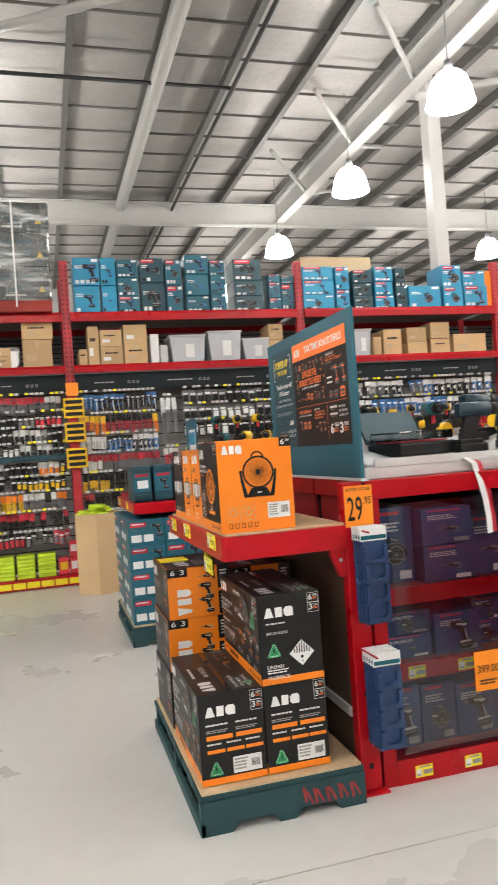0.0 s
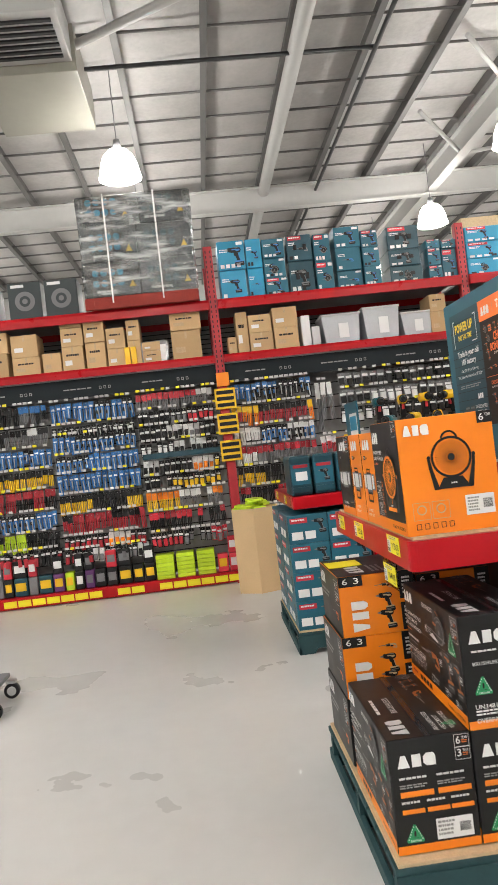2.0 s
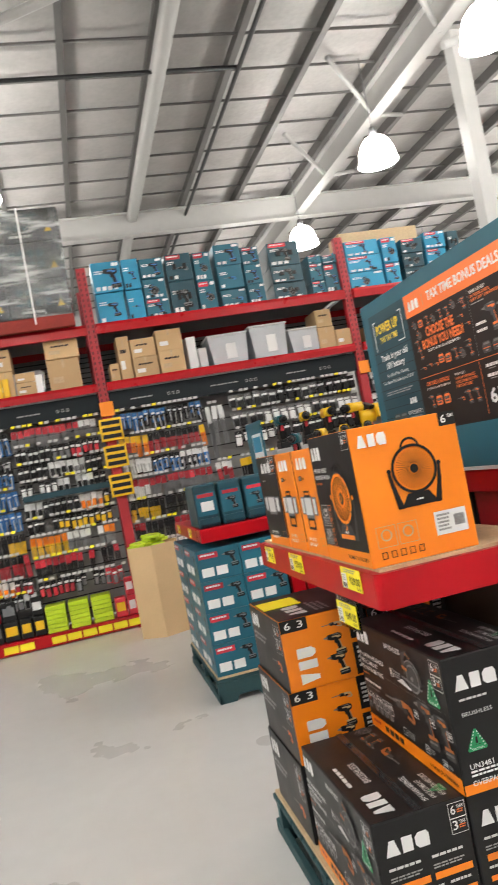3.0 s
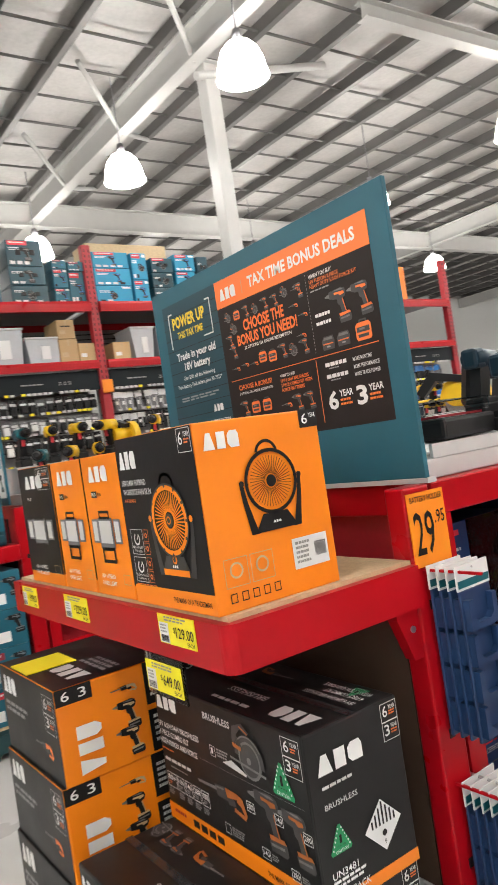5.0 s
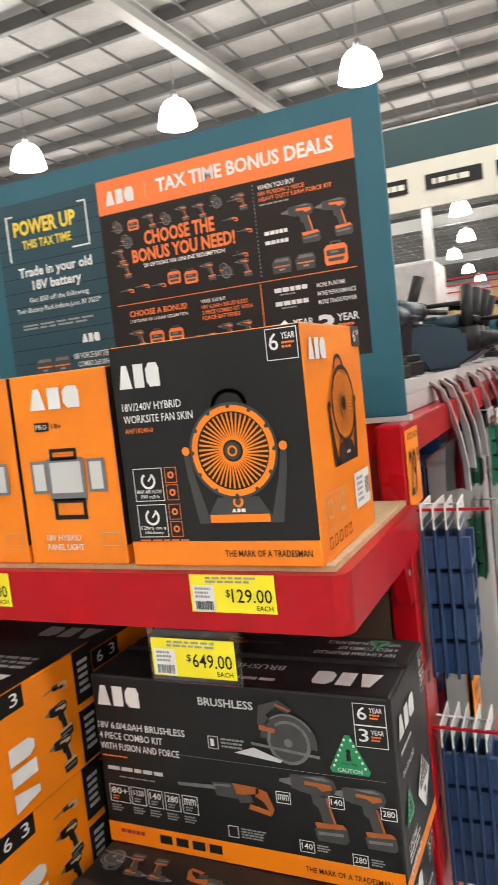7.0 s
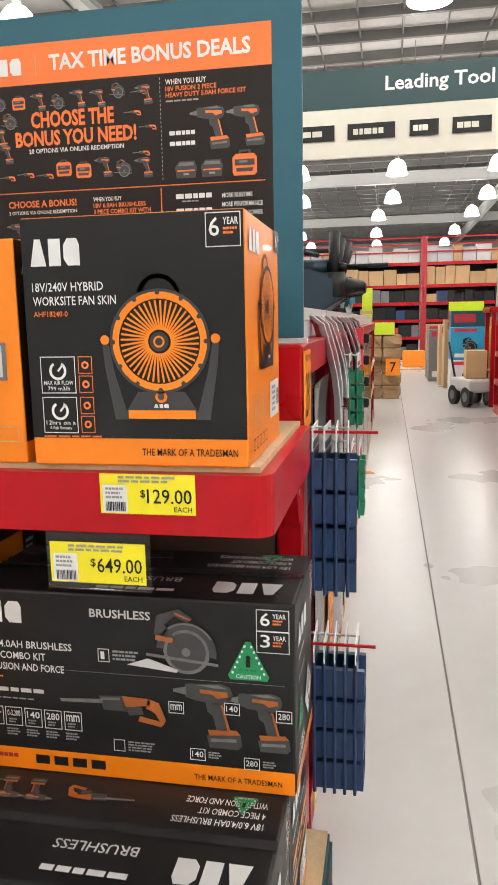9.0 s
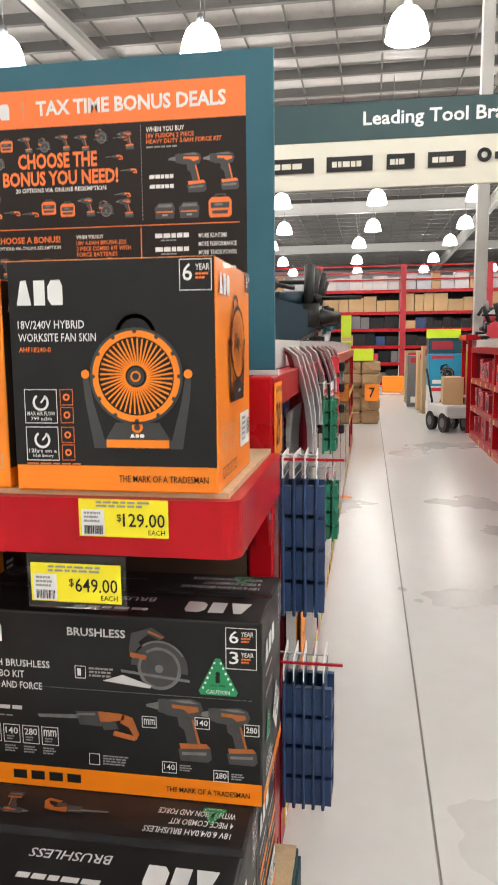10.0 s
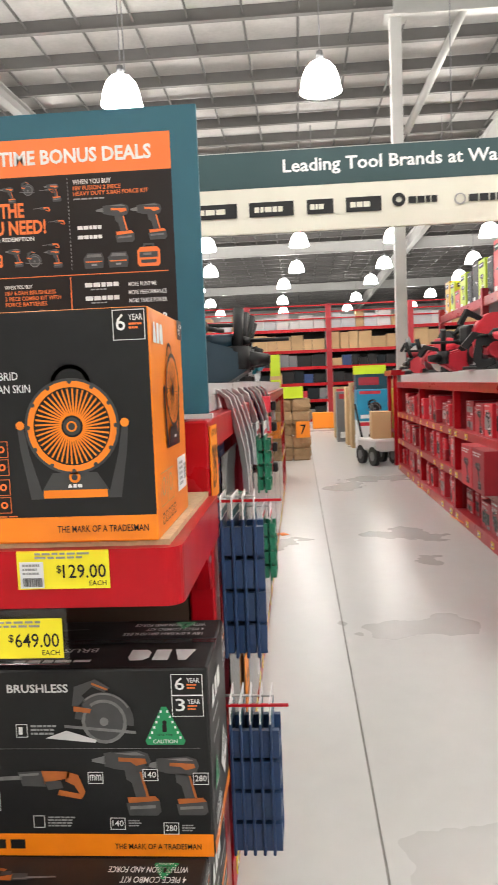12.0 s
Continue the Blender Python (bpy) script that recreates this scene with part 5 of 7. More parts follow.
# silver bagged goods
b = box(bmesh.new(), 0, 0, 0, 0.36, 0.3, 0.26, bevel=0.05)
for v in b.verts:
    v.co += Vector((noise.noise(v.co * 9), noise.noise(v.co * 9 + Vector((5, 0, 0))), 0.6 * noise.noise(v.co * 8))) * 0.03 * (1 if v.co.z > 0.02 else 0)
thing("bagged_goods", "grey goods in a clear plastic bag on a rack shelf", "bag", (-0.56, WY + 0.08, ZM), bm=b, material=mat("silver plastic film", (0.5, 0.5, 0.52), 0.2, 0.5, bump=0.6))
for k in range(2):
    thing("yellow_pack", "small yellow pack on a rack shelf", "hardware pack", (-0.62 - 0.07 * k, WY + 0.02, ZM), bm=one(0, 0, 0, 0.06, 0.1, 0.2, bevel=0.004), material=M_YELP)

# top shelf: teal tool boxes and cases
TL, TC = "teal printed power tool box stacked on a high shelf", "dark teal plastic tool case stacked on a high shelf"
for x, w, hs, m in ((.46, .31, (.33, .33), M_TEALL), (.78, .18, (.33, .33), M_TEALL), (.97, .26, (.20, .22, .22), M_TEALB), (1.25, .30, (.36, .30), M_TEALD), (1.56, .2, (.33, .32), M_TEALB), (1.8, .30, (.2, .26, .24), M_TEALB), (2.11, .2, (.22, .22, .2), M_TEALB),
                    (2.41, .38, (.19, .19, .27), M_TEALD), (2.86, .16, (.16, .2, .1), M_TEALB), (3.03, .2, (.34, .1), M_TEALB), (3.32, .44, (.19, .19, .18), M_TEALL), (3.78, .2, (.26, .3), M_TEALL), (4.02, .28, (.17, .17, .17), M_TEALD), (4.33, .28, (.18, .18, .2), M_TEALL), (4.63, .16, (.28, .26), M_TEALD),
                    (4.82, .5, (.3,), M_TEALL), (5.0, .3, (.0,), M_TEALL), (5.34, .3, (.28, .3), M_TEALL), (5.66, .36, (.3, .2), M_TEALL), (6.3, .4, (.3, .3), M_TEALB), (6.8, .4, (.3, .3), M_TEALL), (7.3, .4, (.3, .2), M_TEALL)):
    z = ZT
    for h in hs:
        if h > 0:
            case = m is M_TEALD
            o = shelf_box("tool_case" if case else "power_tool_box", TC if case else TL, x, z, w * RNG.uniform(0.93, 1), h - 0.003, 0.4, m, tape=False, mark=(M_BLUEP if not case else M_GREY), red=RNG.random() < 0.6, group="teal tool boxes")
            if case:
                part("latch", one(w * 0.25, -0.012, h * 0.42, w * 0.38, -0.0025, h * 0.62, bevel=0.003), M_BLACK, o)
                part("latch", one(w * 0.62, -0.012, h * 0.42, w * 0.75, -0.0025, h * 0.62, bevel=0.003), M_BLACK, o)
            z += h
shelf_box("wooden_crate", "pale plywood crate on a high shelf", 3.5, ZT, 1.05, 0.82, 0.35, M_CHIP, y=WY + 0.55, tape=False)
for x, m in ((6.0 - 0.02, M_ORANGE), (7.9, M_ORANGE)):
    shelf_box("orange_box", "orange box on a high rack shelf", x, ZT, 0.3, 0.5, 0.4, m, tape=False)

# wrapped pallet load
wl = thing("wrapped_pallet_load", "dark boxes with teal discs under stretch wrap on a red pallet", "pallet load", (-1.04, WY - 0.12, ZT))
for y in (0, 0.5, 0.92):
    part("bearer", one(0, y, 0, 1.24, y + 0.06, 0.1), M_PALR, wl)
for i in range(7):
    part("deck_board", one(0, i * 0.143, 0.1, 1.24, i * 0.143 + 0.12, 0.125, bevel=0.003), M_PALR, wl)
for x in (0.0, 0.57, 1.14):
    part("block", one(x, -0.012, 0.0, x + 0.1, 0.0, 0.1), M_PALR, wl)
M_DKB = mat("black green printed card", (0.018, 0.03, 0.033), 0.35, var=0.15)
for r in range(3):
    for c in range(2):
        b = one(0.02 + c * 0.605 + (0.06 if r == 2 else 0), 0.02, 0.126 + r * 0.39, 0.62 + c * 0.605 - (0.05 if r == 2 else 0), 0.95, 0.126 + r * 0.39 + 0.385 - (0.06 if r == 2 else 0), bevel=0.008)
        o = part("carton", b, M_DKB, wl)
        p = Print(o, (0.02 + c * 0.605, 0.02, 0.126 + r * 0.39 + 0.385), (1, 0, 0), (0, 0, -1), 0.6, 0.385, 0.002)
        for i in range(4):
            for j in range(2):
                p.ring(0.2 + i * 0.15, 0.3 + j * 0.3, 0, 0.038, M_TEALL if c == 0 else M_TEALD, 1, 14)
        p.add([(0.86, 0.55), (0.92, 0.75), (0.8, 0.75)], M_YELP).lines(0.2, 0.8, 0.6, 0.92, 1, M_LIGHTG)
        p.done()
b = bmesh.new()
box(b, 0.0, 0.0, 0.12, 1.25, 0.97, 1.25, bevel=0.03)
bmesh.ops.subdivide_edges(b, edges=b.edges[:], cuts=4, use_grid_fill=True)
for v in b.verts:
    v.co += Vector((noise.noise(v.co * 5), noise.noise(v.co * 5 + Vector((9, 0, 0))), 0)) * 0.025
part("stretch_wrap", b, M_WRAP, wl, "wrinkled clear stretch wrap")
for x in (0.3, 0.85):
    part("strap", one(x, -0.03, 0.05, x + 0.016, -0.026, 1.25), M_WHITE, wl)
for x in (-2.4, -1.9, -1.5):
    o = shelf_box("fan_carton", "dark printed fan carton on a high shelf", x, ZT, 0.36, 0.42, 0.4, M_DKB, tape=False)
    q = Print(o, (0, 0, 0.42), (1, 0, 0), (0, 0, -1), 0.36, 0.42, 0.003)
    q.ring(0.5, 0.5, 0.06, 0.11, M_GREY).ring(0.5, 0.5, 0, 0.03, M_GREY).rect(0.1, 0.05, 0.5, 0.13, M_WHITE)
    q.done()

# cardboard dump bin with lime packs
bn = thing("cardboard_bin", "tall six-sided brown cardboard dump bin on the floor", "bin", (0.52, 8.12, 0), 8)
b = bmesh.new()
hexa = [(0.27 * math.cos(radians(60 * i + 15)), 0.24 * math.sin(radians(60 * i + 15))) for i in range(6)]
for (ax, ay), (cx, cy) in zip(hexa, hexa[1:] + hexa[:1]):
    for s in (1.0, 0.96):
        f = b.faces.new([b.verts.new(q) for q in ((ax * s, ay * s, 0), (cx * s, cy * s, 0), (cx * s, cy * s, 0.86), (ax * s, ay * s, 0.86))])
    b.faces.new([b.verts.new(q) for q in ((ax, ay, 0.86), (cx, cy, 0.86), (cx * 0.96, cy * 0.96, 0.86), (ax * 0.96, ay * 0.96, 0.86))])
poly(b, [(x * 0.95, y * 0.95) for x, y in hexa], 0.80, 0.83, axis="z")
part("shell", b, mat("pale cardboard", (0.66, 0.46, 0.25), 0.7, var=0.1, scale=3, bump=0.06), bn)
for i in range(14):
    o = thing("lime_pack", "lime green pack heaped in a cardboard bin", "hardware pack", (0.52 + RNG.uniform(-0.17, 0.12), 8.12 + RNG.uniform(-0.15, 0.1), 0.835 + 0.028 * (i % 4)), RNG.uniform(0, 180), "lime packs", one(-0.05, -0.06, 0, 0.09, 0.06, 0.03, bevel=0.006), M_LIME)


# ---- hand tools, built once each and copied ----
def drill(body, grip, label, long=False):
    """A cordless drill standing on its battery: motor housing, chuck, grip, trigger, battery."""
    o = thing("cordless_drill", label, "power tool", (0, 0, -50), group="display tools")
    b = cyl(bmesh.new(), (0.10, 0, 0.2), (-0.05, 0, 0.2), 0.036, 0.034, n=14)
    box(b, 0.04, -0.03, 0.165, 0.11, 0.03, 0.235, bevel=0.012)
    part("housing", b, body, o)
    b = cyl(bmesh.new(), (-0.05, 0, 0.2), (-0.09, 0, 0.2), 0.027, 0.03, n=12)
    cyl(b, (-0.09, 0, 0.2), (-0.13, 0, 0.2), 0.024, 0.012, n=12)
    if long:
        cyl(b, (-0.13, 0, 0.2), (-0.3, 0, 0.2), 0.009, n=8)
    part("chuck", b, M_BLACK, o)
    b = bmesh.new()
    poly(b, [(0.0, 0.17), (0.075, 0.17), (0.10, 0.06), (0.035, 0.06)], -0.02, 0.02)
    part("grip", b, grip, o)
    part("trigger", one(-0.008, -0.01, 0.125, 0.012, 0.01, 0.165, bevel=0.004), M_REDPL, o)
    b = box(bmesh.new(), -0.02, -0.036, 0, 0.12, 0.036, 0.045, bevel=0.006)
    box(b, 0.0, -0.032, 0.045, 0.115, 0.032, 0.065, bevel=0.004)
    part("battery", b, M_BLACK, o)
    return o


def saw(body, label):
    """A circular saw: motor, guarded blade, handle, base shoe."""
    o = thing("circular_saw", label, "power tool", (0, 0, -50), group="display tools")
    part("blade", cyl(bmesh.new(), (0, -0.005, 0.1), (0, 0.005, 0.1), 0.09, n=28), M_METAL, o)
    b = bmesh.new()
    arc = [(0.105 * math.cos(radians(a)), 0.1 + 0.105 * math.sin(radians(a))) for a in range(0, 181, 15)]
    poly(b, arc, -0.02, 0.02)
    part("guard", b, body, o)
    part("motor", cyl(bmesh.new(), (0, 0.02, 0.12), (0, 0.13, 0.12), 0.05, 0.045, n=14), body, o)
    b = bmesh.new()
    poly(b, [(-0.04, 0.19), (0.12, 0.23), (0.19, 0.15), (0.16, 0.13), (0.1, 0.19), (-0.03, 0.165)], 0.02, 0.055)
    part("handle", b, M_BLACK, o)
    part("shoe", one(-0.16, -0.06, 0.0, 0.16, 0.09, 0.006), M_METAL, o)
    return o


def hammer_drill(body, label):
    """A rotary hammer lying nose down, with a side handle and a D-grip."""
    o = thing("rotary_hammer", label, "power tool", (0, 0, -50), group="display tools")
    b = bmesh.new()
    poly(b, [(-0.16, 0.06), (-0.14, 0.13), (0.02, 0.17), (0.14, 0.16), (0.16, 0.05), (0.06, 0.03), (0.04, 0.0), (-0.05, 0.0)], -0.04, 0.04)
    bmesh.ops.bevel(b, geom=b.edges[:], offset=0.012, segments=2, affect="EDGES")
    part("housing", b, body, o)
    b = cyl(bmesh.new(), (-0.15, 0, 0.1), (-0.25, 0, 0.1), 0.036, 0.022, n=14)
    part("chuck", b, M_BLACK, o)
    b = bmesh.new()
    poly(b, [(0.14, 0.16), (0.25, 0.18), (0.27, 0.06), (0.24, 0.0), (0.15, 0.03), (0.16, 0.06), (0.22, 0.06), (0.22, 0.13), (0.15, 0.12)], -0.02, 0.02)
    part("grip", b, M_BLACK, o)
    b = cyl(bmesh.new(), (-0.13, 0.0, 0.14), (-0.16, -0.05, 0.30), 0.018, 0.022, n=12)
    cyl(b, (-0.13, 0, 0.06), (-0.13, 0, 0.15), 0.046, n=14)
    part("side_handle", b, M_BLACK, o)
    part("trigger", one(0.19, -0.008, 0.08, 0.215, 0.008, 0.12), M_REDPL, o)
    part("battery", one(0.06, -0.035, 0.0, 0.15, 0.035, 0.05, bevel=0.006), M_BLACK, o)
    return o


M_NAVYT = mat("navy tool plastic", (0.008, 0.03, 0.05), 0.4, var=0.1)
M_TEALT = mat("teal tool plastic", (0.0, 0.11, 0.14), 0.4, var=0.1)
D_YEL = drill(M_YELP, M_BLACK, "yellow and black cordless drill on a display counter")
D_NAVY = drill(M_NAVYT, M_BLACK, "dark navy cordless drill on a display counter", True)
D_TEAL = drill(M_TEALT, M_BLACK, "teal and black cordless drill on a display counter")
D_ORG = drill(M_ORANGE, M_BLACK, "orange and black cordless drill on a display counter")
D_RED = drill(M_REDPL, M_BLACK, "red and black cordless drill on a display counter", True)
S_YEL = saw(M_YELP, "yellow circular saw on a display counter")
S_RED = saw(M_REDPL, "red circular saw on a display counter")
S_GRN = saw(M_TEALT, "green circular saw on a display counter")
H_NAVY = hammer_drill(M_NAVYT, "dark navy rotary hammer on a display counter")
H_BLK = hammer_drill(M_BLACK, "black rotary hammer on a display counter")
H_RED = hammer_drill(M_REDPL, "red and black rotary hammer on a display counter")
ORIGINALS = [H_RED, D_YEL, D_NAVY, D_TEAL, D_ORG, D_RED, S_YEL, S_RED, S_GRN, H_NAVY, H_BLK]


def put(ob, x, y, z, rz=0.0, s=1.0):
    return copy_thing(ob, pose(x, y, z, 0, 0, rz) @ Matrix.Scale(s, 4))


b = one(-0.04, -0.003, 0, 0.04, 0, 0.05)
box(b, -0.037, -0.0036, 0.006, -0.012, -0.003, 0.036, mi=1)
box(b, -0.034, -0.0042, 0.008, -0.016, -0.0036, 0.016, mi=2)
box(b, -0.004, -0.0036, 0.012, 0.036, -0.003, 0.03, mi=2)
box(b, -0.02, -0.0036, 0.04, 0.03, -0.003, 0.046, mi=2)
SHELF_TICKET = data(b, "price_ticket", M_YELLOW, M_WHITE, M_DIM)


def gondola(x0, x1, yf, yb, top, tiers, face=-1, bay=1.25, label="red steel aisle shelving with printed boxes"):
    """Double-depth aisle shelving whose open front lies at yf and back at yb; face tells which way the front looks along y."""
    o = thing("aisle_shelving", label, "shelving", (0, 0, 0), group="aisle shelving")
    s = face
    y = lambda d: yf - s * d
    def bx(a, d0, z0, c, d1, z1, bevel=0.0):
        return one(a, min(y(d0), y(d1)), z0, c, max(y(d0), y(d1)), z1, bevel=bevel)
    depth = abs(yb - yf)
    part("back_panel", bx(x0 + 0.03, depth - 0.03, 0.05, x1 - 0.03, depth, top - 0.08), M_HEAD, o)
    part("top_deck", bx(x0, 0.0, top - 0.08, x1, depth, top, 0.004), M_RED, o)
    n = max(1, round((x1 - x0) / bay))
    for i in range(n + 1):
        a = x0 + (x1 - x0 - 0.06) * i / n
        part("upright", bx(a, 0.004, 0.0, a + 0.06, 0.07, top - 0.08), M_RED, o)
        part("divider", bx(a + 0.02, 0.07, 0.1, a + 0.04, depth - 0.03, top - 0.08), M_REDW, o)
    for z in tiers:
        for i in range(n):
            a, c = x0 + (x1 - x0 - 0.06) * i / n + 0.06, x0 + (x1 - x0 - 0.06) * (i + 1) / n
            part("shelf_lip", bx(a, 0.0, z - 0.07 if z > 0.1 else 0.0, c, 0.012, z + 0.004), M_RED, o)
            part("shelf_plate", bx(a, 0.012, z - 0.02, c, depth - 0.03, z), M_REDW, o)
            for k in range(5):
                if RNG.random() < 0.75:
                    xx = a + 0.08 + k * (c - a - 0.2) / 4
                    part("price_ticket", SHELF_TICKET, None, o).matrix_basis = pose(xx + 0.04, y(0), z - 0.062 if z > 0.1 else 0.02, 0, 0, 0 if s < 0 else 180)
    return o


def stock(x0, x1, yf, z, hmax, m, label, face=-1, wr=(0.09, 0.2), depth=0.3, group="boxed tools", accent=None):
    """A row of boxed goods on a shelf, fronts with small print."""
    x = x0
    while x < x1 - wr[0]:
        w = min(RNG.uniform(*wr), x1 - x)
        rows = RNG.choice((1, 1, 2))
        h = hmax * RNG.uniform(0.72, 0.98)
        back = RNG.uniform(0.02, 0.12)
        for k in range(rows):
            hh = h / rows
            ya = yf - face * back
            yy = min(ya, ya - face * depth)
            o = thing("tool_box", label, "box", (x, yy, z + k * hh + 0.001), 0, group, box(bmesh.new(), 0, 0, 0, w - 0.008, depth, hh - 0.002, bevel=0.003), m)
            if face < 0:
                p = Print(o, (0, 0, hh), (1, 0, 0), (0, 0, -1), w - 0.008, hh, 0.0016)
            else:
                p = Print(o, (w - 0.008, depth, hh), (-1, 0, 0), (0, 0, -1), w - 0.008, hh, 0.0016)
            p.lines(0.12, 0.06, 0.8, 0.14, 1, accent or M_REDPL, 1, RNG.randint(0, 99)).lines(0.12, 0.2, 0.7, 0.34, 3, M_LIGHTG, 1, RNG.randint(0, 99))
            if RNG.random() < 0.45 and accent:
                p.rect(0.1, 0.4, 0.9, 0.8, RNG.choice((M_LIGHTG, M_DIM, M_BLACK)), 1)
            p.tool(0.52, 0.58, min(w, hh) * 0.7, M_LIGHTG if RNG.random() < 0.5 else M_GREY, 2, RNG.choice((0, 1, 2)), M_BLACK)
            p.rect(0.62, 0.84, 0.92, 0.95, M_WHITE if RNG.random() < 0.6 else M_DIM)
            p.done()
        x += w


# shelving that carries the boxed navy tools, behind the display end
GX1 = 9.8
gondola(1.275, GX1, 2.785, 3.38, 1.285, (0.10, 0.50, 0.82), -1, 1.22, "red steel aisle shelving with navy boxed tools")
gondola(1.275, GX1, 3.98, 3.39, 1.285, (0.10, 0.50, 0.82), 1, 1.22, "red steel aisle shelving with dark boxed tools")
for x in [1.34 + i * 1.21 for i in range(6)]:
    for z, h in ((0.10, 0.31), (0.50, 0.24), (0.82, 0.37)):
        stock(x, x + 1.12, 2.785, z, h, M_NAVY if x < 4 else RNG.choice((M_NAVY, M_TEALB, M_REDPL)), "navy blue printed tool box on a red shelf" if x < 4 else "printed tool box on a red aisle shelf", -1, (0.12, 0.26), 0.34, "navy tool boxes")
# clear guard in front of the shelves
for i in range(5):
    a = 1.37 + i * 1.22
    gd = thing("shelf_guard", "clear acrylic guard sheet in front of red shelves", "guard", (0, 0, 0), group="shelf guards")
    part("sheet", one(a, 2.774, 0.13, a + 1.16, 2.778, 1.18), M_ACRYL, gd)
# pale counter top with a sloping front tray
ct = thing("display_counter", "pale grey display counter on red aisle shelving", "counter", (0, 0, 1.286))
part("plinth", one(1.30, 2.83, 0, GX1 - 0.05, 3.92, 0.05, bevel=0.004), M_LIGHTG, ct)
b = bmesh.new()
poly(b, [(2.84, 0.051), (3.36, 0.051), (3.36, 0.16)], 1.32, GX1 - 0.07, axis="x")
part("sloping_tray", b, M_LIGHTG, ct)
b = bmesh.new()
poly(b, [(3.40, 0.051), (3.91, 0.051), (3.40, 0.16)], 1.32, GX1 - 0.07, axis="x")
part("sloping_tray", b, M_LIGHTG, ct)
for i in range(8):
    part("front_lip", one(1.35 + i * 1.03, 2.828, 0.05, 1.35 + i * 1.03 + 1.0, 2.838, 0.085), M_LIGHTG, ct)
put(D_NAVY, 1.95, 2.95, 1.362, 175), put(D_NAVY, 2.2, 2.96, 1.364, 165, 1.1), put(D_NAVY, 2.12, 3.2, 1.413, 190)
put(H_NAVY, 2.62, 2.95, 1.362, 120, 1.1), put(H_NAVY, 2.95, 2.98, 1.369, 100, 1.1), put(H_BLK, 3.2, 2.98, 1.37, 80, 1.1), put(H_NAVY, 2.4, 3.18, 1.41, 150, 1.1), put(H_BLK, 2.8, 3.2, 1.413, 60, 1.15), put(D_NAVY, 3.05, 3.2, 1.413, 100, 1.2), put(D_NAVY, 2.75, 2.9, 1.352, 80, 1.0)
put(S_GRN, 4.2, 2.98, 1.369, 30, 1.3), put(S_GRN, 4.7, 3.0, 1.373, 10, 1.3), put(D_TEAL, 5.1, 2.97, 1.367, 60, 1.2), put(S_GRN, 5.6, 3.0, 1.373, -20, 1.3), put(D_TEAL, 6.3, 3.0, 1.373, 90, 1.2), put(S_GRN, 7.2, 3.0, 1.373, 20, 1.2), put(H_BLK, 3.7, 3.0, 1.373, 70, 1.1)
for i in range(12):
    put((D_ORG, D_TEAL, S_YEL, D_YEL, H_BLK)[i % 5], 1.65 + i * 0.5, 3.70, 1.385, RNG.uniform(60, 120), 1.1)
# clear lidded case on the counter
cs = thing("tool_case", "open dark tool case with a clear lid on a counter", "tool case", (1.52, 2.92, 1.37), 12)
part("body", one(0, 0, 0, 0.34, 0.24, 0.06, bevel=0.012), M_BLACK, cs)
part("insert", one(0.03, 0.03, 0.061, 0.31, 0.21, 0.068), M_REDPL, cs)
part("clear_cover", one(0.01, 0.01, 0.07, 0.33, 0.23, 0.11, bevel=0.006), M_ACRYL, cs)
b = bmesh.new()
poly(b, [(0.235, 0.06), (0.25, 0.06), (0.33, 0.21), (0.315, 0.215)], 0.0, 0.34, axis="x")
part("lid", b, M_TEALD, cs)
o = thing("desk_card", "white information card on the counter", "card", (1.30, 2.86, 1.345), 0, bm=one(0.02, 0, 0, 0.16, 0.2, 0.006), material=M_WHITE)
o.rotation_euler = (radians(12), 0, 0)


# hanging battery holders by the corner post
def holder(x, y, z, n, m, label, gap=0.036, h=0.34, w=0.13):
    for k in range(n):
        o = thing("battery_holder", label, "battery holder", (x, y - k * gap, z), RNG.uniform(-3, 3), "hanging holders")
        tray = part("tray", box(bmesh.new(), 0, 0, -h, w, 0.008, 0, bevel=0.003), m, o)
        for q in range(4):
            z0 = -h + 0.012 + q * (h - 0.02) / 4
            z1, i, e = z0 + h / 4 - 0.016, 0.016, 0.005
            u_shape = [(e, z0), (w - e, z0), (w - e, z1), (w - e - i, z1), (w - e - i, z0 + 0.026), (w - 0.036, z0 + 0.014), (0.036, z0 + 0.014), (e + i, z0 + 0.026), (e + i, z1), (e, z1)]
            part("pocket", poly(bmesh.new(), u_shape, -0.016, 0.0), m, tray)
        part("header_card", one(-0.004, 0.002, 0.0, w + 0.004, 0.005, 0.055), M_WHITE, o, "white and red header card")
        part("card_band", one(0.0, 0.0005, 0.006, w, 0.002, 0.022), M_TEALT if m is M_HOLDER else M_REDPL, o)
        part("hook", cyl(bmesh.new(), (w / 2, 0.0, 0.045), (w / 2, 0.12 + gap * k, 0.05), 0.0025, n=6), M_METAL, o)


HL = "blue moulded plastic battery holder hanging on a red clip"
holder(1.195, 2.758, 1.05, 4, M_HOLDER, HL, 0.026, 0.335, 0.112)
holder(1.205, 2.758, 0.55, 5, M_HOLDER, HL, 0.024, 0.335, 0.112)
GLB = "green moulded plastic battery holder hanging from a shelf"
holder(2.50, 2.745, 1.15, 2, M_HGREEN, GLB, 0.03, 0.24)
holder(2.50, 2.735, 0.80, 2, M_HGREEN, GLB, 0.03, 0.26)
for z in (1.07, 0.575):
    thing("clip_strip", "red plastic clip arm on a shelf post", "clip", (1.2, 2.62, z + 0.02), bm=one(0, 0, 0, 0.006, 0.16, 0.006), material=M_RED)
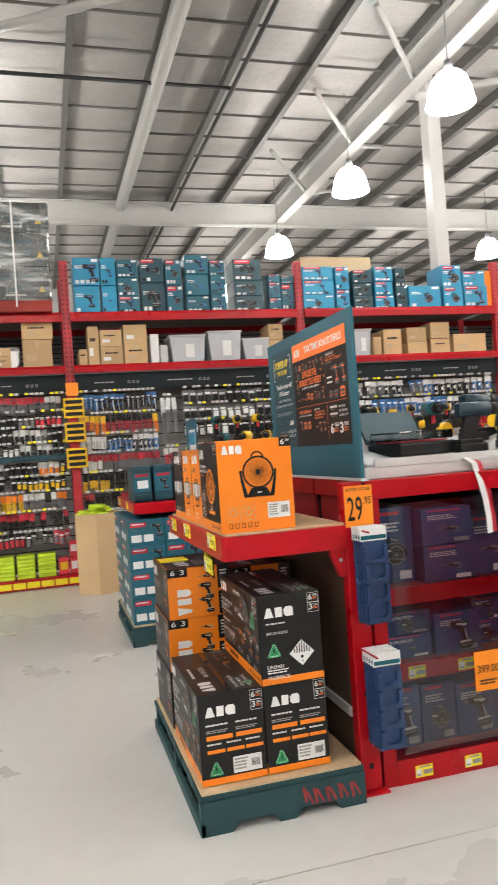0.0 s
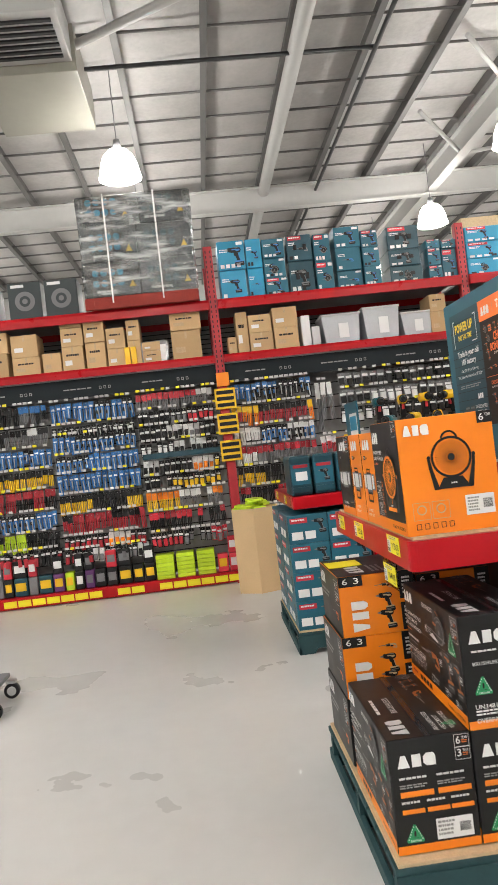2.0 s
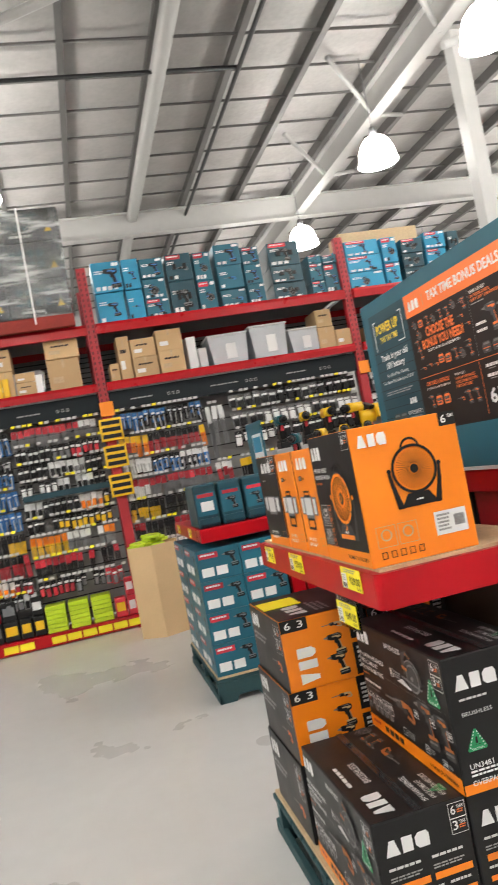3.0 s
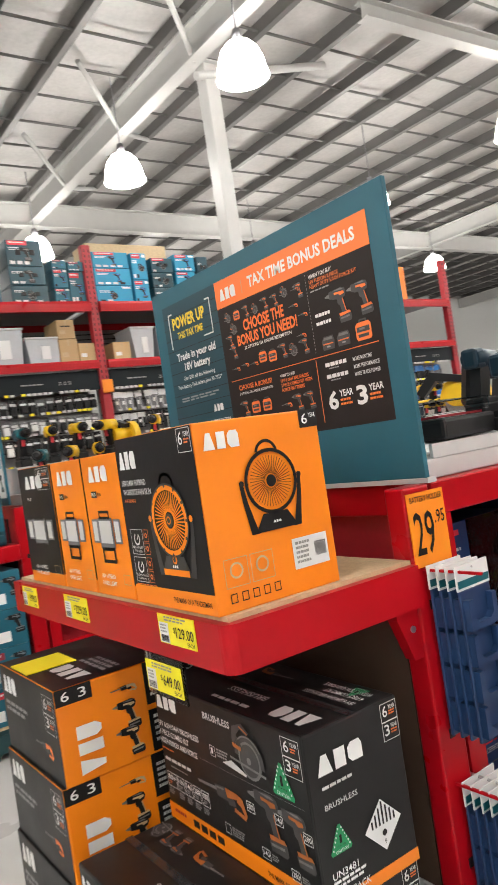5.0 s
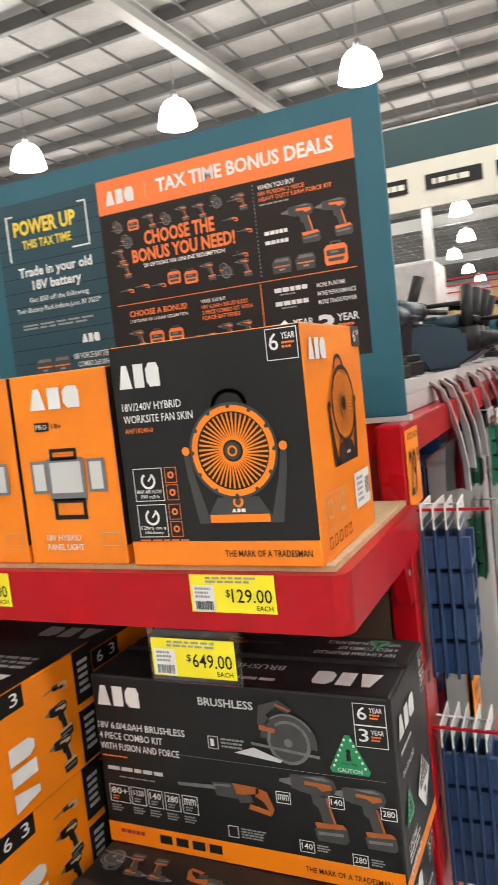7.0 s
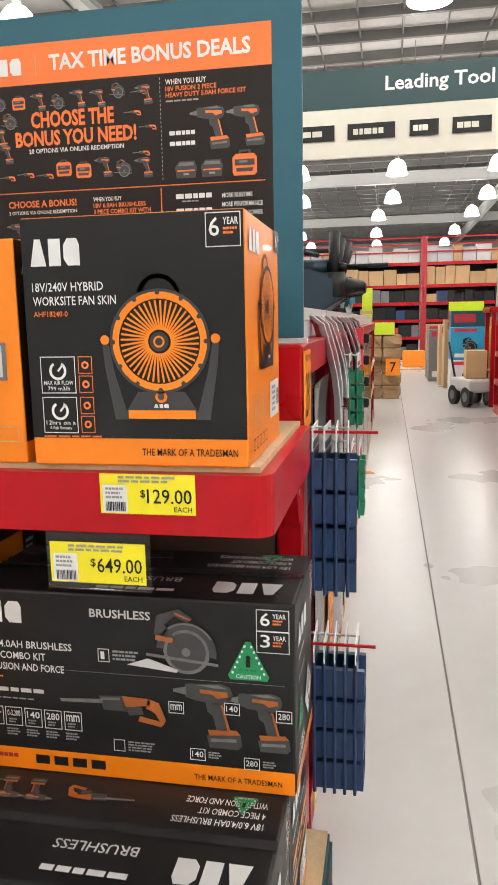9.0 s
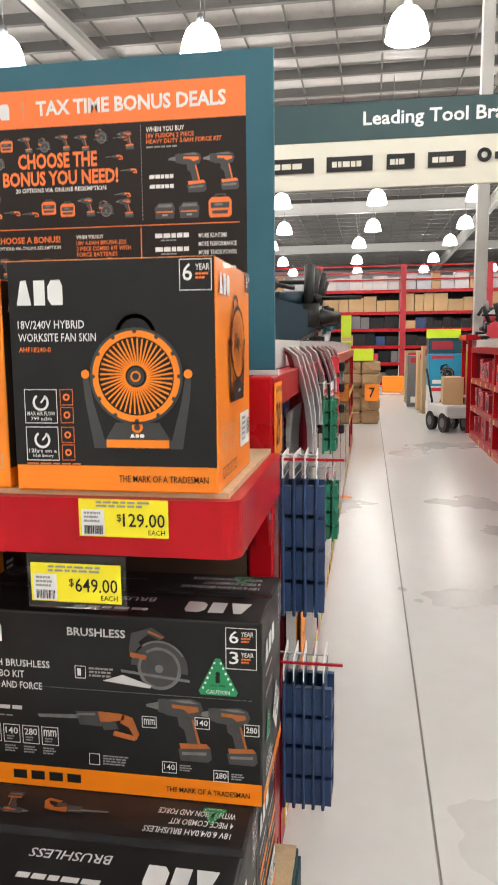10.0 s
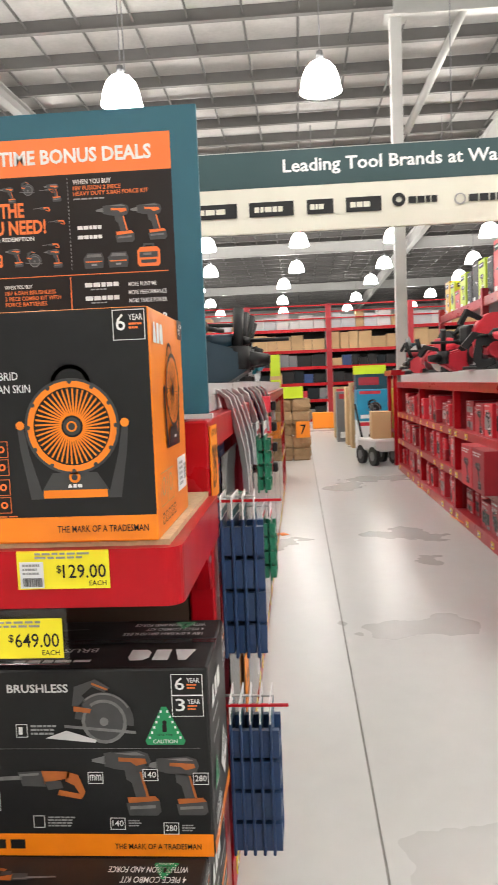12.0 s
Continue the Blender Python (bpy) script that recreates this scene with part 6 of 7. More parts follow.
for i in range(4):
    o = thing("hanging_pack", "red carded pack on a clip strip", "hardware pack", (3.55, 2.70, 1.20 - i * 0.115), 0, "red packs", None)
    part("card", one(0, 0.03, 0, 0.1, 0.075, 0.09, bevel=0.004), M_REDPL, o)
    part("blister", one(0.012, 0.0, 0.01, 0.088, 0.03, 0.06, bevel=0.008), M_BLACK, o)
# long leaflet tags drooping from the counter
for i, (x, l) in enumerate(((1.78, 0.30), (1.95, 0.26), (2.05, 0.24), (2.3, 0.27), (2.6, 0.2), (2.9, 0.22), (3.2, 0.2), (3.5, 0.22), (3.9, 0.2), (4.3, 0.2))):
    b = bmesh.new()
    q = [(0.10, 0.02), (0.06, 0.036), (0.02, 0.03), (-0.015, 0.005), (-0.04, -l * 0.25), (-0.058, -l * 0.5), (-0.068, -l * 0.75), (-0.07, -l)]
    for (u0, v0), (u1, v1) in zip(q, q[1:]):
        for mi, (a, c) in enumerate(((0.0, 0.045), (0.0455, 0.085))):
            f = b.faces.new([b.verts.new(p) for p in ((a, u0, v0), (c, u0, v0), (c, u1, v1), (a, u1, v1))])
            f.material_index = mi
    bmesh.ops.remove_doubles(b, verts=b.verts[:], dist=0.0008)
    bmesh.ops.solidify(b, geom=b.faces[:], thickness=0.002)
    thing("leaflet_tag", "long white and red leaflet tag drooping from a counter edge", "tag", (x, 2.80, 1.318), RNG.uniform(10, 38), "leaflet tags", b, (M_WHITE, (M_REDPL, M_HEAD, M_NAVY)[i % 3]))
# orange handwritten ticket on the post
ot = thing("orange_ticket", "orange price ticket on a red corner post", "ticket", (1.175, 2.775, 1.10), bm=one(0, 0, 0, 0.125, 0.003, 0.17), material=M_OTICKET)
p = Print(ot, (0, 0, 0.17), (1, 0, 0), (0, 0, -1), 0.125, 0.17, 0.0008)
p.words("BATTERY HOLDER", 0.06, 0.05, 0.94, 0.13, M_BLACK).words("29", 0.08, 0.26, 0.62, 0.85, M_BLACK).words(".95", 0.66, 0.28, 0.94, 0.46, M_BLACK)
p.done("ticket_print")
o2 = thing("orange_ticket", "orange price ticket hung on a red shelf edge", "ticket", (1.72, 2.765, 0.34), bm=one(0, 0, 0, 0.13, 0.003, 0.17), material=M_OTICKET)
p = Print(o2, (0, 0, 0.17), (1, 0, 0), (0, 0, -1), 0.13, 0.17, 0.0008)
p.words("399.00", 0.1, 0.35, 0.9, 0.55, M_BLACK).lines(0.15, 0.72, 0.85, 0.88, 2, M_BLACK)
p.done("ticket_print")
# ---- second display end with teal boxes ----
G2 = 5.62
er = thing("end_display_rack", "red end-of-aisle rack with teal tool boxes", "shelving", (0, 0, 0))
upright(er, 1.17, G2, 1.285, 0.09, 0.06), upright(er, 1.17, G2 + 1.16, 1.285, 0.09, 0.06)
part("shelf_tray", one(0.63, G2 - 0.02, 1.0, 1.17, G2 + 1.25, 1.09, bevel=0.01), M_RED, er)
part("back_panel", one(1.18, G2 + 0.06, 0.05, 1.2, G2 + 1.15, 1.0), M_HEAD, er)
ticket(er, 0.6295, G2 + 0.5, G2 + 0.36, 1.02, 1.08, "199.00", 8)
ticket(er, 0.6295, G2 + 1.1, G2 + 0.96, 1.02, 1.08, "249.00", 9)
pallet(0.56, G2 - 0.05, 1.15, G2 + 1.12, M_PAL, "dark blue-green painted timber pallet with teal boxes on the floor")
for k in range(4):
    for c in range(2):
        for r in range(2):
            x0, y0, z0 = 0.575 + c * 0.285, G2 - 0.03 + r * 0.56, 0.163 + k * 0.20
            o, w, d, h = carton("power_tool_box", "teal printed power tool box stacked on a pallet", x0, y0, z0, x0 + 0.28, y0 + 0.54, z0 + 0.198, M_TEALB, group="teal pallet boxes")
            f, s, t = faces(o, 0, 0, 0, w, d, h)
            for q in (f, s):
                q.rect(0.06, 0.1, 0.5, 0.28, M_REDPL).lines(0.1, 0.14, 0.46, 0.24, 1, M_WHITE, 2).rect(0.08, 0.58, 0.36, 0.86, M_WHITE).rect(0.42, 0.58, 0.68, 0.86, M_WHITE)
                q.tool(0.78, 0.42, 0.1, M_GREY, 1, 0, M_BLACK)
                q.done()
for i in range(3):
    b = box(bmesh.new(), 0, 0, 0, 0.15, 0.36, 0.28, bevel=0.015)
    box(b, 0.01, -0.012, 0.02, 0.14, 0.0, 0.06, bevel=0.004)
    o = thing("tool_case", "teal plastic tool case with a printed sleeve on a red shelf", "tool case", (0.64 + i * 0.165, G2 + 0.02, 1.091), 0, "teal cases", b, M_TEALD)
    s = Print(o, (0, 0, 0.28), (1, 0, 0), (0, 0, -1), 0.15, 0.28, 0.002)
    s.rect(0.06, 0.2, 0.94, 0.72, M_TEALB).rect(0.15, 0.22, 0.85, 0.3, M_REDPL, 2)
    if i == 0:
        s.rect(0.25, 0.4, 0.8, 0.62, M_WHITE, 2)
    else:
        s.tool(0.5, 0.52, 0.08, M_GREY, 2, 0, M_BLACK)
    s.done()
o = thing("sign_card", "teal and white product sign card on a counter", "sign", (1.18, G2 + 0.1, 1.30), bm=one(0, 0, 0, 0.012, 0.42, 0.42, bevel=0.002), material=M_TEALB)
p = Print(o, (0, 0.42, 0.42), (0, -1, 0), (0, 0, -1), 0.42, 0.42, 0.001)
p.rect(0.35, 0.2, 0.95, 0.9, M_WHITE).rect(0.38, 0.25, 0.9, 0.5, M_TEALL, 2).tool(0.5, 0.7, 0.1, M_TEALT, 2, 0, M_BLACK).tool(0.78, 0.7, 0.1, M_TEALT, 2, 0, M_BLACK)
p.done()
gondola(1.275, GX1, G2, G2 + 0.58, 1.285, (0.10, 0.50, 0.82), -1, 1.22, "red steel aisle shelving with yellow boxed tools")
gondola(1.275, GX1, G2 + 1.2, G2 + 0.6, 1.285, (0.10, 0.50, 0.82), 1, 1.22, "red steel aisle shelving with teal boxed tools")
c2 = thing("display_counter", "pale grey display counter with cordless tools", "counter", (0, 0, 1.286))
part("plinth", one(1.30, G2 + 0.05, 0, GX1 - 0.05, G2 + 1.15, 0.06), M_LIGHTG, c2)
part("riser", one(1.35, G2 + 0.4, 0.06, GX1 - 0.1, G2 + 0.8, 0.22), M_LIGHTG, c2)
for i in range(26):
    a = 1.42 + i * 0.19
    put(D_TEAL if i < 1 else S_YEL if i % 6 == 5 else D_YEL, a, G2 + 0.2 + RNG.uniform(-0.03, 0.03), 1.346, RNG.uniform(30, 90), 1.05)
    put(D_TEAL if i < 1 else S_YEL if i % 5 == 4 else D_YEL, a + 0.05, G2 + 0.58, 1.506, RNG.uniform(30, 90), 1.05)

# ---- shelving with red boxed tools across the aisle ----
RY = 1.12
gondola(2.6, 10.45, RY, 0.45, 1.30, (0.10, 0.47, 0.86), 1, 1.9, "red steel aisle shelving full of red boxed tools")
for i in range(4):
    a = 2.68 + i * 1.948
    for z, h in ((0.10, 0.28), (0.47, 0.30), (0.86, 0.30)):
        stock(a, a + 1.86, RY, z, h, M_REDPL, "red printed power tool box on a red shelf", 1, (0.11, 0.3), 0.4, "red tool boxes", M_WHITE)
for a in (4.9, 5.28):
    o = thing("tool_box", "large red printed tool box on a red shelf", "box", (a, RY - 0.40, 0.471), 0, "red tool boxes", box(bmesh.new(), 0, 0, 0, 0.36, 0.52, 0.33, bevel=0.004), M_REDPL)
    p = Print(o, (0.36, 0.52, 0.33), (-1, 0, 0), (0, 0, -1), 0.36, 0.33, 0.002)
    p.lines(0.1, 0.08, 0.8, 0.2, 2, M_WHITE).tool(0.5, 0.6, 0.2, M_GREY, 1, 0, M_BLACK)
    p.done()
c3 = thing("display_counter", "grey display counter with red power tools", "counter", (0, 0, 1.301))
part("plinth", one(2.7, 0.5, 0, 10.4, RY - 0.06, 0.1, bevel=0.004), M_LIGHTG, c3)
for i in range(14):
    put((S_RED, D_RED, H_RED, D_RED, S_RED)[i % 5], 4.3 + i * 0.43, 0.88 + RNG.uniform(-0.1, 0.05), 1.401, RNG.uniform(0, 360), 1.45)
for x, z in ((5.2, 2.0), (6.6, 1.92)):
    ps = thing("tool_post", "black upright tool post on a counter", "post", (x, 0.8, 1.4), bm=cyl(bmesh.new(), (0, 0, 0), (0, 0, z - 1.4), 0.025, n=12), material=M_BLACK)
for i in range(13):
    put((H_BLK, S_RED, S_YEL, H_RED, D_YEL, S_RED)[i % 6], 4.5 + i * 0.44, 0.64 + RNG.uniform(-0.04, 0.04), 1.401, RNG.uniform(0, 360), 1.6)
# taller rack behind it with yellow boxes
tr = thing("pallet_rack", "tall red rack with lime and yellow boxes", "shelving", (0, 0, 0))
for x in (3.4, 6.1, 8.8, 11.5):
    for y in (-0.75, 0.2):
        part("upright", one(x - 0.05, y, 0, x + 0.05, y + 0.08, 2.42), M_REDW, tr)
for a, c in ((3.45, 6.05), (6.15, 8.75), (8.85, 11.45)):
    for z in (2.2, 1.3):
        part("beam", one(a, 0.22, z, c, 0.27, z + 0.11), M_RED, tr)
        part("deck", one(a, -0.72, z + 0.08, c, 0.22, z + 0.10), M_GREY, tr)
for i in range(22):
    m = RNG.choice((M_LIME, M_YELP, M_LIME, M_BLACK, M_REDPL))
    w, h = RNG.uniform(0.24, 0.38), RNG.uniform(0.3, 0.7)
    o = thing("garden_tool_box", "yellow and lime printed box on a high shelf", "box", (3.5 + i * 0.36, -0.2, 2.301), 0, "lime boxes", box(bmesh.new(), 0, 0, 0, min(w, 0.35), 0.4, h, bevel=0.004), m)
    for q in (Print(o, (min(w, 0.35), 0.4, h), (-1, 0, 0), (0, 0, -1), min(w, 0.35), h, 0.002), Print(o, (0, 0.4, h), (0, -1, 0), (0, 0, -1), 0.4, h, 0.002)):
        q.rect(0.1, 0.08, 0.75, 0.2, M_BLACK).lines(0.15, 0.11, 0.7, 0.17, 1, M_WHITE, 2).tool(0.5, 0.55, 0.2, M_LIGHTG, 1, i % 3, M_BLACK).rect(0.1, 0.85, 0.5, 0.94, M_WHITE)
        q.done()

# ---- end of that run: machines and boxes on the aisle floor ----
er3 = thing("end_display_rack", "small red end rack with a cut-off saw on top", "shelving", (0, 0, 0))
for x, y in ((10.9, 0.5), (11.6, 0.5), (10.9, 1.05), (11.6, 1.05)):
    part("upright", one(x, y, 0, x + 0.06, y + 0.06, 1.4), M_RED, er3)
part("top_deck", one(10.85, 0.45, 1.4, 11.7, 1.15, 1.48), M_RED, er3)
part("shelf_plate", one(10.9, 0.5, 0.5, 11.66, 1.1, 0.53), M_RED, er3)


def bench_saw(x, y, z, rz, body, guard, label, k=1.0):
    """A bench saw: base, guarded disc, motor, tilting arm, grip and a clamp rail."""
    co = thing("cut_off_saw", label, "power tool", (x, y, z), rz, "bench saws")
    part("base", one(-0.25 * k, -0.15 * k, 0, 0.25 * k, 0.15 * k, 0.04, bevel=0.01), M_BLACK, co)
    part("guard", cyl(bmesh.new(), (0, -0.04 * k, 0.3 * k), (0, 0.04 * k, 0.3 * k), 0.22 * k, n=30), guard, co)
    part("hub", cyl(bmesh.new(), (0, -0.06 * k, 0.3 * k), (0, 0.06 * k, 0.3 * k), 0.06 * k, n=16), M_BLACK, co)
    part("blade", cyl(bmesh.new(), (0, -0.006, 0.24 * k), (0, 0.006, 0.24 * k), 0.2 * k, n=30), M_METAL, co)
    part("motor", box(bmesh.new(), 0.02 * k, -0.22 * k, 0.25 * k, 0.24 * k, -0.05 * k, 0.42 * k, bevel=0.03), body, co)
    part("arm", cyl(bmesh.new(), (-0.2 * k, 0, 0.04), (0.1 * k, 0, 0.35 * k), 0.035 * k, n=10), body, co)
    b = bmesh.new()
    poly(b, [(0.1 * k, 0.46 * k), (0.3 * k, 0.55 * k), (0.38 * k, 0.42 * k), (0.34 * k, 0.4 * k), (0.28 * k, 0.5 * k), (0.1 * k, 0.42 * k)], -0.02 * k, 0.02 * k)
    part("grip", b, M_BLACK, co)
    part("clamp_rail", cyl(bmesh.new(), (-0.32 * k, 0.12 * k, 0.06), (0.3 * k, 0.12 * k, 0.06), 0.012, n=8), M_METAL, co)
    return co


bench_saw(11.2, 0.85, 1.481, 0, M_TEALD, M_GREY, "grey metal cut-off saw on a red end rack")
bench_saw(9.9, 0.85, 1.401, 60, M_REDPL, M_LIGHTG, "red and pale grey bench saw on a counter", 0.8)
bench_saw(8.3, 0.8, 1.401, 200, M_REDPL, M_BLACK, "red and black bench saw on a counter", 0.95)
bench_saw(6.3, 0.78, 1.401, 110, M_BLACK, M_REDPL, "black bench saw with a red guard on a counter", 1.0)
wb = thing("wheeled_machine", "white and black wheeled machine with a carton on it", "machine", (11.2, 1.32, 0), 20)
for x in (-0.22, 0.22):
    for y in (-0.2, 0.16):
        wl2 = part("wheel", cyl(bmesh.new(), (x, y, 0.15), (x, y + 0.07, 0.15), 0.15, n=24), M_BLACK, wb)
        part("rim", cyl(bmesh.new(), (x, y - 0.004, 0.15), (x, y + 0.074, 0.15), 0.075, n=16), M_GREY, wl2)
part("deck", box(bmesh.new(), -0.34, -0.2, 0.22, 0.34, 0.22, 0.42, bevel=0.04), M_LIGHTG, wb)
part("handle", cyl(bmesh.new(), (0.3, 0.15, 0.4), (0.55, 0.15, 0.95), 0.018, n=8), M_BLACK, wb)
part("handle", cyl(bmesh.new(), (0.3, -0.15, 0.4), (0.55, -0.15, 0.95), 0.018, n=8), M_BLACK, wb)
shelf_box("carton", "brown cardboard carton on a wheeled machine", 11.0, 0.421, 0.38, 0.42, 0.3, M_CARD, y=1.12)
for x, y, w, h, m, lb in ((12.5, 1.05, .5, .62, M_WHITE, "white printed machine box on the floor"), (12.5, 1.05, .5, .55, M_TEALL, "teal printed machine box stacked on another"), (13.2, 1.0, .5, 1.45, M_TEALD, "tall dark printed box on the floor"), (14.0, 1.05, .5, 1.3, M_CARD, "brown upright carton on the floor"), (14.7, 1.1, .5, 1.2, M_CARD, "brown upright carton on the floor"), (15.6, 1.15, .6, 1.1, M_GREY, "grey upright box on the floor"), (16.6, 1.15, .6, 1.2, M_CARD, "brown upright carton on the floor")):
    z = 0.621 if m is M_TEALL else 0.0
    o = thing("machine_box", lb, "box", (x, y - 0.1, z), 0, "machine boxes", box(bmesh.new(), 0, 0, 0, 0.55, w + 0.1, h, bevel=0.006), m)
    p = Print(o, (0, w + 0.1, h), (0, -1, 0), (0, 0, -1), w + 0.1, h, 0.002)
    p.rect(0.08, 0.04, 0.7, 0.14, M_REDPL).tool(0.5, 0.55, 0.3, M_GREY, 1, 2, M_BLACK).rect(0.1, 0.8, 0.4, 0.92, M_WHITE)
    p.done()
thing("header_card", "lime and red brand card above boxes", "sign", (13.19, 0.95, 1.451), bm=one(0, 0, 0, 0.02, 0.6, 0.16), material=M_LIME)
for i in range(14):
    thing("machine_box", "printed machine box on the floor behind the aisle", "box", (12.2 + (i % 7) * 0.8, 0.1 - (i // 7) * 0.9, 0.0), 0, "machine boxes", box(bmesh.new(), 0, 0, 0, 0.6, 0.6, RNG.uniform(0.9, 1.6), bevel=0.006), RNG.choice((M_CARD, M_TEALB, M_BLACK, M_REDPL, M_LIME)))

# stacked brown sacks with an orange number card
for k in range(5):
    for c in range(2):
        b = box(bmesh.new(), 0, 0, 0, 0.62, 0.30, 0.215, bevel=0.025)
        bmesh.ops.subdivide_edges(b, edges=b.edges[:], cuts=2, use_grid_fill=True)
        for v in b.verts:
            v.co += Vector((noise.noise(v.co * 6 + Vector((k, c, 0))), noise.noise(v.co * 6 + Vector((k, 7, c))), 0.3 * noise.noise(v.co * 5 + Vector((0, k, c))))) * 0.055 * min(1, v.co.z * 12)
        thing("paper_sack", "creased brown paper sack in a stack on the floor", "sack", (12.05 + 0.05 * ((k * 7 + c * 3) % 3), 2.40 + c * 0.31, k * 0.212), RNG.uniform(-3, 3), "paper sacks", b, M_BAG)
nc = thing("number_card", "orange card with a black 7 on paper sacks", "ticket", (12.0, 2.40, 0.40), bm=one(0, 0, 0, 0.006, 0.24, 0.28), material=M_OTICKET)
p = Print(nc, (0, 0.24, 0.28), (0, -1, 0), (0, 0, -1), 0.24, 0.28, 0.002)
p.words("7", 0.3, 0.2, 0.7, 0.8, M_BLACK)
p.done("card_print")
thing("lime_box", "lime printed box on paper sacks", "box", (12.1, 2.5, 1.075), 0, bm=box(bmesh.new(), 0, 0, 0, 0.4, 0.65, 0.2, bevel=0.004), material=M_LIME)
for z in (1.15, 1.5):
    thing("lime_strip", "lime hanging pack strip at the shelf end", "hardware pack", (9.79, 2.82, z - 0.05), bm=one(0, 0, 0, 0.02, 0.14, 0.3, bevel=0.004), material=M_LIME)
thing("orange_ticket", "fallen orange ticket on the floor", "ticket", (5.95, 2.70, 0.0), 30, bm=one(0, 0, 0, 0.1, 0.07, 0.004), material=M_OTICKET)
for x in (6.1, 8.0):
    o = thing("orange_ticket", "orange ticket standing off a shelf base", "ticket", (x, RY + 0.005, 0.03), 0, bm=one(0, 0, 0, 0.1, 0.12, 0.004), material=M_OTICKET)
    o.rotation_euler = (radians(30), 0, 0)

# flat trolley standing in the open floor
tl = thing("flat_trolley", "low grey flat trolley on black castors", "trolley", (-1.362, 5.063, 0))
for x in (-0.02, -0.72):
    for y in (0.0, 0.42):
        ca = part("castor", cyl(bmesh.new(), (x, y - 0.018, 0.05), (x, y + 0.018, 0.05), 0.05, n=18), M_BLACK, tl)
        part("hub", cyl(bmesh.new(), (x, y - 0.021, 0.05), (x, y + 0.021, 0.05), 0.03, n=14), M_LIGHTG, ca)
        part("fork", one(x - 0.03, y - 0.03, 0.101, x + 0.03, y + 0.03, 0.12), M_METAL, ca)
part("deck", one(-0.85, -0.06, 0.12, -0.045, 0.5, 0.15, bevel=0.008), M_GREY, tl)

# ---- hanging banner across the aisle ----
SX = 7.4
sg = thing("hanging_banner", "long green and cream hanging banner naming tool brands", "sign", (SX, -3.4, 2.95))
part("panel", one(0, 0, 0, 0.04, 8.0, 0.84, bevel=0.004), M_SIGN, sg)
gp = part("top_band", one(-0.004, 0.0, 0.47, 0.0, 8.0, 0.84), M_SIGNG, sg, "dark green band with white words")
p = Print(sg, (-0.004, 8.0, 0.84), (0, -1, 0), (0, 0, -1), 8.0, 0.84, 0.004)
un = lambda y: (4.6 - y) / 8.0
p.words("Leading Tool Brands at Warehouse Prices", un(2.66), 0.11, un(2.66) + 0.427, 0.32, M_WHITE, 1, bold=0.02)
for y0, w, m in ((4.3, 0.4, M_BLACK), (3.72, 0.56, M_BLACK), (3.03, 0.47, M_BLACK), (2.42, 0.28, M_BLACK), (2.01, 0.37, M_BLACK)):
    p.rect(un(y0), 0.62, un(y0) + w / 8, 0.80, m, 2)
    p.lines(un(y0) + 0.12 * w / 8, 0.68, un(y0) + 1.0 * w / 8, 0.80, 1, M_SIGN, 3, int(y0 * 10))
p.ring(un(1.46), 0.68, 0.03, 0.07, M_BLACK, 2).lines(un(1.36), 0.65, un(1.36) + 0.05, 0.80, 1, M_BLACK, 2)
p.ring(un(0.83), 0.71, 0.045, 0.06, M_DIM, 2).lines(un(0.74), 0.66, un(0.74) + 0.06, 0.82, 1, M_BLACK, 2)
p.done("banner_print")
for y in (0.3, 2.6, 4.3, 7.7):
    part("hanging_wire", cyl(bmesh.new(), (0.02, y, 0.84), (0.02, y, 4.4), 0.006, n=6), M_GREY, sg)

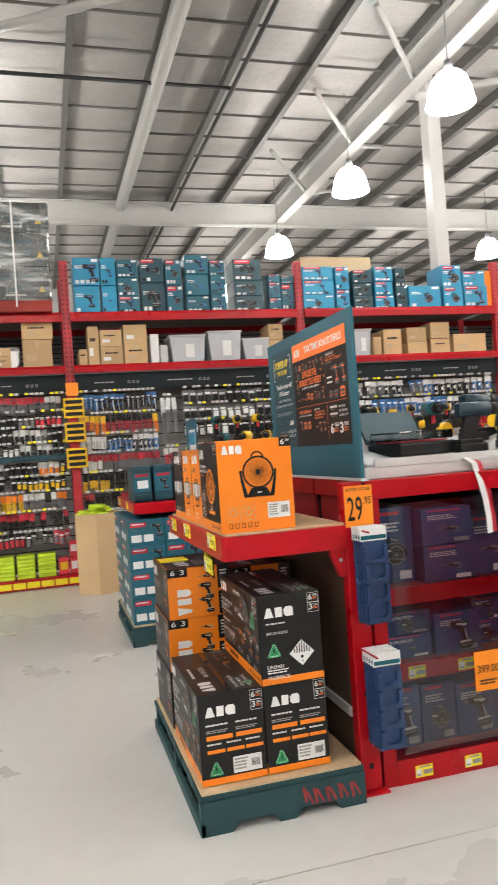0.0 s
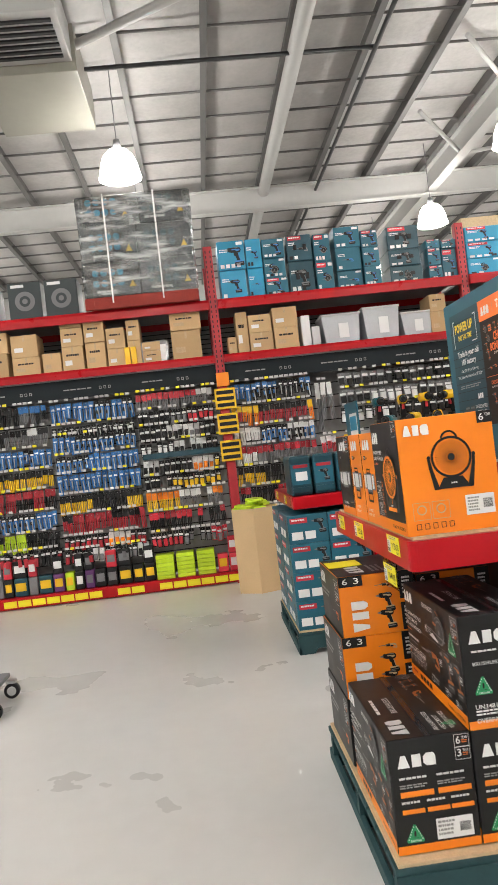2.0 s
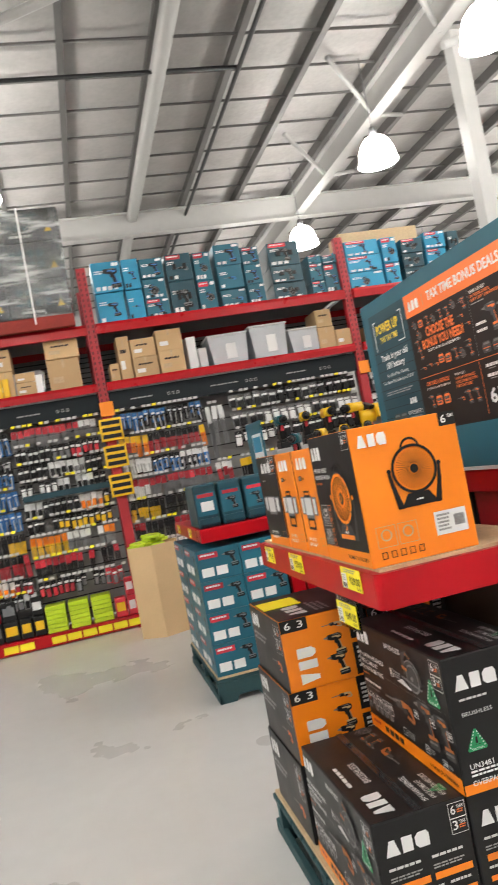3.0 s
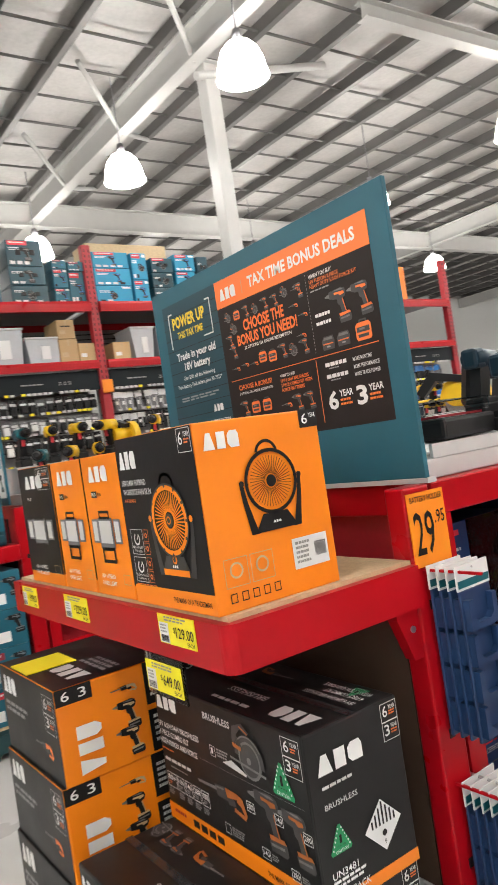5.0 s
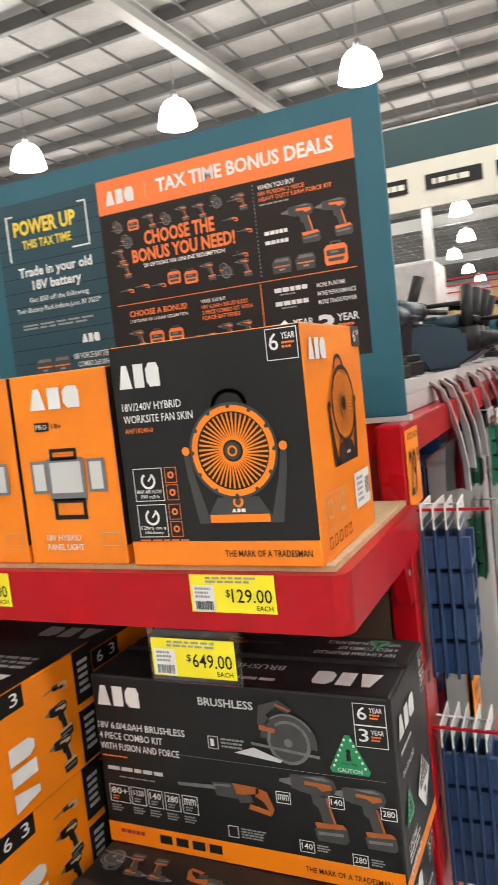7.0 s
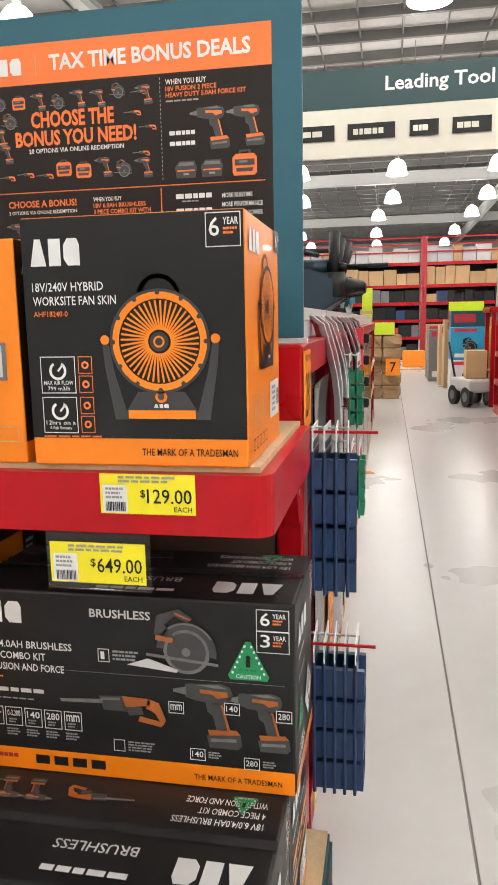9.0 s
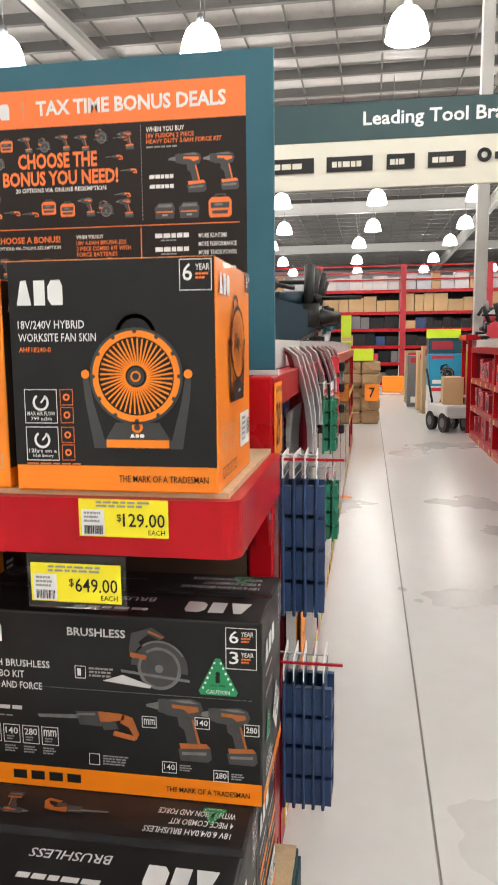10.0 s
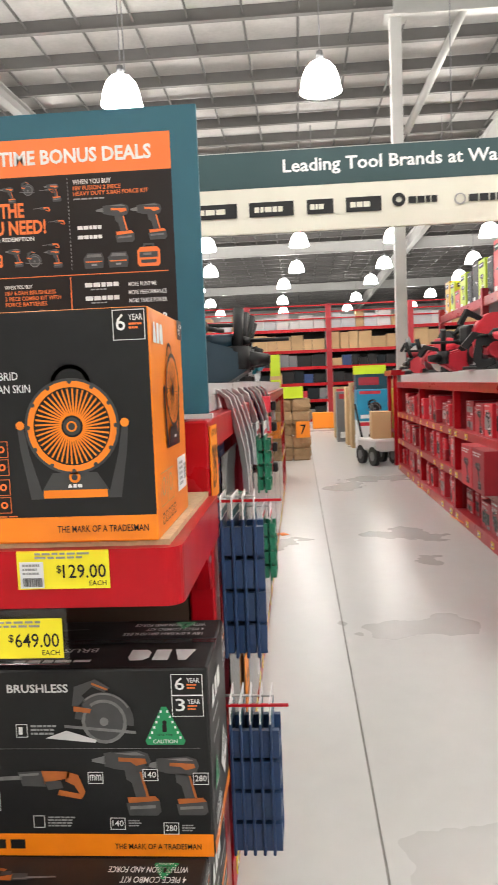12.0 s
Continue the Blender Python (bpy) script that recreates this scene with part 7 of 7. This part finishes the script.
# ---- far end racks ----
FX = 24.0
for j in range(7):
    y0 = -6.6 + j * 2.7
    fr = thing("pallet_rack", "red racking full of stock along the far end", "shelving", (FX, y0, 0), group="far racks")
    for y in (0.0, 2.62):
        part("upright", one(0, y, 0, 0.1, y + 0.1, 3.9), M_REDW, fr)
    for z in (0.1, 0.75, 1.3, 1.85, 2.4, 3.1):
        part("beam", one(-0.02, 0.1, z - 0.1, 0.03, 2.62, z), M_RED, fr)
        part("deck", one(0.03, 0.1, z - 0.03, 1.0, 2.62, z - 0.01), M_GREY, fr)
    part("back_panel", one(1.0, 0.1, 0.1, 1.03, 2.62, 3.1), M_BLACK, fr)
    for z in (3.4, 3.62, 3.84):
        part("guard_rail", one(-0.01, 0.1, z, 0.03, 2.62, z + 0.04), M_RED, fr)
    for z in (0.1, 0.75, 1.3, 1.85, 2.4, 3.1):
        y = 0.15
        while y < 2.4:
            w = RNG.uniform(0.22, 0.5) * (1.5 if j in (0, 1, 6) else 1.0)
            h = RNG.uniform(0.25, 0.45) if z < 2.3 else RNG.uniform(0.35, 0.6)
            m = M_CARD if 2.3 < z < 3 else RNG.choice((M_BLACK, M_BLACK, M_BLACK, M_GREY, M_CARD, M_HEAD, M_BLACK, M_NAVY, M_REDPL)) if z < 2 else RNG.choice((M_LIGHTG, M_CARD, M_TUB))
            thing("stored_box", "box stored on the far red racking", "box", (FX + 0.1, y0 + y, z - 0.009), 0, "far boxes", box(bmesh.new(), 0, 0, 0, 0.5, w - 0.02, h), m)
            y += w
o = thing("orange_crate", "orange plastic crate on the floor at the far end", "crate", (20.3, 1.6, 0), bm=box(bmesh.new(), 0, 0, 0, 0.5, 0.6, 0.45, bevel=0.02), material=M_OTICKET)
# stock beyond the navy shelving, seen over the counter
wp = thing("wrapped_pallet_load", "wrapped pale pallet load on a far shelf", "pallet load", (11.0, 4.3, 0))
part("load", one(0, 0, 0.15, 1.1, 1.1, 2.9, bevel=0.05), mat("pale wrapped goods", (0.5, 0.5, 0.5), 0.3, var=0.4, scale=5, bump=0.6), wp)
part("pallet_base", one(0, 0, 0, 1.1, 1.1, 0.15), M_PALR, wp)

for ob in ORIGINALS:
    for c in list(ob.children_recursive):
        bpy.data.objects.remove(c)
    bpy.data.objects.remove(ob)
